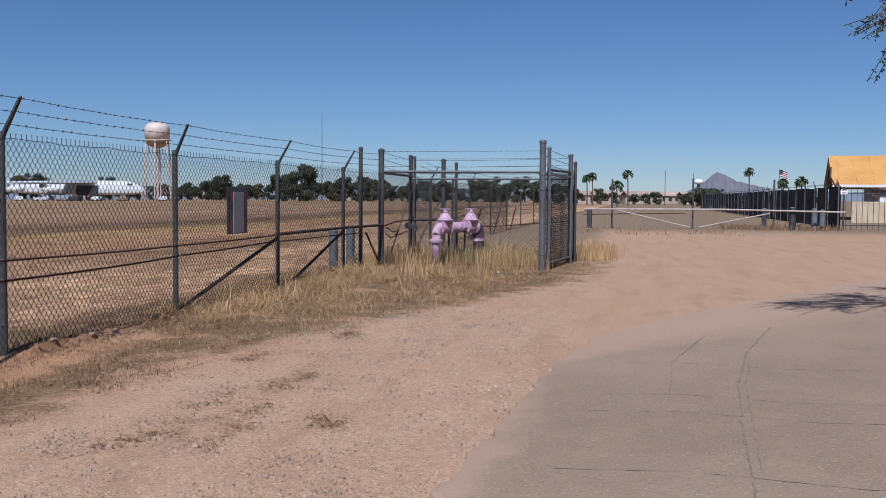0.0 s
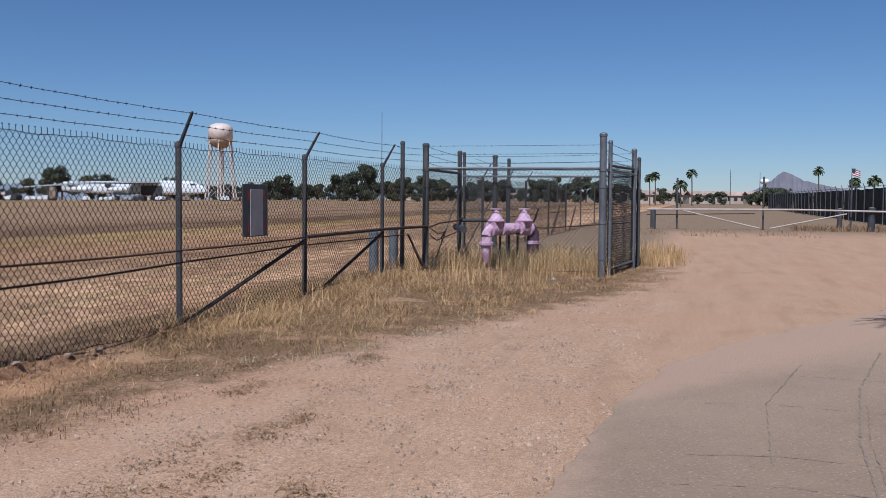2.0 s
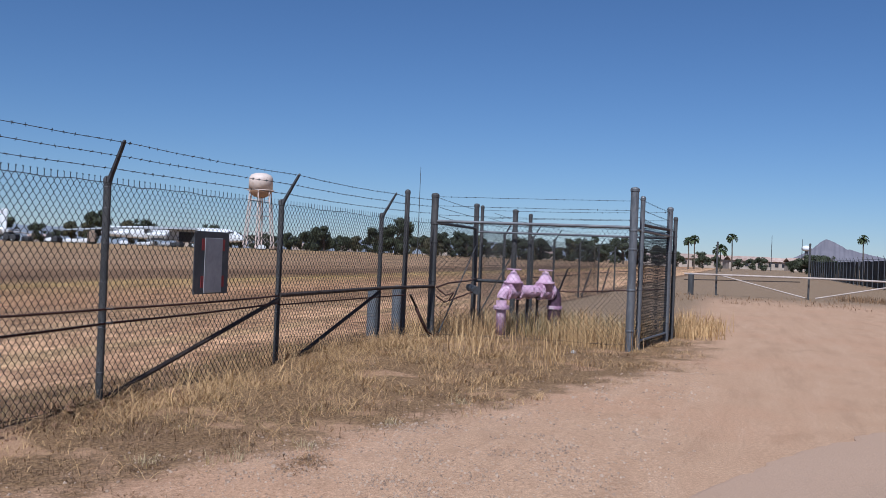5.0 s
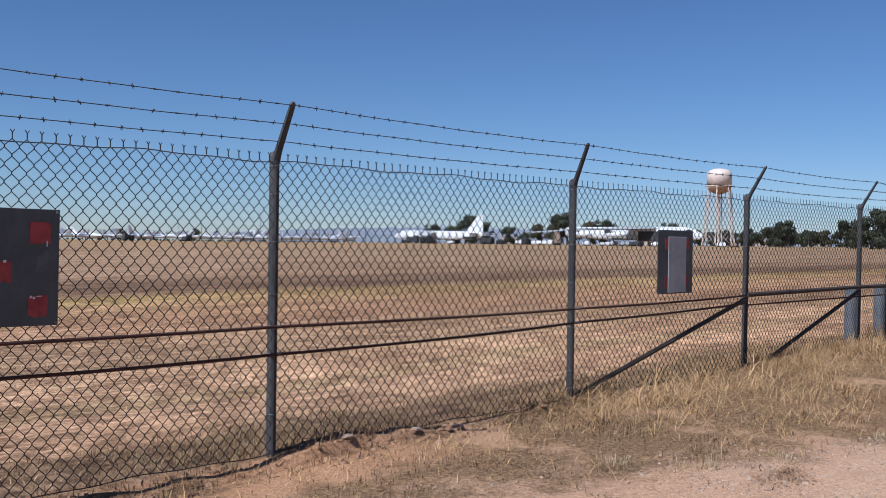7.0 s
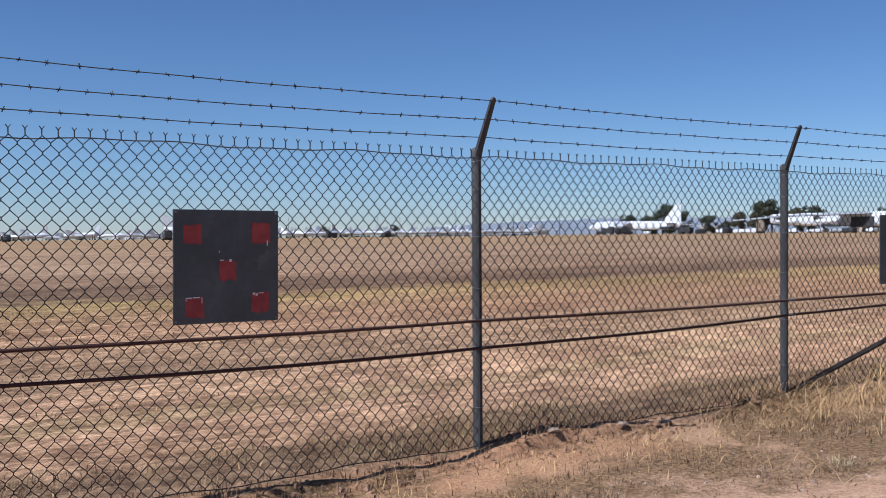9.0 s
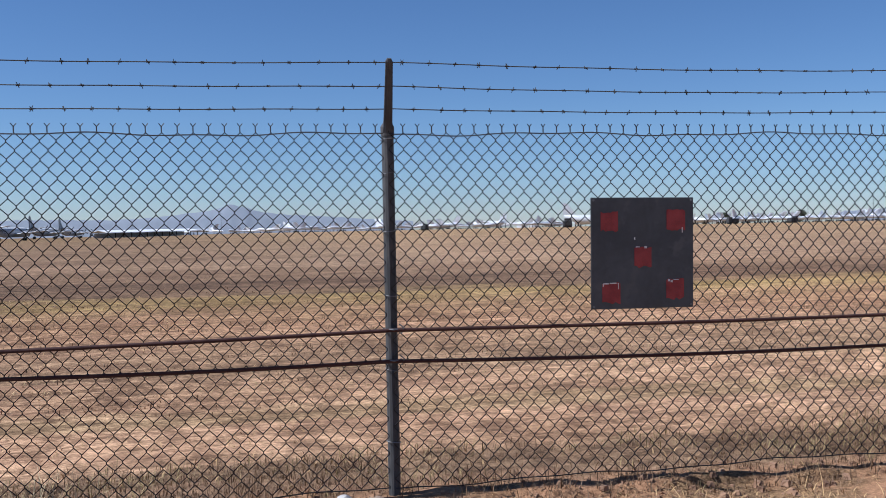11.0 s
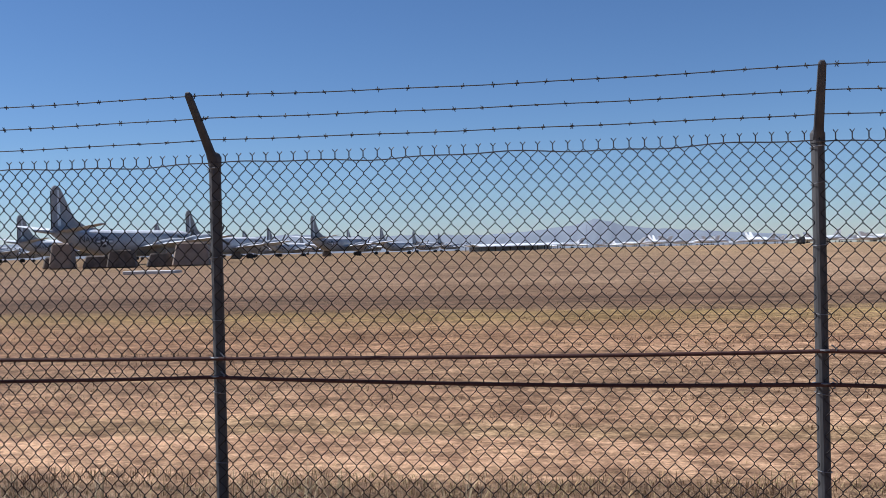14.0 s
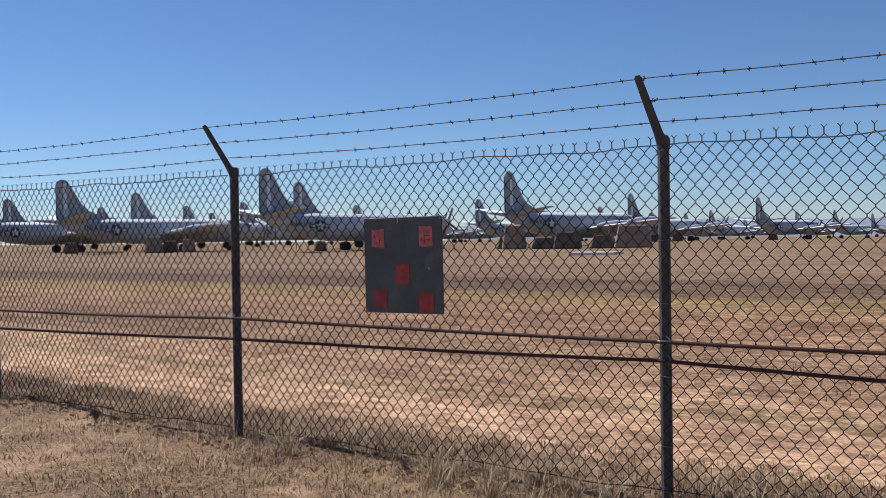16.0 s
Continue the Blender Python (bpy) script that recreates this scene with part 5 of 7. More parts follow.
def parked(az, r, turn=0.0):
    x, y = polar(az, r)
    h = radians(HEAD + turn)
    x, y = x + FIN * math.cos(h), y + FIN * math.sin(h)
    return pose(x, y, dip(x, y), 0, 0, HEAD + turn)


FLEET = [(146.6, 143, -3), (135.55, 119, 0), (121.3, 130, 1), (142.75, 182, 0), (133.65, 149, 1), (123.1, 222, 0), (114.25, 206, 1), (107.2, 240, 0), (109.75, 342, 0), (111.15, 370, 0),
         (103.2, 365, 0), (149.35, 210, 0), (130.3, 250, 1), (116.0, 285, 0), (105.15, 380, 0), (101.3, 450, 0), (151.5, 160, 0), (127.2, 310, 0), (138.6, 310, 0), (118.0, 380, 0), (99.8, 520, 0), (112.9, 450, 0), (107.9, 500, 0),
         (144.6, 260, 0), (140.0, 250, 1), (136.8, 230, 0), (125.5, 330, 0), (119.8, 300, 0)]
first = patrol_plane(parked(*FLEET[0]))
for f in FLEET[1:]:
    copy_thing(first, parked(*f))

# tarpaulin-covered stores and crates under the third aircraft, and a pale slab on the grass
px, py = polar(121.0, 118)
for k, (dx, dy, w, d, h, mat, lab) in enumerate(((0, 0, 2.6, 3.0, 3.0, M_TAN, "tan tarpaulin cover draped over stores by an aircraft"), (-2.6, 2.5, 2.2, 2.4, 1.4, M_CRATE, "dark brown equipment crate under an aircraft"), (3.6, 1.0, 2.8, 2.6, 1.5, M_CRATE, "dark brown equipment crate under an aircraft"),
                                                   (6.6, 1.2, 3.2, 2.4, 2.1, M_CRATE, "dark brown equipment crate under an aircraft"), (10.5, 2.8, 3.0, 3.0, 1.6, M_CRATE, "dark brown equipment crate under an aircraft"), (14.0, 3.4, 4.2, 3.6, 2.7, M_TAN, "tan tarpaulin cover draped over stores by an aircraft"))):
    b = bmesh.new()
    box(b, (0, 0, h / 2), (w, d, h), bev=.18)
    for v in b.verts:
        v.co += Vector((noise.noise(v.co + Vector((k, 0, 0))) * .25, noise.noise(v.co + Vector((0, k, 3))) * .25, 0)) if v.co.z > .3 else Vector((0, 0, 0))
        if v.co.z > h * .8:
            v.co.x *= .8
            v.co.y *= .8
    ob = mesh_obj("tarpaulin_cover" if mat is M_TAN else "equipment_crate", b, mat)
    ob.matrix_basis = pose(px + dx, py + dy, dip(px + dx, py + dy) - .02, 0, 0, 20)
    tagged(ob, lab, "aircraft stores", "stores under the aircraft")
for az, r, w, h, mat in ((141.8, 138, 3.2, 2.3, M_TAN), (140.9, 140, 2.8, 1.7, M_CRATE), (139.9, 139, 2.4, 1.9, M_TAN), (132.4, 128, 2.2, 1.3, M_CRATE), (112.8, 214, 3.0, 1.8, M_CRATE), (111.6, 220, 3.0, 1.6, M_TAN), (106.4, 250, 3.0, 1.7, M_CRATE), (117.6, 150, 2.6, 1.6, M_CRATE), (146.2, 150, 2.6, 1.6, M_CRATE)):
    b = bmesh.new()
    box(b, (0, 0, h / 2), (w, w * .8, h), bev=.2)
    for v in b.verts:
        if v.co.z > h * .7:
            v.co.x *= .8
            v.co.y *= .75
    ob = mesh_obj("tarpaulin_cover" if mat is M_TAN else "equipment_crate", b, mat)
    ob.matrix_basis = pose(*on(az, r), 0, 0, az)
    tagged(ob, ("tan tarpaulin cover draped over stores" if mat is M_TAN else "dark equipment crate") + " under an aircraft wing", "aircraft stores", "stores under the aircraft")
sx, sy = polar(116.3, 70)
b = bmesh.new()
box(b, (sx, sy, .1 + dip(sx, sy)), (3.6, 1.6, .24), bev=.03)
tagged(mesh_obj("concrete_slab", b, M_CONCRETE), "pale concrete slab lying on the grass", "slab")


t = thing("panel_screen", "pale grey upright panel on legs standing beside an aircraft tail", "panel", pose(*on(134.4, 145), 0, 0, 134.4 - 90))
b = bmesh.new()
box(b, (0, 0, 5.5), (3.5, .1, 3.0), bev=.03)
part("panel", b, M_NAVYTOP, t)
b = bmesh.new()
box(b, (0, 0, 7.06), (3.6, .16, .12))
part("top_rail", b, M_DARK, t)
# two unseen legs, added only to carry the panel
for x in (-1.5, 1.5):
    b = bmesh.new()
    rod(b, (x, 0, -.05), (x, 0, 4.1), .06, seg=8)
    part("leg", b, M_GALV, t)


def slab_body(b, rings):
    """A deep-sided body with rounded corners: (x, z of the middle, half width, half height)."""
    out = []
    for x, z, w, h in rings:
        ring = []
        for k in range(20):
            a = 2 * math.pi * k / 20
            c, q = math.cos(a), math.sin(a)
            ring.append(b.verts.new((x, w * math.copysign(abs(c) ** .6, c), z + h * math.copysign(abs(q) ** .6, q))))
        out.append(ring)
    for p, q in zip(out, out[1:]):
        for k in range(20):
            b.faces.new((p[k], p[(k + 1) % 20], q[(k + 1) % 20], q[k]))
    b.faces.new(out[0])
    b.faces.new(list(reversed(out[-1])))
    bmesh.ops.recalc_face_normals(b, faces=b.faces)
    return b


def bomber(m, dark, fin=True):
    """Eight-engined bomber, nose along +x, wheels on z = 0."""
    t = thing("bomber_aircraft", "white-wrapped eight-engined bomber" + (" with dark middle and no tail" if dark else " with a tall white tail") + " in storage", "aircraft", m, "stored bombers")
    tail = -23.5 if dark else -24
    b = slab_body(bmesh.new(), [(tail, 3.9, 1.0 if dark else .5, 1.35 if dark else .7), (-20, 3.75, 1.2, 1.5), (-8, 3.6, 1.45, 1.85), (14, 3.6, 1.5, 1.95), (19, 3.6, 1.45, 1.85), (21.5, 3.3, 1.2, 1.45), (23.4, 2.95, .75, .85), (24.3, 2.8, .2, .25)])
    fus = part("fuselage", b, M_WHITE, t, smooth=True)
    b = bmesh.new()
    for q in (-1, 1):
        box(b, (20.6, q * 1.18, 4.5), (1.5, .2, .5), Matrix.Rotation(q * -.12, 4, 'Z'))
    part("cockpit_window", b, M_GLASS, fus)
    # dark side panels stand for shade under wing and tail, and a bay
    for x0, x1, z0, z1 in (((4.0, 11.0, 1.5, 4.2), (-5.5, -1.5, 1.6, 2.3)) if dark else ((12.5, 16.5, 1.6, 3.0), (-21, -14, 2.2, 3.2))):
        for q in (-1, 1):
            b = bmesh.new()
            box(b, ((x0 + x1) / 2, q * 1.46, (z0 + z1) / 2), (x1 - x0, .14, z1 - z0), bev=.05)
            part("shade_panel", b, M_DARK, fus, "dark side panel for bay and shade")
    if fin:
        b = bmesh.new()
        prof = [(-14.5, 5.2), (-20.6, 12.0), (-21.4, 12.4), (-23.3, 12.4), (-23.0, 4.6)]
        a_ = [b.verts.new((x, -.22, z)) for x, z in prof]
        c_ = [b.verts.new((x, .22, z)) for x, z in prof]
        k = len(prof)
        for i in range(k):
            b.faces.new((a_[i], a_[(i + 1) % k], c_[(i + 1) % k], c_[i]))
        b.faces.new(a_)
        b.faces.new(list(reversed(c_)))
        bmesh.ops.recalc_face_normals(b, faces=b.faces)
        part("fin", b, M_WHITE, t)
    for q in (-1, 1):
        b = bmesh.new()
        wing(b, (6, q * 1.2, 5.0), (-5.5, q * 15, 4.5), 9.5, 6.0, 1.1, .7)
        wing(b, (-5.5, q * 15, 4.5), (-14, q * 27.5, 3.3), 6.0, 3.0, .7, .35)
        bmesh.ops.recalc_face_normals(b, faces=b.faces)
        wg = part("wing", b, M_FIN if dark else M_NAVYGREY, t, "long drooping swept wing")
        if not dark:
            b = bmesh.new()
            wing(b, (-19.5, q * .8, 4.4), (-23, q * 8, 4.6), 4.6, 1.8, .5, .2)
            bmesh.ops.recalc_face_normals(b, faces=b.faces)
            part("tailplane", b, M_NAVYGREY, t)
        for yy, xx in ((10.5, 3.0), (18, -3.0)):
            for dy in (-.75, .75):
                b = loft(bmesh.new(), [(-2.6, 0, .35, .35), (0, 0, .65, .68), (2.4, 0, .62, .62), (3.0, 0, .45, .45)], 12)
                bmesh.ops.translate(b, vec=(xx, q * yy + dy, 3.0), verts=b.verts)
                part("engine_pod", b, M_WHITE, wg, smooth=True)
            b = bmesh.new()
            box(b, (xx - 2.2, q * yy, 3.8), (3.0, .25, 1.3), Matrix.Rotation(.3, 4, 'Y'))
            part("pylon", b, M_FIN, wg)
        b = bmesh.new()
        rod(b, (-9.5, q * 22, .3), (-9.5, q * 22, 3.9), .12, seg=8)
        rod(b, (-9.5, q * 22 - .12, .4), (-9.5, q * 22 + .12, .4), .4, seg=14)
        part("outrigger_wheel", b, M_DARK, wg)
    for xx in (-6.5, 9):
        for q in (-1, 1):
            b = bmesh.new()
            rod(b, (xx, q * .9, .7), (xx, q * .9, 2.4), .2, seg=8)
            gear = part("main_gear", b, M_DARK, t)
            for dx in (-.75, .75):
                b = bmesh.new()
                rod(b, (xx + dx, q * 1.1 - .35, .65), (xx + dx, q * 1.1 + .35, .65), .65, seg=16)
                part("wheel", b, M_WHITE if dx > 0 else M_TYRE, gear, "wheel under a white cover" if dx > 0 else "")
    return t


def between(az_nose, r_nose, az_tail, r_tail):
    n_, q = Vector((*polar(az_nose, r_nose), 0)), Vector((*polar(az_tail, r_tail), 0))
    mid = (n_ + q) / 2
    d = n_ - q
    return pose(mid.x, mid.y, dip(mid.x, mid.y), 0, 0, math.degrees(math.atan2(d.y, d.x)))


bomber(between(46.4, 427, 41.2, 398), False)
bomber(between(28.5, 270, 36.5, 300), True, False)
# carts, crates and stripped parts lying round the bombers
rnd = random.Random(21)
for az, r, w, h, mat in ((36.9, 282, 3.0, 3.2, M_TAN), (37.4, 288, 4.5, 1.3, M_WHITE), (38.2, 300, 5.0, 1.1, M_WHITE), (39.0, 310, 3.5, 1.3, M_WHITE), (35.2, 268, 3.0, 1.0, M_WHITE), (34.1, 262, 3.2, .9, M_WHITE), (33.0, 264, 2.6, .9, M_NAVYGREY), (32.3, 258, 3.0, 1.2, M_DARK),
                         (31.2, 262, 2.2, 1.0, M_WHITE), (29.8, 262, 2.6, 1.1, M_TAN), (38.7, 296, 2.6, 1.5, M_DARK), (40.2, 330, 4.0, 1.4, M_DARK), (41.0, 370, 4.0, 1.8, M_WHITE), (44.2, 385, 3.0, 1.3, M_DARK), (45.8, 380, 3.6, 1.4, M_DARK), (43.1, 388, 3.2, 1.1, M_WHITE), (27.6, 290, 3.0, 1.2, M_WHITE), (26.9, 300, 2.4, 1.0, M_TAN)):
    b = bmesh.new()
    box(b, (0, 0, h * .55), (w, 2.0, h * .8), bev=.12)
    box(b, (-w * .2, 0, h * 1.0), (w * .4, 1.6, h * .3), bev=.08)
    tg = thing("equipment_cart", {M_TAN: "tan", M_WHITE: "white", M_DARK: "dark", M_NAVYGREY: "grey"}[mat] + " covered equipment cart beside stored bombers", "equipment cart", pose(*on(az, r), 0, 0, rnd.uniform(0, 180)), "carts round the bombers")
    part("body", b, mat, tg)
    for x in (-w * .35, w * .35):
        b = bmesh.new()
        rod(b, (x, -1.0, .25), (x, 1.0, .25), .27, seg=10)
        part("wheel", b, M_TYRE, tg)


def small_jet(m):
    t = thing("fighter_aircraft", "small white-wrapped fighter jet in the far storage rows", "aircraft", m, "stored fighters")
    b = loft(bmesh.new(), [(-8, 2.2, .5, .5), (-4, 2.1, .9, .8), (2, 2.1, .9, .85), (5.5, 2.3, .6, .7), (8.2, 2.0, .1, .1)], 12)
    part("fuselage", b, M_WHITE, t, smooth=True)
    for s in (-1, 1):
        b = bmesh.new()
        wing(b, (-1, s * .7, 2.1), (-3, s * 5, 2.0), 5, 1.5, .3, .1)
        bmesh.ops.recalc_face_normals(b, faces=b.faces)
        part("wing", b, M_WHITE, t)
        b = bmesh.new()
        wing(b, (-5.4, s * .75, 2.7), (-7.2, s * 1.2, 5.2), 3.2, 1.3, .2, .1, up=(0, 1, 0))
        bmesh.ops.recalc_face_normals(b, faces=b.faces)
        part("fin", b, M_WHITE, t)
    for x, y in ((-1.5, -1.3), (-1.5, 1.3), (4.6, 0)):
        b = bmesh.new()
        rod(b, (x, y, 0), (x, y, 2), .09, seg=6)
        gear = part("undercarriage_leg", b, M_DARK, t)
    for x, y in ((-1.5, -1.3), (-1.5, 1.3), (4.6, 0)):
        b = bmesh.new()
        rod(b, (x, y - .15, .38), (x, y + .15, .38), .38, seg=12)
        part("wheel", b, M_TYRE, gear)
    return t


def transport(m, grey=False):
    t = thing("transport_aircraft", ("grey" if grey else "white-wrapped") + " transport aircraft with a high tail in the far storage rows", "aircraft", m, "stored transports")
    mat = M_NAVYTOP if grey else M_WHITE
    b = loft(bmesh.new(), [(-15, 5.2, .3, .5), (-11, 4.2, 1.4, 1.5), (-6, 3.3, 2.1, 2.2), (9, 3.2, 2.1, 2.2), (12.5, 3.0, 1.6, 1.6), (14.5, 2.6, .5, .6)], 16)
    part("fuselage", b, mat, t, smooth=True)
    b = bmesh.new()
    prof = [(-8.5, 5.0), (-13.2, 11.2), (-15.6, 11.4), (-15.2, 5.2)]
    a_ = [b.verts.new((x, -.18, z)) for x, z in prof]
    c_ = [b.verts.new((x, .18, z)) for x, z in prof]
    for i in range(4):
        b.faces.new((a_[i], a_[(i + 1) % 4], c_[(i + 1) % 4], c_[i]))
    b.faces.new(a_)
    b.faces.new(list(reversed(c_)))
    bmesh.ops.recalc_face_normals(b, faces=b.faces)
    part("fin", b, mat, t)
    for s in (-1, 1):
        b = bmesh.new()
        wing(b, (1, s * 1.5, 5.2), (-.5, s * 19, 5.0), 5, 2.2, .7, .3)
        bmesh.ops.recalc_face_normals(b, faces=b.faces)
        part("wing", b, mat, t)
        for yy in (5, 10):
            b = loft(bmesh.new(), [(-1, 0, .3, .3), (1, 0, .6, .65), (4, 0, .5, .5)], 10)
            bmesh.ops.translate(b, vec=(1.5, s * yy, 4.8), verts=b.verts)
            part("engine_pod", b, M_NAVYGREY, t)
    for x, y in ((-1, 1.9), (-1, -1.9), (10, 0)):
        b = bmesh.new()
        rod(b, (x, y - .3, .6), (x, y + .3, .6), .6, seg=12)
        part("wheel", b, M_TYRE, t)
    return t


jet = small_jet(pose(*on(87.05, 520), 0, 0, 200))
rnd = random.Random(5)
for az, r, h in ((84.3, 530, 215), (81.4, 545, 190), (80.2, 640, 210), (82.6, 760, 30), (85.7, 800, 200), (88.6, 820, 180), (90.2, 800, 200), (78.9, 600, 20), (77.2, 700, 200), (74.9, 760, 160), (72.2, 650, 200), (70.1, 720, 30)):
    copy_thing(jet, pose(*on(az, r), 0, 0, h))
for i in range(46):
    az = 50.2 + (i % 23) * 0.72 + rnd.uniform(-.2, .2)
    copy_thing(jet, pose(*on(az, (470 if i < 23 else 540) + rnd.uniform(-20, 40)), 0, 0, rnd.choice((20, 200, 160, 235)) + rnd.uniform(-8, 8)))
for i in range(58):
    az = 49.6 + i * .76 + rnd.uniform(-.25, .25)
    far_jet = copy_thing(jet, pose(*on(az, 580 + 60 * (i % 3) + rnd.uniform(-20, 30)), 0, 0, rnd.choice((15, 205, 150, 240, 300)) + rnd.uniform(-10, 10)))
    far_jet.scale = (rnd.uniform(.6, 1.5),) * 3
tr = transport(pose(*on(75.6, 760), 0, 0, 150))
for az, r, h in ((78.3, 820, 165), (60.9, 800, 20), (66.0, 900, 190), (49.3, 900, 20), (71.9, 950, 15), (63.2, 950, 170), (55.0, 950, 200)):
    copy_thing(tr, pose(*on(az, r), 0, 0, h))
transport(pose(*on(69.3, 470), 0, 0, 335), True)
for az, r, w in ((72.9, 820, 4.6), (73.6, 835, 4.2)):
    b = bmesh.new()
    lathe(b, [(w, 0), (w, 3.6), (w * .9, 4.6), (w * .5, 5.2), (.1, 5.4)], 24)
    ob = mesh_obj("storage_tank", b, M_WHITE, False)
    ob.matrix_basis = pose(*on(az, r))
    tagged(ob, "low white domed storage tank on the airfield", "storage tank", "storage tanks")
for i, (az, r) in enumerate(((61.6, 380), (68.0, 360), (70.9, 290), (45.4, 330), (44.6, 332), (58.4, 420), (79.3, 400), (41.0, 330), (38.9, 330))):
    b = bmesh.new()
    box(b, (0, 0, 1.3), (4.2, 2.2, 1.6), bev=.15)
    box(b, (-1.2, 0, 2.3), (1.5, 2.0, .9), bev=.12)
    tg = thing("tow_truck", "small dark ground vehicle beside stored aircraft", "vehicle", pose(*on(az, r), 0, 0, 40 * i), "ground vehicles")
    part("body", b, M_DARK, tg)
    for x in (-1.3, 1.3):
        b = bmesh.new()
        rod(b, (x, -1.1, .45), (x, 1.1, .45), .45, seg=12)
        part("wheel", b, M_TYRE, tg)

# long pale shed and rows of low stores between it and the aircraft
def long_shed(a, c, h, label):
    a, c = Vector((*a, 0)), Vector((*c, 0))
    d = c - a
    ln = d.length
    t = thing("long_shed", label, "shed", pose(*((a + c) / 2).to_2d(), dip(*((a + c) / 2).to_2d()), 0, 0, math.degrees(math.atan2(d.y, d.x))))
    b = bmesh.new()
    sec = [(-5.5, h * .72), (0, h), (5.5, h * .72), (5.5, h * .66), (0, h * .93), (-5.5, h * .66)]
    r0 = [b.verts.new((-ln / 2, y, z)) for y, z in sec]
    r1 = [b.verts.new((ln / 2, y, z)) for y, z in sec]
    for k in range(6):
        b.faces.new((r0[k], r0[(k + 1) % 6], r1[(k + 1) % 6], r1[k]))
    b.faces.new(r0)
    b.faces.new(list(reversed(r1)))
    bmesh.ops.recalc_face_normals(b, faces=b.faces)
    part("roof", b, M_WHITE, t)
    for y in (-5, 5):
        for k in range(13):
            b = bmesh.new()
            box(b, (-ln / 2 + .3 + (ln - .6) * k / 12, y, h * .34), (.3, .3, h * .68))
            part("column", b, M_DARK, t)
    b = bmesh.new()
    box(b, (0, 3.5, h * .3), (ln * .96, .3, h * .6))
    part("back_wall", b, M_NAVYGREY, t)


long_shed(polar(97.8, 430), polar(92.86, 468), 3.3, "long open-sided shed with a white roof on the airfield")


# ---- water tower and masts ----
def water_tower(x, y):
    t = thing("water_tower", "pale cream water tower on tall splayed legs", "water tower", pose(x, y, 0))
    R, z0, z1 = 5.3, 24.4, 33.4
    # bowl is browner and darker than the tank above it
    b = bmesh.new()
    lathe(b, [(1.2, z0 - 2.2), (2.8, z0 - 1.6), (4.4, z0 - .4), (R, z0 + 1.2), (R, z0 + 1.25)], 32)
    part("tank_bowl", b, M_TANKDARK, t, "brown bowl underside", True)
    b = bmesh.new()
    lathe(b, [(R, z0 + 1.2), (R + .02, z0 + 6), (R * .96, z0 + 7), (R * .8, z0 + 8.1), (R * .45, z1 - .2), (.2, z1)], 32)
    part("tank", b, M_TANK, t, smooth=True)
    b = bmesh.new()
    tube(b, [((R + .7) * math.cos(a), (R + .7) * math.sin(a), z0 + 1.2) for a in np.linspace(0, 2 * math.pi, 33)], .22, 6)
    part("balcony", b, M_TANK, t)
    b = bmesh.new()
    rod(b, (0, 0, 0), (0, 0, z0 - 1.5), .5, seg=16)
    part("riser_pipe", b, M_TANK, t)
    legs = 6
    pts = []
    for k in range(legs):
        a = 2 * math.pi * k / legs + .3
        foot, top = Vector((7.2 * math.cos(a), 7.2 * math.sin(a), 0)), Vector((4.9 * math.cos(a), 4.9 * math.sin(a), z0 + 1.0))
        pts.append((foot, top))
        b = bmesh.new()
        rod(b, foot, top, .32, seg=8)
        part("leg", b, M_TANK, t)
    for k in range(legs):
        f0, t0 = pts[k]
        f1, t1 = pts[(k + 1) % legs]
        for i in range(3):
            b = bmesh.new()
            rod(b, f0.lerp(t0, (i + 1) / 3.6), f1.lerp(t1, (i + 1) / 3.6), .12, seg=5)
            rod(b, f0.lerp(t0, i / 3.6), f1.lerp(t1, (i + 1) / 3.6), .06, seg=5)
            rod(b, f1.lerp(t1, i / 3.6), f0.lerp(t0, (i + 1) / 3.6), .06, seg=5)
            part("bracing", b, M_TANK, t)
    return t


water_tower(384.5, 200)


def mast(az, r, h, w=.14):
    b = bmesh.new()
    rod(b, (0, 0, 0), (0, 0, h), w, w * .4, seg=6)
    for z in (h * .3, h * .6, h * .9):
        rod(b, (-w * 2, 0, z), (w * 2, 0, z), w * .4, seg=4)
    ob = mesh_obj("radio_mast", b, M_DARK)
    ob.matrix_basis = pose(*on(az, r))
    return tagged(ob, "slender dark radio mast on the horizon", "mast", "masts")


mast(18.5, 300, 27.5, .16)
for az, r, h in ((-1.7, 260, 9), (-3.3, 250, 8), (50.9, 430, 10), (58.9, 430, 10), (57.6, 420, 9), (54.3, 430, 12), (64.1, 470, 10), (91.1, 420, 10), (48.2, 430, 12)):
    mast(az, r, h, .12)


# ---- distant trees, palms, houses, hills ----
def leaf_cloud(centres, radii, count, size, seed, squash=.8):
    """Many small leaf clumps, as crossed quads, inside a set of lobes."""
    rg = np.random.default_rng(seed)
    n = len(centres)
    pick = rg.choice(n, count, p=np.array(radii) ** 2 / np.sum(np.array(radii) ** 2))
    d = rg.normal(size=(count, 3))
    d /= np.linalg.norm(d, axis=1)[:, None]
    rr = np.array(radii)[pick] * rg.uniform(.55, 1.05, count)
    c = np.array(centres)[pick] + d * rr[:, None] * np.array([1, 1, squash])
    u = rg.normal(size=(count, 3))
    u /= np.linalg.norm(u, axis=1)[:, None]
    w = np.cross(u, d + .01)
    w /= np.linalg.norm(w, axis=1)[:, None]
    s = size * rg.uniform(.5, 1.3, count)[:, None]
    v = np.stack([c - u * s, c + w * s * .7, c + u * s, c - w * s * .7], 1).reshape(-1, 3)
    f = np.arange(count * 4).reshape(-1, 4)
    return v, f


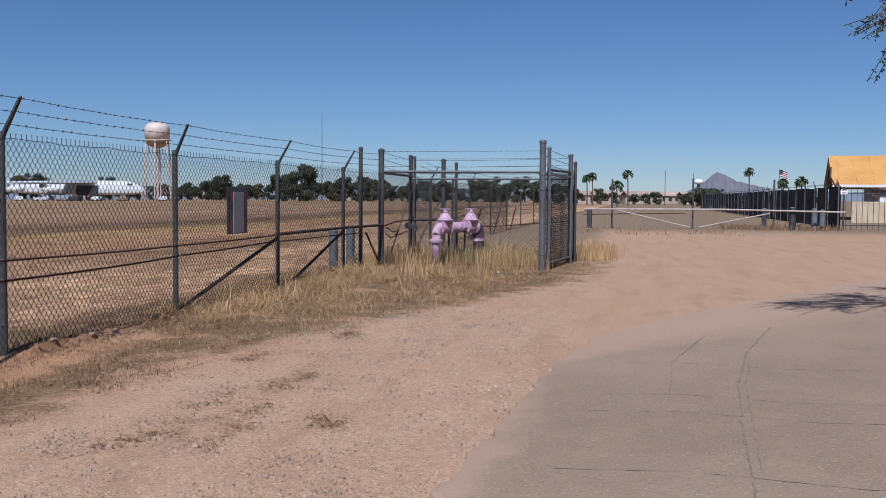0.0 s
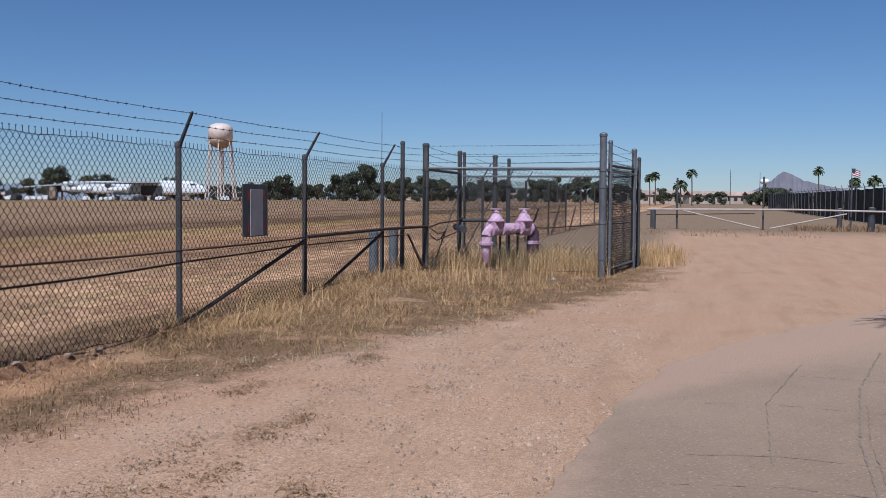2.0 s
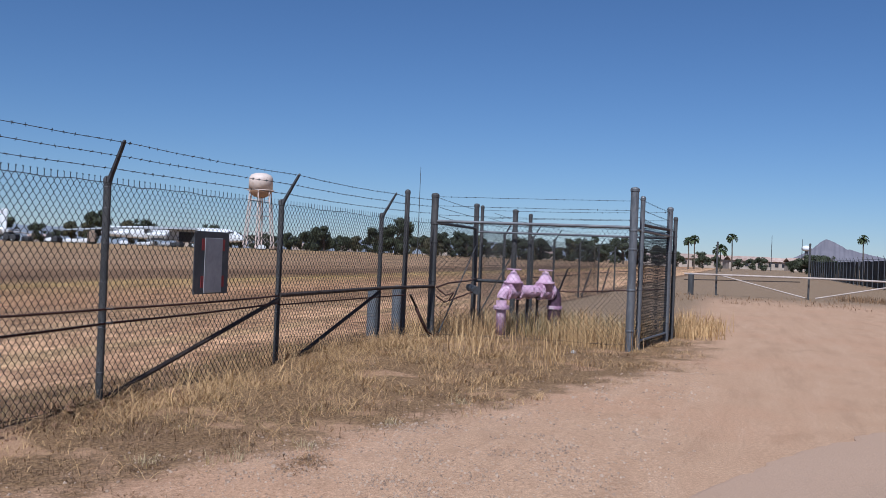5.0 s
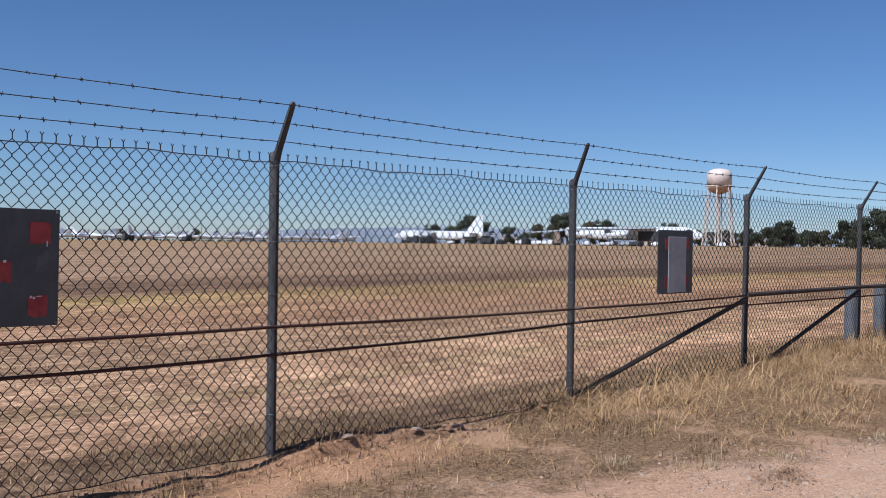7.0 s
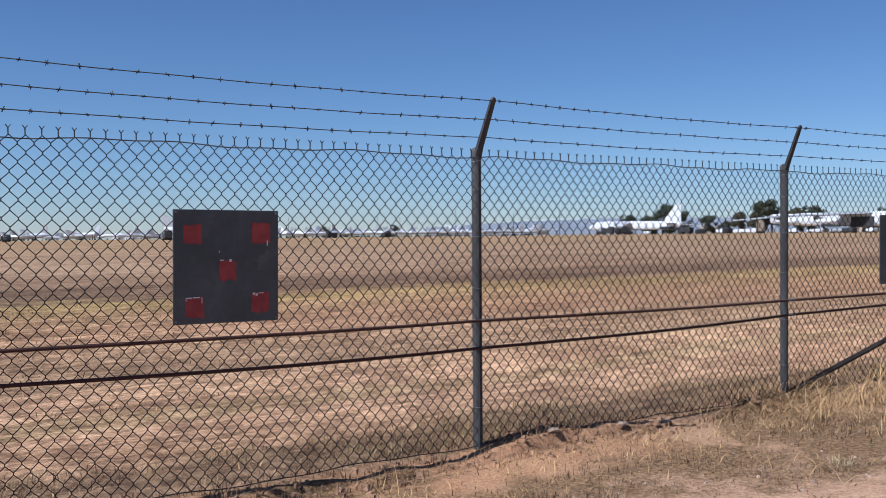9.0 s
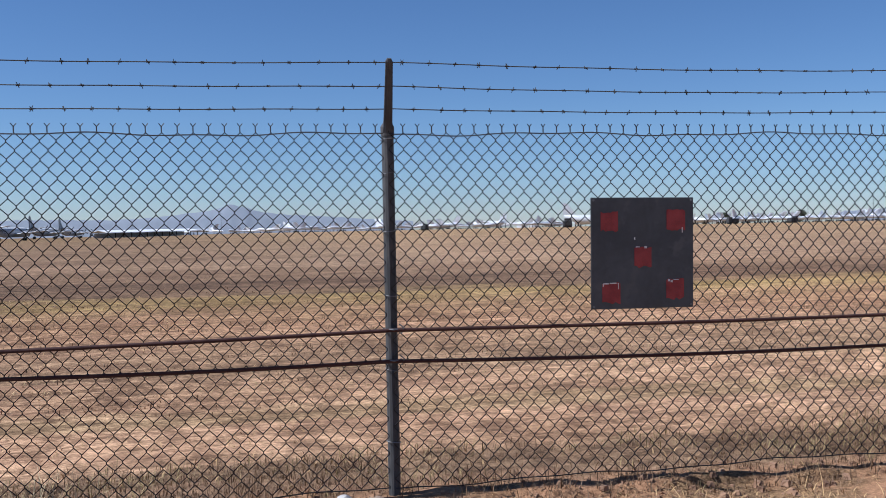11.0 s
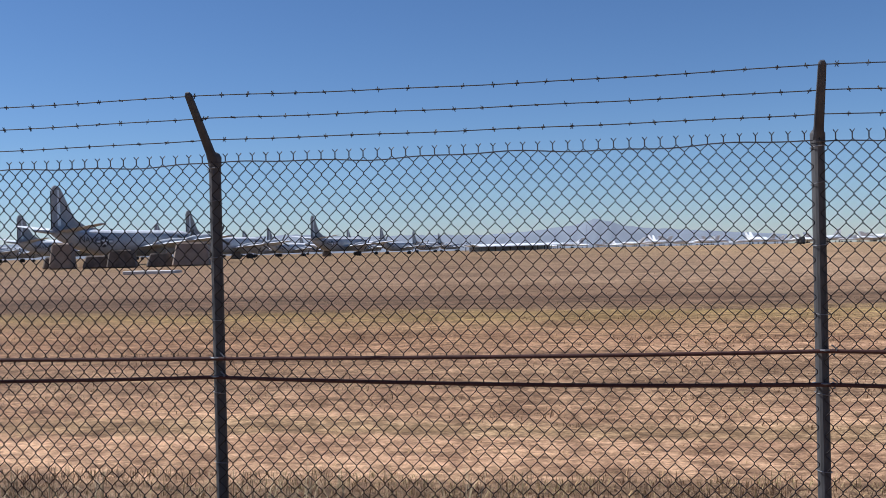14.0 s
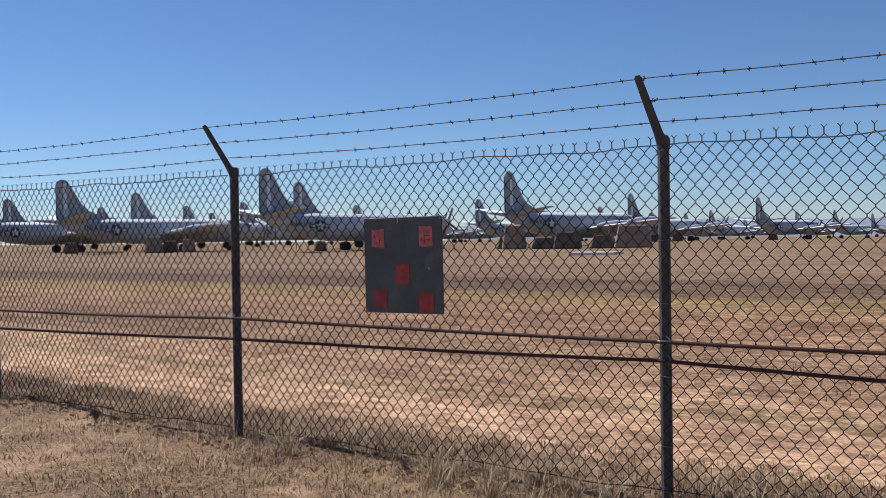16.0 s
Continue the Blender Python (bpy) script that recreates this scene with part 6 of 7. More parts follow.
def tree_kind(seed, h, wd, mat, label):
    rnd = random.Random(seed)
    t = thing("tree", label, "tree", group="trees along the airfield")
    b = bmesh.new()
    tube(b, [(0, 0, -.1), (.1, 0, h * .2), (.05, .1, h * .45)], [h * .035, h * .028, h * .018], 7)
    cs, rs = [], []
    for k in range(rnd.randint(15, 21)):
        a = rnd.uniform(0, 6.28)
        q = rnd.uniform(.1, .8) * wd / 2 * 1.1
        z = h * rnd.uniform(.10, .84)
        q *= 1.15 - .6 * max(0.0, z / h - .5)
        c = Vector((q * math.cos(a), q * math.sin(a), z))
        tube(b, [(.05, .05, h * rnd.uniform(.2, .4)), tuple(c * .6 + Vector((0, 0, h * .15))), tuple(c)], [h * .015, h * .009, h * .004], 5)
        cs.append(tuple(c))
        rs.append(h * rnd.uniform(.08, .22))
    part("trunk", b, M_LIMB, t)
    v, f = leaf_cloud(cs, rs, 4200, h * .030, seed)
    ob = raw("crown", v, f, mat, t)
    return t


kinds = [tree_kind(1, 9, 9, M_LEAF, "dark green broad-crowned tree on the horizon"), tree_kind(2, 7, 9, M_LEAF, "dark green broad-crowned tree on the horizon"),
         tree_kind(3, 8, 7, M_LEAF_DRY, "brownish green tree on the horizon"), tree_kind(4, 10, 8, M_LEAF, "tall dark green tree on the horizon")]
spots = []
rnd = random.Random(12)
# (azimuth, range, kind, scale)
spots += [(44.3, 470, 1, 1.45), (43.2, 480, 0, 1.1), (42.3, 470, 3, 1.5), (41.4, 470, 0, 1.3), (39.9, 450, 0, 1.0), (38.9, 460, 1, .9), (38.0, 470, 2, 1.3), (37.2, 470, 2, 1.3), (36.35, 460, 3, 1.6), (35.0, 460, 2, 1.45), (34.4, 465, 1, 1.85),
          (30.4, 450, 1, 1.6), (28.9, 470, 2, 1.0), (25.9, 400, 1, 1.1), (25.0, 400, 0, .95), (24.1, 380, 1, 1.0), (22.9, 380, 1, .95), (22.0, 400, 2, .9), (20.6, 330, 0, 1.1), (19.8, 310, 3, 1.25), (19.3, 330, 1, 1.2), (58.1, 520, 1, 1.0), (62.0, 520, 1, .9)]
for i in range(34):
    az = 4.2 + i * .44 + rnd.uniform(-.15, .15)
    spots.append((az, 300 + rnd.uniform(-20, 60), rnd.randint(0, 3), rnd.uniform(.55, .98)))
for i in range(20):
    az = 20.5 + i * .55
    spots.append((az, 500 + rnd.uniform(-20, 30), rnd.randint(0, 3), rnd.uniform(.7, .95)))
for i in range(22):
    az = -10 + i * .66 + rnd.uniform(-.2, .2)
    spots.append((az, 330 + rnd.uniform(-40, 60), rnd.randint(0, 2), rnd.uniform(.28, .55)))
spots += [(-3.6, 190, 1, .55), (-4.2, 200, 0, .42), (2.0, 230, 1, .6), (-2.9, 230, 1, .4), (-1.2, 250, 0, .4), (.1, 250, 1, .42), (-.6, 260, 0, .35), (-3.35, 226, 1, .5), (-3.8, 224, 1, .62), (-4.2, 228, 1, .62), (-4.65, 226, 1, .6), (-4.9, 232, 1, .45), (3.4, 240, 1, .6), (4.4, 260, 0, .6), (1.3, 260, 0, .4)]
for az, r, k, s in spots:
    tr_ = copy_thing(kinds[k], pose(*on(az, r), 0, 0, rnd.uniform(0, 360)))
    tr_.scale = (s, s, s)
for q in kinds:
    q.matrix_basis = pose(*on(15 + 3 * kinds.index(q), 360))


def palm(az, r, h, spread=1.7):
    t = thing("palm_tree", "tall slim fan palm on the horizon", "palm tree", pose(*on(az, r)), "fan palms")
    b = bmesh.new()
    tube(b, [(0, 0, -.1), (.1, 0, h * .5), (.05, .1, h)], [.16, .12, .11], 7)
    part("trunk", b, M_LIMB, t)
    rnd_ = random.Random(int(az * 100))
    b = bmesh.new()
    for k in range(58):
        a, e = rnd_.uniform(0, 6.28), rnd_.uniform(-.75, 1.4)
        d = Vector((math.cos(a) * math.cos(e), math.sin(a) * math.cos(e), math.sin(e)))
        s = d.cross(Vector((0, 0, 1))).normalized()
        p0 = Vector((.05, .1, h))
        p1 = p0 + d * spread * .6
        p2 = p0 + d * spread + Vector((0, 0, -.3))
        w = .2
        q = [b.verts.new(v) for v in (p0, p1 - s * w, p2 - s * w * .7, p2 + Vector((0, 0, -.2)), p2 + s * w * .7, p1 + s * w)]
        b.faces.new(q)
    part("crown", b, M_PALM, t)


for az, r, h, w in ((2.77, 200, 5.7, 1.05), (2.45, 200, 6.1, 1.1), (.39, 200, 6.6, 1.15), (1.0, 170, 3.7, 1.3), (-6.43, 200, 7.1, 1.1), (-8.36, 150, 4.1, .85), (-9.32, 160, 4.5, 1.05), (8.1, 260, 6.5, 1.15)):
    palm(az, r, h, w)


def ridge(name, az0, az1, r, prof, mat, label, seed, lumps=1.0):
    """A line of hills: a lumpy slope raised along an arc."""
    b = bmesh.new()
    n = 160
    prev = None
    for i in range(n + 1):
        az = az0 + (az1 - az0) * i / n
        el = 0.0
        for (a0, e0), (a1, e1) in zip(prof, prof[1:]):
            if a0 <= az <= a1:
                el = e0 + (e1 - e0) * (az - a0) / (a1 - a0)
        el *= 1 + lumps * (.14 * noise.noise((az * 3.0, seed, 0)) + .07 * noise.noise((az * 11.0, seed, 3)))
        cur = []
        for f, hh in ((0.0, 1.0), (-.02, .72), (-.05, .4), (-.09, 0.0)):
            q = r * (1 + f + .01 * noise.noise((az * 5, f * 40, seed)))
            x, y = polar(az, q)
            cur.append(b.verts.new((x, y, max(-70, r * math.tan(radians(max(0, el))) * hh) - (70 if hh == 0 else 0))))
        if prev:
            for k in range(3):
                b.faces.new((prev[k], cur[k], cur[k + 1], prev[k + 1]))
        prev = cur
    bmesh.ops.recalc_face_normals(b, faces=b.faces)
    return tagged(mesh_obj(name, b, mat, True), label, "mountain", kind="structure")


ridge("backdrop_hill", -9.0, -1.6, 2600, [(-9, .5), (-7.6, .64), (-6.5, .86), (-5.56, 1.1), (-5.0, 1.4), (-4.46, 1.62), (-4.1, 1.36), (-3.84, 1.08), (-3.3, .75), (-2.6, .4), (-1.6, 0)], M_MOUNT, "grey-violet rocky hill rising on the horizon", 1, .35)
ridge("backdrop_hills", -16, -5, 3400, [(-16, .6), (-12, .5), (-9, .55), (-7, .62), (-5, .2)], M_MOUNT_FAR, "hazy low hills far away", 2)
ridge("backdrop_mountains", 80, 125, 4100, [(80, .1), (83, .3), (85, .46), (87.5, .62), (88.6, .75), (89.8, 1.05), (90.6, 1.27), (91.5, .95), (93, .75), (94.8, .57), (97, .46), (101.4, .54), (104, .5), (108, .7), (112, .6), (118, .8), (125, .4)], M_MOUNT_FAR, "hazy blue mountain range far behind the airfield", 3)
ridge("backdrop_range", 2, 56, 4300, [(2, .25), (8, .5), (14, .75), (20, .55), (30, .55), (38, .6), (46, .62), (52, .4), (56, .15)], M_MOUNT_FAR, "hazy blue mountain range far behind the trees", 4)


def house(az, r, w, h, turn):
    t = thing("house", "small beige bungalow with a low pitched roof far away", "house", pose(*on(az, r), 0, 0, turn), "far houses")
    b = bmesh.new()
    box(b, (0, 0, h / 2), (6, w, h))
    part("wall", b, M_HOUSE, t)
    b = bmesh.new()
    sec = [(-3.5, h), (0, h + 1.3), (3.5, h), (0, h + 1.1)]
    r0 = [b.verts.new((x, -w / 2 - .4, z)) for x, z in sec]
    r1 = [b.verts.new((x, w / 2 + .4, z)) for x, z in sec]
    for k in range(4):
        b.faces.new((r0[k], r0[(k + 1) % 4], r1[(k + 1) % 4], r1[k]))
    b.faces.new(r0)
    b.faces.new(list(reversed(r1)))
    bmesh.ops.recalc_face_normals(b, faces=b.faces)
    part("roof", b, M_HOUSEROOF, t)
    for y in (-w * .3, 0, w * .3):
        b = bmesh.new()
        box(b, (-3.02, y, h * .55), (.1, 1.1, 1.0))
        part("window", b, M_GLASS, t)


for i, (az, w) in enumerate(((1.6, 9), (-.4, 12), (-1.4, 8), (-2.5, 14), (3.6, 10), (-3.3, 8), (.4, 8), (5.2, 10), (11, 12), (17.4, 12), (22.6, 10), (25.3, 9), (31.5, 14), (39.5, 12), (14.2, 10))):
    house(az, (285 if az < 6 else 430) + 14 * (i % 4) + (60 if az > 20 else 0), w, 2.5, az + (i % 3 - 1) * 18)

# flag and hoarding behind the screened fence
t = thing("flagpole", "flag with red and white stripes on a slim pole", "flag", pose(*on(-8.2, 120)))
b = bmesh.new()
rod(b, (0, 0, 0), (0, 0, 5.1), .05, .03, seg=8)
part("pole", b, M_GALV, t)
for k in range(7):
    b = bmesh.new()
    n = 8
    prev = None
    for i in range(n + 1):
        y = -i / n * .95
        dx, dz = .12 * math.sin(i * .9), -.35 * i / n
        cur = (b.verts.new((dx, y, 5.0 - k * .11 + dz)), b.verts.new((dx, y, 5.0 - (k + 1) * .11 + dz)))
        if prev:
            b.faces.new((prev[0], prev[1], cur[1], cur[0]))
        prev = cur
    part("stripe", b, M_RED if k % 2 == 0 else M_SIGNWHITE, t)
b = bmesh.new()
box(b, (-.03, -.2, 4.8), (.02, .36, .36))
part("canton", b, M_BLACKMARK, t, "dark blue corner")
t = thing("domed_tank", "white domed water tank standing above the far trees", "water tank", pose(*on(-3.5, 600)))
b = bmesh.new()
lathe(b, [(1.6, 10.6), (2.7, 11.2), (2.9, 12.2), (2.6, 13.0), (1.5, 13.6), (.1, 13.8)], 24)
part("tank", b, M_WHITE, t, smooth=True)
b = bmesh.new()
lathe(b, [(1.3, -.1), (1.0, 2.0), (1.0, 10.65)], 16)
part("stem", b, M_GALV, t)


# ---- mesquite tree beside the lane ----
def mesquite():
    t = thing("mesquite_tree", "spreading mesquite tree with fine drooping green foliage beside the lane", "tree", pose(2.95, -9.5, 0))
    rnd_ = random.Random(4)
    b = bmesh.new()
    tube(b, [(0, 0, -.1), (.1, .05, .7), (-.05, .2, 1.5), (-.3, .5, 2.2)], [.20, .16, .14, .11], 10)
    tips = []
    for k in range(17):
        a = 2 * math.pi * k / 17 + rnd_.uniform(-.2, .2)
        ln = rnd_.uniform(1.7, 2.65)
        z1 = rnd_.uniform(3.25, 4.7)
        p0 = Vector((-.2 + .1 * math.cos(a), .4 + .1 * math.sin(a), rnd_.uniform(1.5, 2.2)))
        p1 = Vector((ln * .45 * math.cos(a), ln * .45 * math.sin(a), z1 * .9))
        p2 = Vector((ln * .8 * math.cos(a + .1), ln * .8 * math.sin(a + .1), z1))
        p3 = Vector((ln * math.cos(a + .15), ln * math.sin(a + .15), z1 - .35))
        tube(b, [p0, p1, p2, p3], [.07, .045, .025, .01], 6)
        tips += [(p1, p2), (p2, p3), (p2, p3)]
    part("trunk", b, M_LIMB, t)
    a_, b_, lv = [], [], []
    for p, q in tips:
        for j in range(15):
            s = p.lerp(q, rnd_.uniform(0, 1))
            d = Vector((rnd_.gauss(0, 1), rnd_.gauss(0, 1), rnd_.gauss(-.1, .55))).normalized()
            out = Vector((s.x, s.y, 0)).normalized()
            d = (d + out * .8).normalized()
            ln = rnd_.uniform(.4, .85)
            e = s + d * ln + Vector((0, 0, -.18))
            mid = s.lerp(e, .5) + Vector((0, 0, .07))
            a_ += [tuple(s), tuple(mid)]
            b_ += [tuple(mid), tuple(e)]
            for i in range(34):
                f = rnd_.uniform(.1, 1.0)
                c = (s.lerp(mid, f * 2) if f < .5 else mid.lerp(e, f * 2 - 1))
                lv.append((c, Vector((rnd_.gauss(0, 1), rnd_.gauss(0, 1), rnd_.gauss(-.5, .6))).normalized()))
    v, f = prisms(a_, b_, .005)
    raw("twigs", v, f, M_LIMB, t)
    c = np.array([tuple(p + d * .035) for p, d in lv])
    d = np.array([tuple(d) for p, d in lv])
    rg = np.random.default_rng(3)
    s = np.cross(d, rg.normal(size=d.shape))
    s /= np.linalg.norm(s, axis=1)[:, None]
    v = np.stack([c - d * .024, c + s * .011, c + d * .024, c - s * .011], 1).reshape(-1, 3)
    raw("foliage", v, np.arange(len(v)).reshape(-1, 4), M_LEAF_MESQ, t)


mesquite()


# ---- dry grass, weeds and stones ----
def blades(name, spots, blades_each, h, spread, width, mat, label, seed, lean=.5):
    """Tufts of bent blades; spots: x, y and a size factor."""
    rg = np.random.default_rng(seed)
    sp = np.array(spots)
    n = len(sp) * blades_each
    base = np.repeat(sp, blades_each, 0)
    size = base[:, 2]
    off = rg.normal(size=(n, 2)) * spread * size[:, None]
    x, y = base[:, 0] + off[:, 0], base[:, 1] + off[:, 1]
    z = np.array([height(a, b) for a, b in zip(x, y)]) - .01
    ang = rg.uniform(0, 2 * math.pi, n)
    ln = h * size * rg.uniform(.35, 1.15, n)
    tilt = np.clip(lean * (.75 + .4 * rg.normal(size=n)), min(1.3, lean * .6) if lean > 1.2 else .08, 1.5)
    dx, dy = np.cos(ang) * np.sin(tilt), np.sin(ang) * np.sin(tilt)
    dz = np.cos(tilt)
    wx, wy = -np.sin(ang) * width, np.cos(ang) * width
    p0 = np.stack([x, y, z], -1)
    p1 = p0 + np.stack([dx * .45, dy * .45, dz * .6], -1) * ln[:, None]
    p2 = p0 + np.stack([dx * 1.2, dy * 1.2, dz * .85], -1) * ln[:, None]
    w = np.stack([wx, wy, np.zeros(n)], -1)
    v = np.stack([p0 - w, p0 + w, p1 - w * .8, p1 + w * .8, p2], 1).reshape(-1, 3)
    i = np.arange(n) * 5
    f = np.stack([i, i + 1, i + 3, i + 2], -1).tolist() + np.stack([i + 2, i + 3, i + 4], -1).tolist()
    return tagged(raw(name, v, f, mat), label, "grass", kind="stuff")


rg = np.random.default_rng(8)


def verge_edge(x):
    return -1.45 - .34 * min(max(0, x - .4), 8.6) - .4 * min(max(0, -5 - x), 6)


def scatter(n, x0, x1, y0, y1, keep, smin=.6, smax=1.3):
    out = []
    for _ in range(n):
        x, y = rg.uniform(x0, x1), rg.uniform(y0, y1)
        d = keep(x, y)
        if rg.uniform() < d:
            out.append((x, y, rg.uniform(smin, smax)))
    return out


def patch(x, y, s=1.0, k=0.0):
    return .5 + .9 * noise.noise((x * s, y * s, k))


def on_verge(x, y):
    e = verge_edge(x)
    if y < e - .5 or x > 15:
        return 0
    f = max(0, min(1, (y - e) / .6 + .45))
    return f * max(0, min(1, 1.7 * patch(x, y, 1.1) + (-.36 if x > 2.5 else -.4)))


# straw on the verge
blades("dry_grass", scatter(6500, -13, 14, -4.6, .15, lambda x, y: on_verge(x, y) * (1 if x > 2.2 else .2)), 13, .24, .08, .0019, M_STRAW, "tangled straw-coloured dry grass along the fence", 1, 1.85)
blades("matted_straw", scatter(2600, 1.5, 13, -4.4, .15, on_verge), 12, .17, .10, .0022, M_STRAW_GREY, "matted grey-brown straw along the verge", 41, 1.7)
blades("dead_weeds", scatter(4200, -14, 13, -4.6, .1, lambda x, y: on_verge(x, y) * .8), 10, .085, .09, .0028, M_STRAW_GREY, "low grey-brown dead weeds along the verge", 2, 1.7)
blades("low_grass", scatter(2200, -14, 12, -3.0, .1, lambda x, y: on_verge(x, y) * max(0, patch(x, y, .6, 7) - .1) * (1 if x < 4 else .3)), 12, .07, .07, .0028, M_STRAW_GREEN, "short yellow-green grass tufts", 3, .8)
blades("dead_weeds", scatter(5200, -9, 2.2, -2.1, -.55, lambda x, y: max(0, min(1, 1.25 - abs(y + 1.25 + .22 * math.sin(x * 1.1)) / .62)) * max(0, min(1, patch(x, y, 1.4, 51) + .35))), 9, .075, .07, .0026, M_STRAW_GREY, "dense low grey-brown dead weeds along the verge", 42, 1.8)
blades("low_grass", scatter(1500, -9, 2.4, -.95, -.1, lambda x, y: max(0, min(1, patch(x, y, 1.2, 61) + .1))), 10, .08, .08, .0024, M_STRAW, "short golden straw near the fence foot", 43, 1.6)
for i, (wx, wy, wl) in enumerate(((-.25, -2.77, .35), (-.61, -2.65, .3), (-1.23, -2.45, .45), (-1.39, -2.83, .4), (-1.96, -2.58, .4), (-2.37, -2.45, .35), (-1.58, -3.33, .2), (-2.15, -2.9, .3), (.72, -3.13, .15), (1.87, -2.4, .2), (.45, -2.0, .3))):
    pts_ = [(wx + rg.normal() * wl * .6, wy + rg.normal() * .07, rg.uniform(.6, 1.3)) for _ in range(42)]
    blades("gravel_weeds", pts_, 18, .055, .04, .0036, M_WEED, "patch of tiny brown weeds in the gravel", 70 + i, 1.75)
# tall straw inside and around the enclosure
blades("tall_grass", scatter(430, 10.7, 14.2, -3.5, .4, lambda x, y: .9 if (x > 12.9 or y > -1.0 or y < -2.1) else .12), 13, .50, .10, .004, M_STRAW, "tall pale dry grass round the valve enclosure", 4, .45)
blades("pale_brush", scatter(240, 12.7, 14.3, -3.4, -.5, lambda x, y: .85), 16, .46, .12, .004, M_PALEWEED, "pale greenish dry brush filling the enclosure", 24, .6)
blades("tall_grass", scatter(70, 11.9, 14.0, -2.4, -1.1, lambda x, y: .8 if x > 12.3 else .1), 14, .52, .10, .004, M_STRAW_GREEN, "tall greenish grass beneath the pipework", 14, .32)
blades("tall_grass", scatter(90, 2.9, 10.6, -.9, .25, lambda x, y: .75), 11, .36, .10, .0032, M_STRAW, "tall pale dry grass at the fence foot", 5, 1.3)
blades("tall_grass", scatter(34, 8.2, 10.4, -3.0, -1.0, lambda x, y: .8), 11, .42, .09, .0034, M_STRAW, "tall pale dry grass before the enclosure", 15, .6)
blades("tall_grass", scatter(130, 13.8, 17.5, -4.6, -3.6, lambda x, y: .8), 12, .42, .10, .005, M_STRAW, "tall pale dry grass behind the enclosure", 16, .4)
blades("tall_grass", scatter(200, 37.5, 42, -14, -9.0, lambda x, y: .7), 9, .34, .3, .010, M_STRAW_GREY, "straw clumps by the far barrier", 17, .4)
blades("tall_grass", scatter(140, 30, 38, -9, 0, lambda x, y: .5), 9, .16, .3, .010, M_STRAW_GREY, "straw clumps by the far barrier", 18, .4)
blades("straw_bank", scatter(420, 2.6, 9.6, -1.25, .05, lambda x, y: max(0, min(1, 1.1 + y * .55 + .8 * (patch(x, y, 1.3, 5) - .5)))), 22, .34, .12, .0018, M_STRAW, "thick golden dry grass flattened along the fence foot", 52, 1.65)
blades("straw_bank", scatter(160, 3.4, 10.4, -2.6, -1.1, lambda x, y: max(0, min(1, patch(x, y, 1.0, 15)))), 18, .24, .12, .0017, M_STRAW, "loose clumps of golden dry grass on the verge", 53, 1.5)
# weeds along the foot of the fence
blades("fence_weeds", scatter(520, -13, 9, -.35, .45, lambda x, y: max(0, patch(x, y, 1.1, 3))), 11, .12, .10, .0020, M_STRAW_GREY, "thin dead weed stalks at the fence foot", 6, 1.25)
blades("fence_weeds", scatter(150, -8.6, -4.8, -.6, .25, lambda x, y: max(0, patch(x, y, 1.6, 77))), 16, .22, .10, .0022, M_STRAW_GREY, "bushy dead weed stalks at the fence foot", 7, 1.25)
# weeds in the gravel
def dark_weeds(x, y):
    return max(0, patch(x * .55, y * 1.5, 1.3, 11) - .45) * 1.6


blades("gravel_weeds", scatter(2600, -7, 9, -4.0, -1.4, lambda x, y: dark_weeds(x, y) if y < verge_edge(x) else 0), 9, .038, .05, .003, M_WEED, "tiny brown weeds in the gravel shoulder", 8, 1.75)
for x, y, s in ((1.75, -1.98, 1.3), (2.25, -2.25, 1.0), (1.45, -1.55, .8), (4.7, -2.6, 1.0), (3.4, -2.4, .7)):
    blades("pale_weed", [(x, y, s)], 46, .11, .045, .0022, M_PALEWEED, "pale bleached weed tuft on bare ground", int(x * 10), .6)
blades("field_weeds", scatter(4200, -20, 14, .1, 1.0, lambda x, y: max(0, min(1, patch(x * .7, y, 1.0, 95) + .25)) * (1 if x < -3 else .5)), 10, .06, .08, .0024, M_STRAW_GREY, "grey-green dead weeds behind the fence", 44, 1.6)
# field beyond the fence
def field_density(x, y):
    if 1.2 < y < 3.0:
        return .16
    return max(0, min(1, 1.4 * patch(x * .35, y, .8, 21) - .1))


blades("field_grass", scatter(15000, -24, 22, .25, 13, field_density), 9, .065, .08, .0036, M_STRAW_GREY, "short dead grass on the airfield", 9, 1.75)
blades("field_grass", scatter(16000, -28, 26, .3, 15, lambda x, y: max(0, min(1, 1.6 * patch(x * .45, y * 1.6, .9, 81) - .35))), 9, .075, .08, .0040, M_STRAW, "short straw-coloured grass on the airfield", 10, 1.75)
blades("field_grass", scatter(9000, -50, 45, 13, 40, lambda x, y: max(0, min(1, 1.5 * patch(x * .2, y * .9, .7, 91) - .2 + (.5 if 16 < y < 23 else 0)))), 7, .10, .16, .010, M_STRAW_GREY, "short dead grass on the airfield", 11, 1.75)
blades("field_grass", scatter(1500, -26, 20, 3.0, 5.0, lambda x, y: .8), 9, .07, .09, .0042, M_STRAW_GREEN, "yellowish grass strip on the airfield", 12, 1.75)


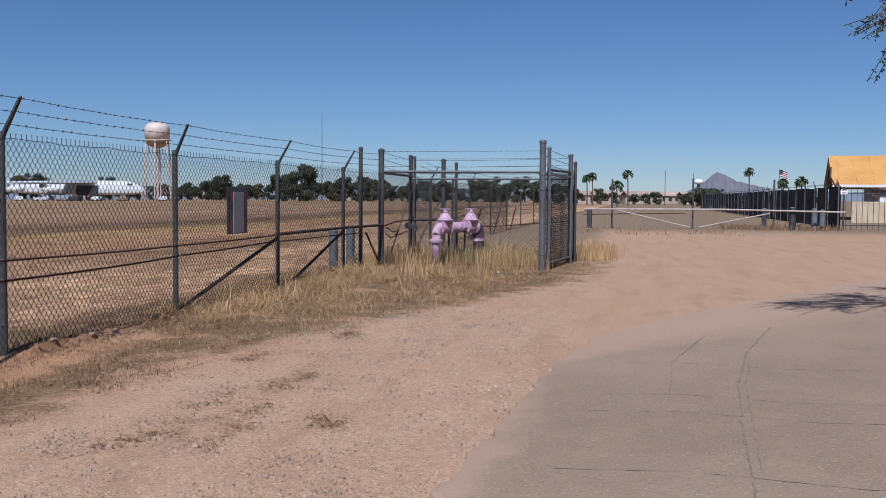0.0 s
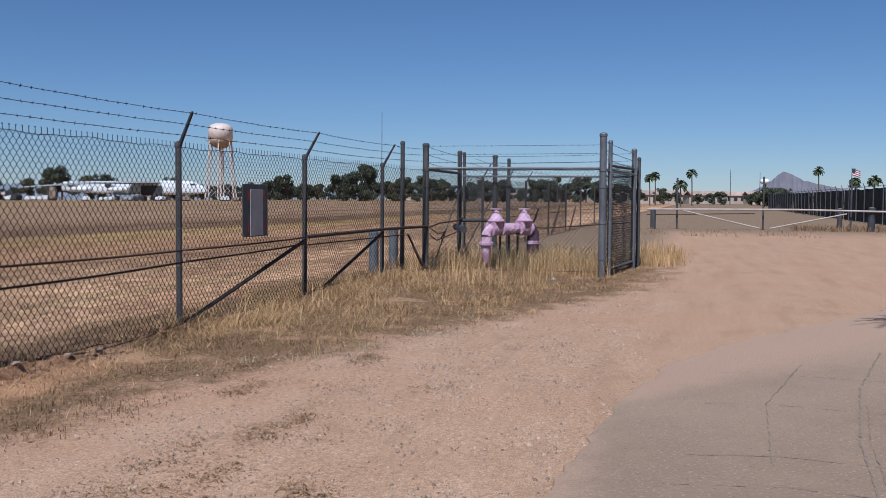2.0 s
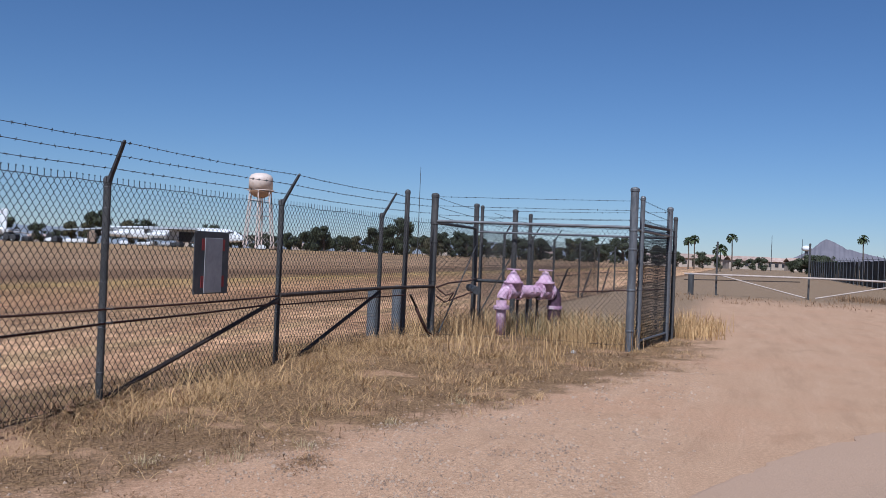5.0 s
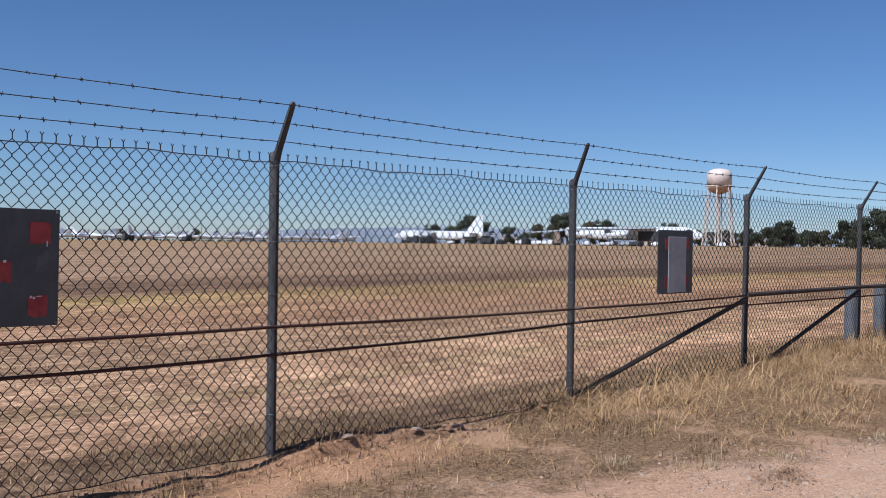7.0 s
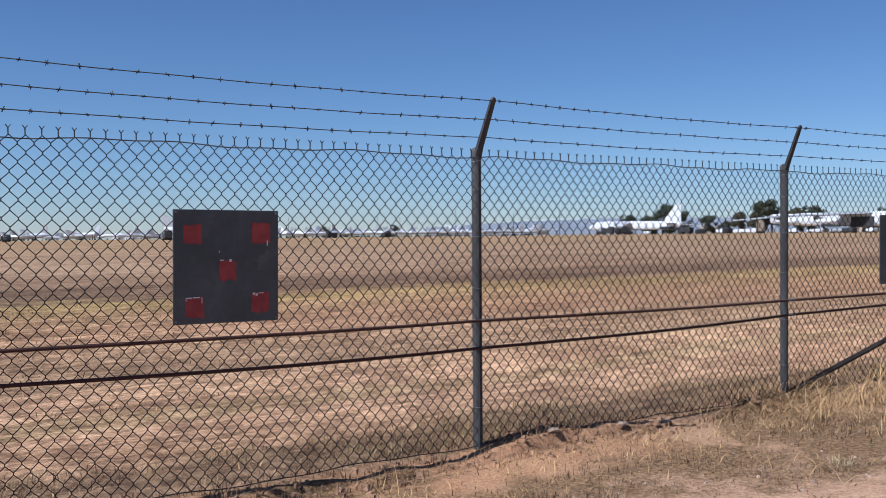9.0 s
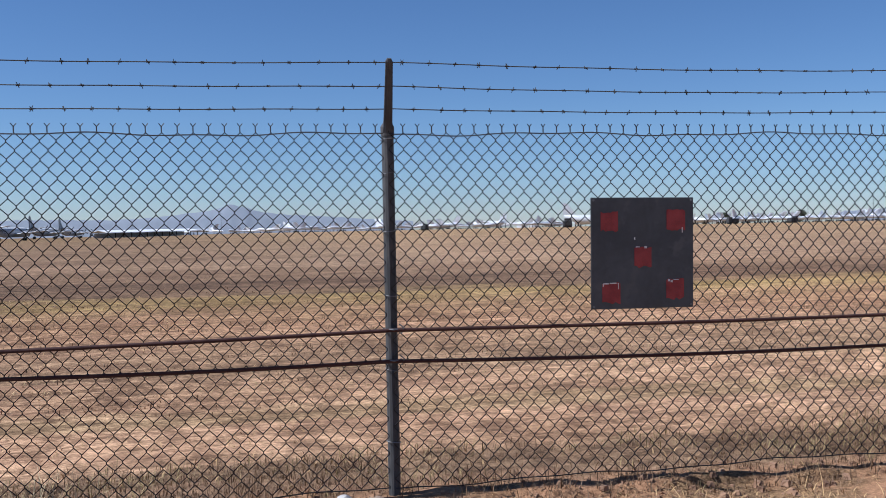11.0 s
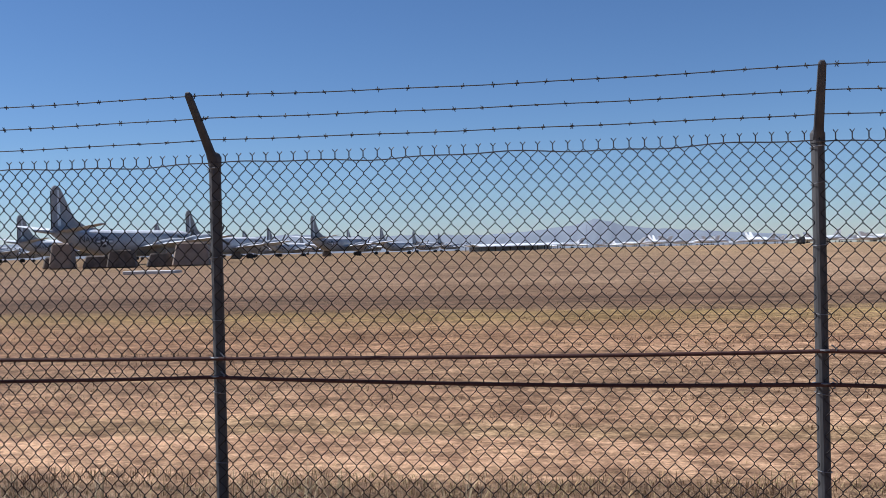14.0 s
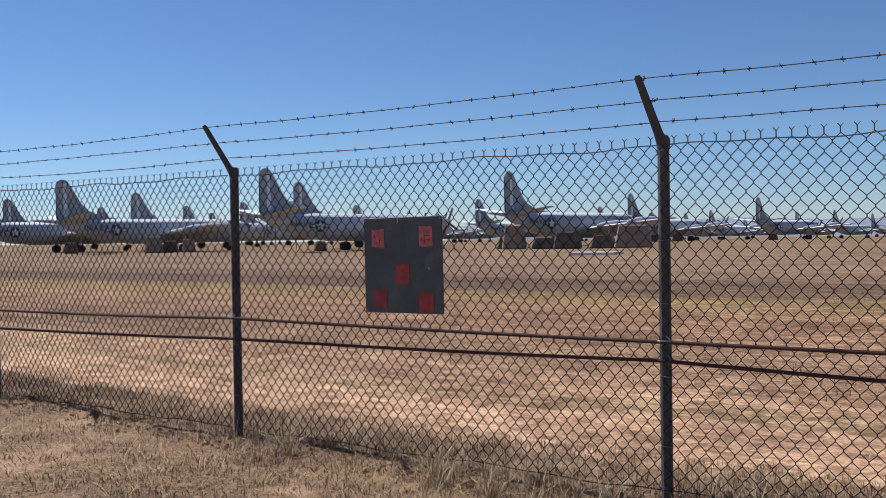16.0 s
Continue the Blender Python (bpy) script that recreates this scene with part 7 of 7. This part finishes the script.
def stones(name, pts, mat, label, seed):
    """Low angular pebbles pressed into the ground."""
    r_ = np.random.default_rng(seed)
    p = np.array(pts)
    n = len(p)
    z = np.array([height(a, b) for a, b in p[:, :2]])
    r = p[:, 2]
    a0 = r_.uniform(0, 6.28, n)
    vs = []
    for k in range(5):
        a = a0 + k * 1.2566
        q = r * r_.uniform(.7, 1.15, n)
        vs.append(np.stack([p[:, 0] + q * np.cos(a), p[:, 1] + q * np.sin(a), z - .003], -1))
    for k in range(5):
        a = a0 + k * 1.2566 + .2
        q = r * r_.uniform(.35, .7, n)
        vs.append(np.stack([p[:, 0] + q * np.cos(a), p[:, 1] + q * np.sin(a), z + r * r_.uniform(.45, .8, n)], -1))
    v = np.stack(vs, 1).reshape(-1, 3)
    i = np.arange(n) * 10
    f = []
    for k in range(5):
        f += np.stack([i + k, i + (k + 1) % 5, i + 5 + (k + 1) % 5, i + 5 + k], -1).tolist()
    f += np.stack([i + 5, i + 6, i + 7, i + 8, i + 9], -1).tolist()
    return tagged(raw(name, v, f, mat), label, "stones", kind="stuff")


def gravel_keep(x, y):
    return max(.05, min(1, patch(x * .7, y * 1.2, .8, 31) + .1)) if y < verge_edge(x) + .4 else .1


g = [(x, y, .003 + .012 * s ** 4) for x, y, s in scatter(26000, -7, 12, -4.6, -1.0, gravel_keep, 0, 1)]
stones("pebbles", g, M_PEBBLE, "pinkish grey pebbles scattered over the shoulder", 1)
g = [(x, y, .003 + .007 * s ** 3) for x, y, s in scatter(34000, -6.5, 3.5, -4.3, -1.9, lambda x, y: max(.1, min(1, 1.5 * patch(x * .5, y, .9, 37) - .1)) if y < verge_edge(x) + .1 else 0, 0, 1)]
stones("fine_gravel", g, M_PEBBLE, "fine pinkish gravel on the shoulder", 2)
g = [(x, y, .006 + .016 * s ** 5) for x, y, s in scatter(2300, -6, 9, -4.7, -2.0, lambda x, y: max(.05, min(1, 1.8 * patch(x * .6, y * .9, .8, 131) - .35)) if y < verge_edge(x) else 0, 0, 1)]
stones("pale_stones", g, M_PALESTONE, "pale and pinkish stones lying on the gravel", 3)
g = [(x, y, .008 + .030 * s ** 4) for x, y, s in scatter(2600, -12, 4, -.34, .12, lambda x, y: max(0, min(1, 1.3 * patch(x, y, 1.7, 141))), 0, 1)]
stones("earth_clods", g, M_CLOD, "broken clods of red-brown earth along the fence foot", 4)
# upright tufts that shade one another
blades("dry_tufts", scatter(900, 2.4, 10.6, -3.2, .1, lambda x, y: on_verge(x, y) * max(0, min(1, 1.4 * patch(x, y, 1.5, 151)))), 16, .17, .06, .0024, M_STRAW, "tufts of bent dry grass on the verge", 81, 1.25)
blades("dark_tufts", scatter(1500, 1.6, 10.6, -3.4, .1, lambda x, y: on_verge(x, y) * max(0, min(1, 1.5 * patch(x, y, 1.2, 161) - .1))), 14, .10, .06, .0026, M_STRAW_GREY, "dark grey-brown dead tufts on the verge", 82, .9)
blades("dark_tufts", scatter(2600, -9, 2.6, -1.7, -.05, lambda x, y: max(0, min(1, 1.6 * patch(x * .8, y * 1.3, 1.3, 171) - .3)) * (.5 if y > -.6 else 1)), 12, .06, .05, .0022, M_STRAW_GREY, "low dark dead tufts near the fence", 83, .9)
blades("fence_weeds", scatter(900, -12, 3.5, -.22, .16, lambda x, y: max(0, min(1, 1.5 * patch(x, y, 1.9, 181)))), 12, .09, .05, .0022, M_STRAW_GREY, "thin dead weeds caught along the fence foot", 84, .8)
blades("fence_weeds", scatter(60, -9, -4.5, -.5, .2, lambda x, y: max(0, min(1, 1.6 * patch(x, y, 1.3, 191)))), 14, .30, .05, .0022, M_PALEWEED, "tall branching dry stalks at the fence foot", 85, .7)
blades("field_tufts", scatter(9000, -22, 22, 2.6, 13, lambda x, y: max(0, min(1, 1.7 * patch(x * .4, y * 1.4, .9, 201) - .3))), 8, .06, .06, .0050, M_STRAW_GREY, "short upright dead tufts on the airfield", 86, 1.2)
blades("field_tufts", scatter(7000, -40, 36, 12, 26, lambda x, y: max(0, min(1, 1.6 * patch(x * .2, y * .8, .8, 211) - .2))), 7, .07, .10, .009, M_STRAW_GREY, "short dead tufts on the airfield", 87, 1.5)
# dead weeds and straw litter beyond the last board
blades("dead_weeds", scatter(3600, -13, -5.2, -3.2, -.1, lambda x, y: max(0, min(1, 1.5 * patch(x, y, 1.1, 221) + .1)) if y > verge_edge(x) else .05), 11, .085, .07, .0026, M_STRAW_GREY, "low grey-brown dead weeds spread over the verge", 91, 1.4)
blades("dry_grass", scatter(1800, -13, -5.2, -3.2, -.1, lambda x, y: max(0, min(1, 1.5 * patch(x, y, 1.4, 231) - .1)) if y > verge_edge(x) else 0), 11, .13, .07, .0022, M_STRAW, "loose straw strewn over the verge", 92, 1.6)
blades("field_weeds", scatter(5200, -14, 9, .02, .85, lambda x, y: max(0, min(1, 1.5 * patch(x * .8, y, 1.3, 241) + .05)) * (1 if x < -3 else .3)), 10, .085, .06, .0024, M_STRAW_GREY, "grey dead weeds just behind the fence", 93, 1.0)
blades("field_weeds", scatter(1400, -12, 8, .05, .9, lambda x, y: max(0, min(1, 1.5 * patch(x, y, 1.2, 251) - .2))), 10, .09, .06, .0024, M_STRAW_GREEN, "yellow-green weeds just behind the fence", 94, .9)
# two branching dry weeds outside the fence
for x, y, size in ((-8.35, -.28, 1.0), (-7.15, -.30, 1.25), (-6.75, -.38, .8)):
    blades("dry_shrub", [(x, y, size)], 46, .34, .03, .0026, M_PALEWEED, "bushy branching dry weed at the fence foot", int(-x * 10), .8)
    blades("dry_shrub", [(x, y, size)], 60, .16, .06, .0026, M_STRAW_GREY, "low brown undergrowth of a dry weed", int(-x * 20), 1.0)
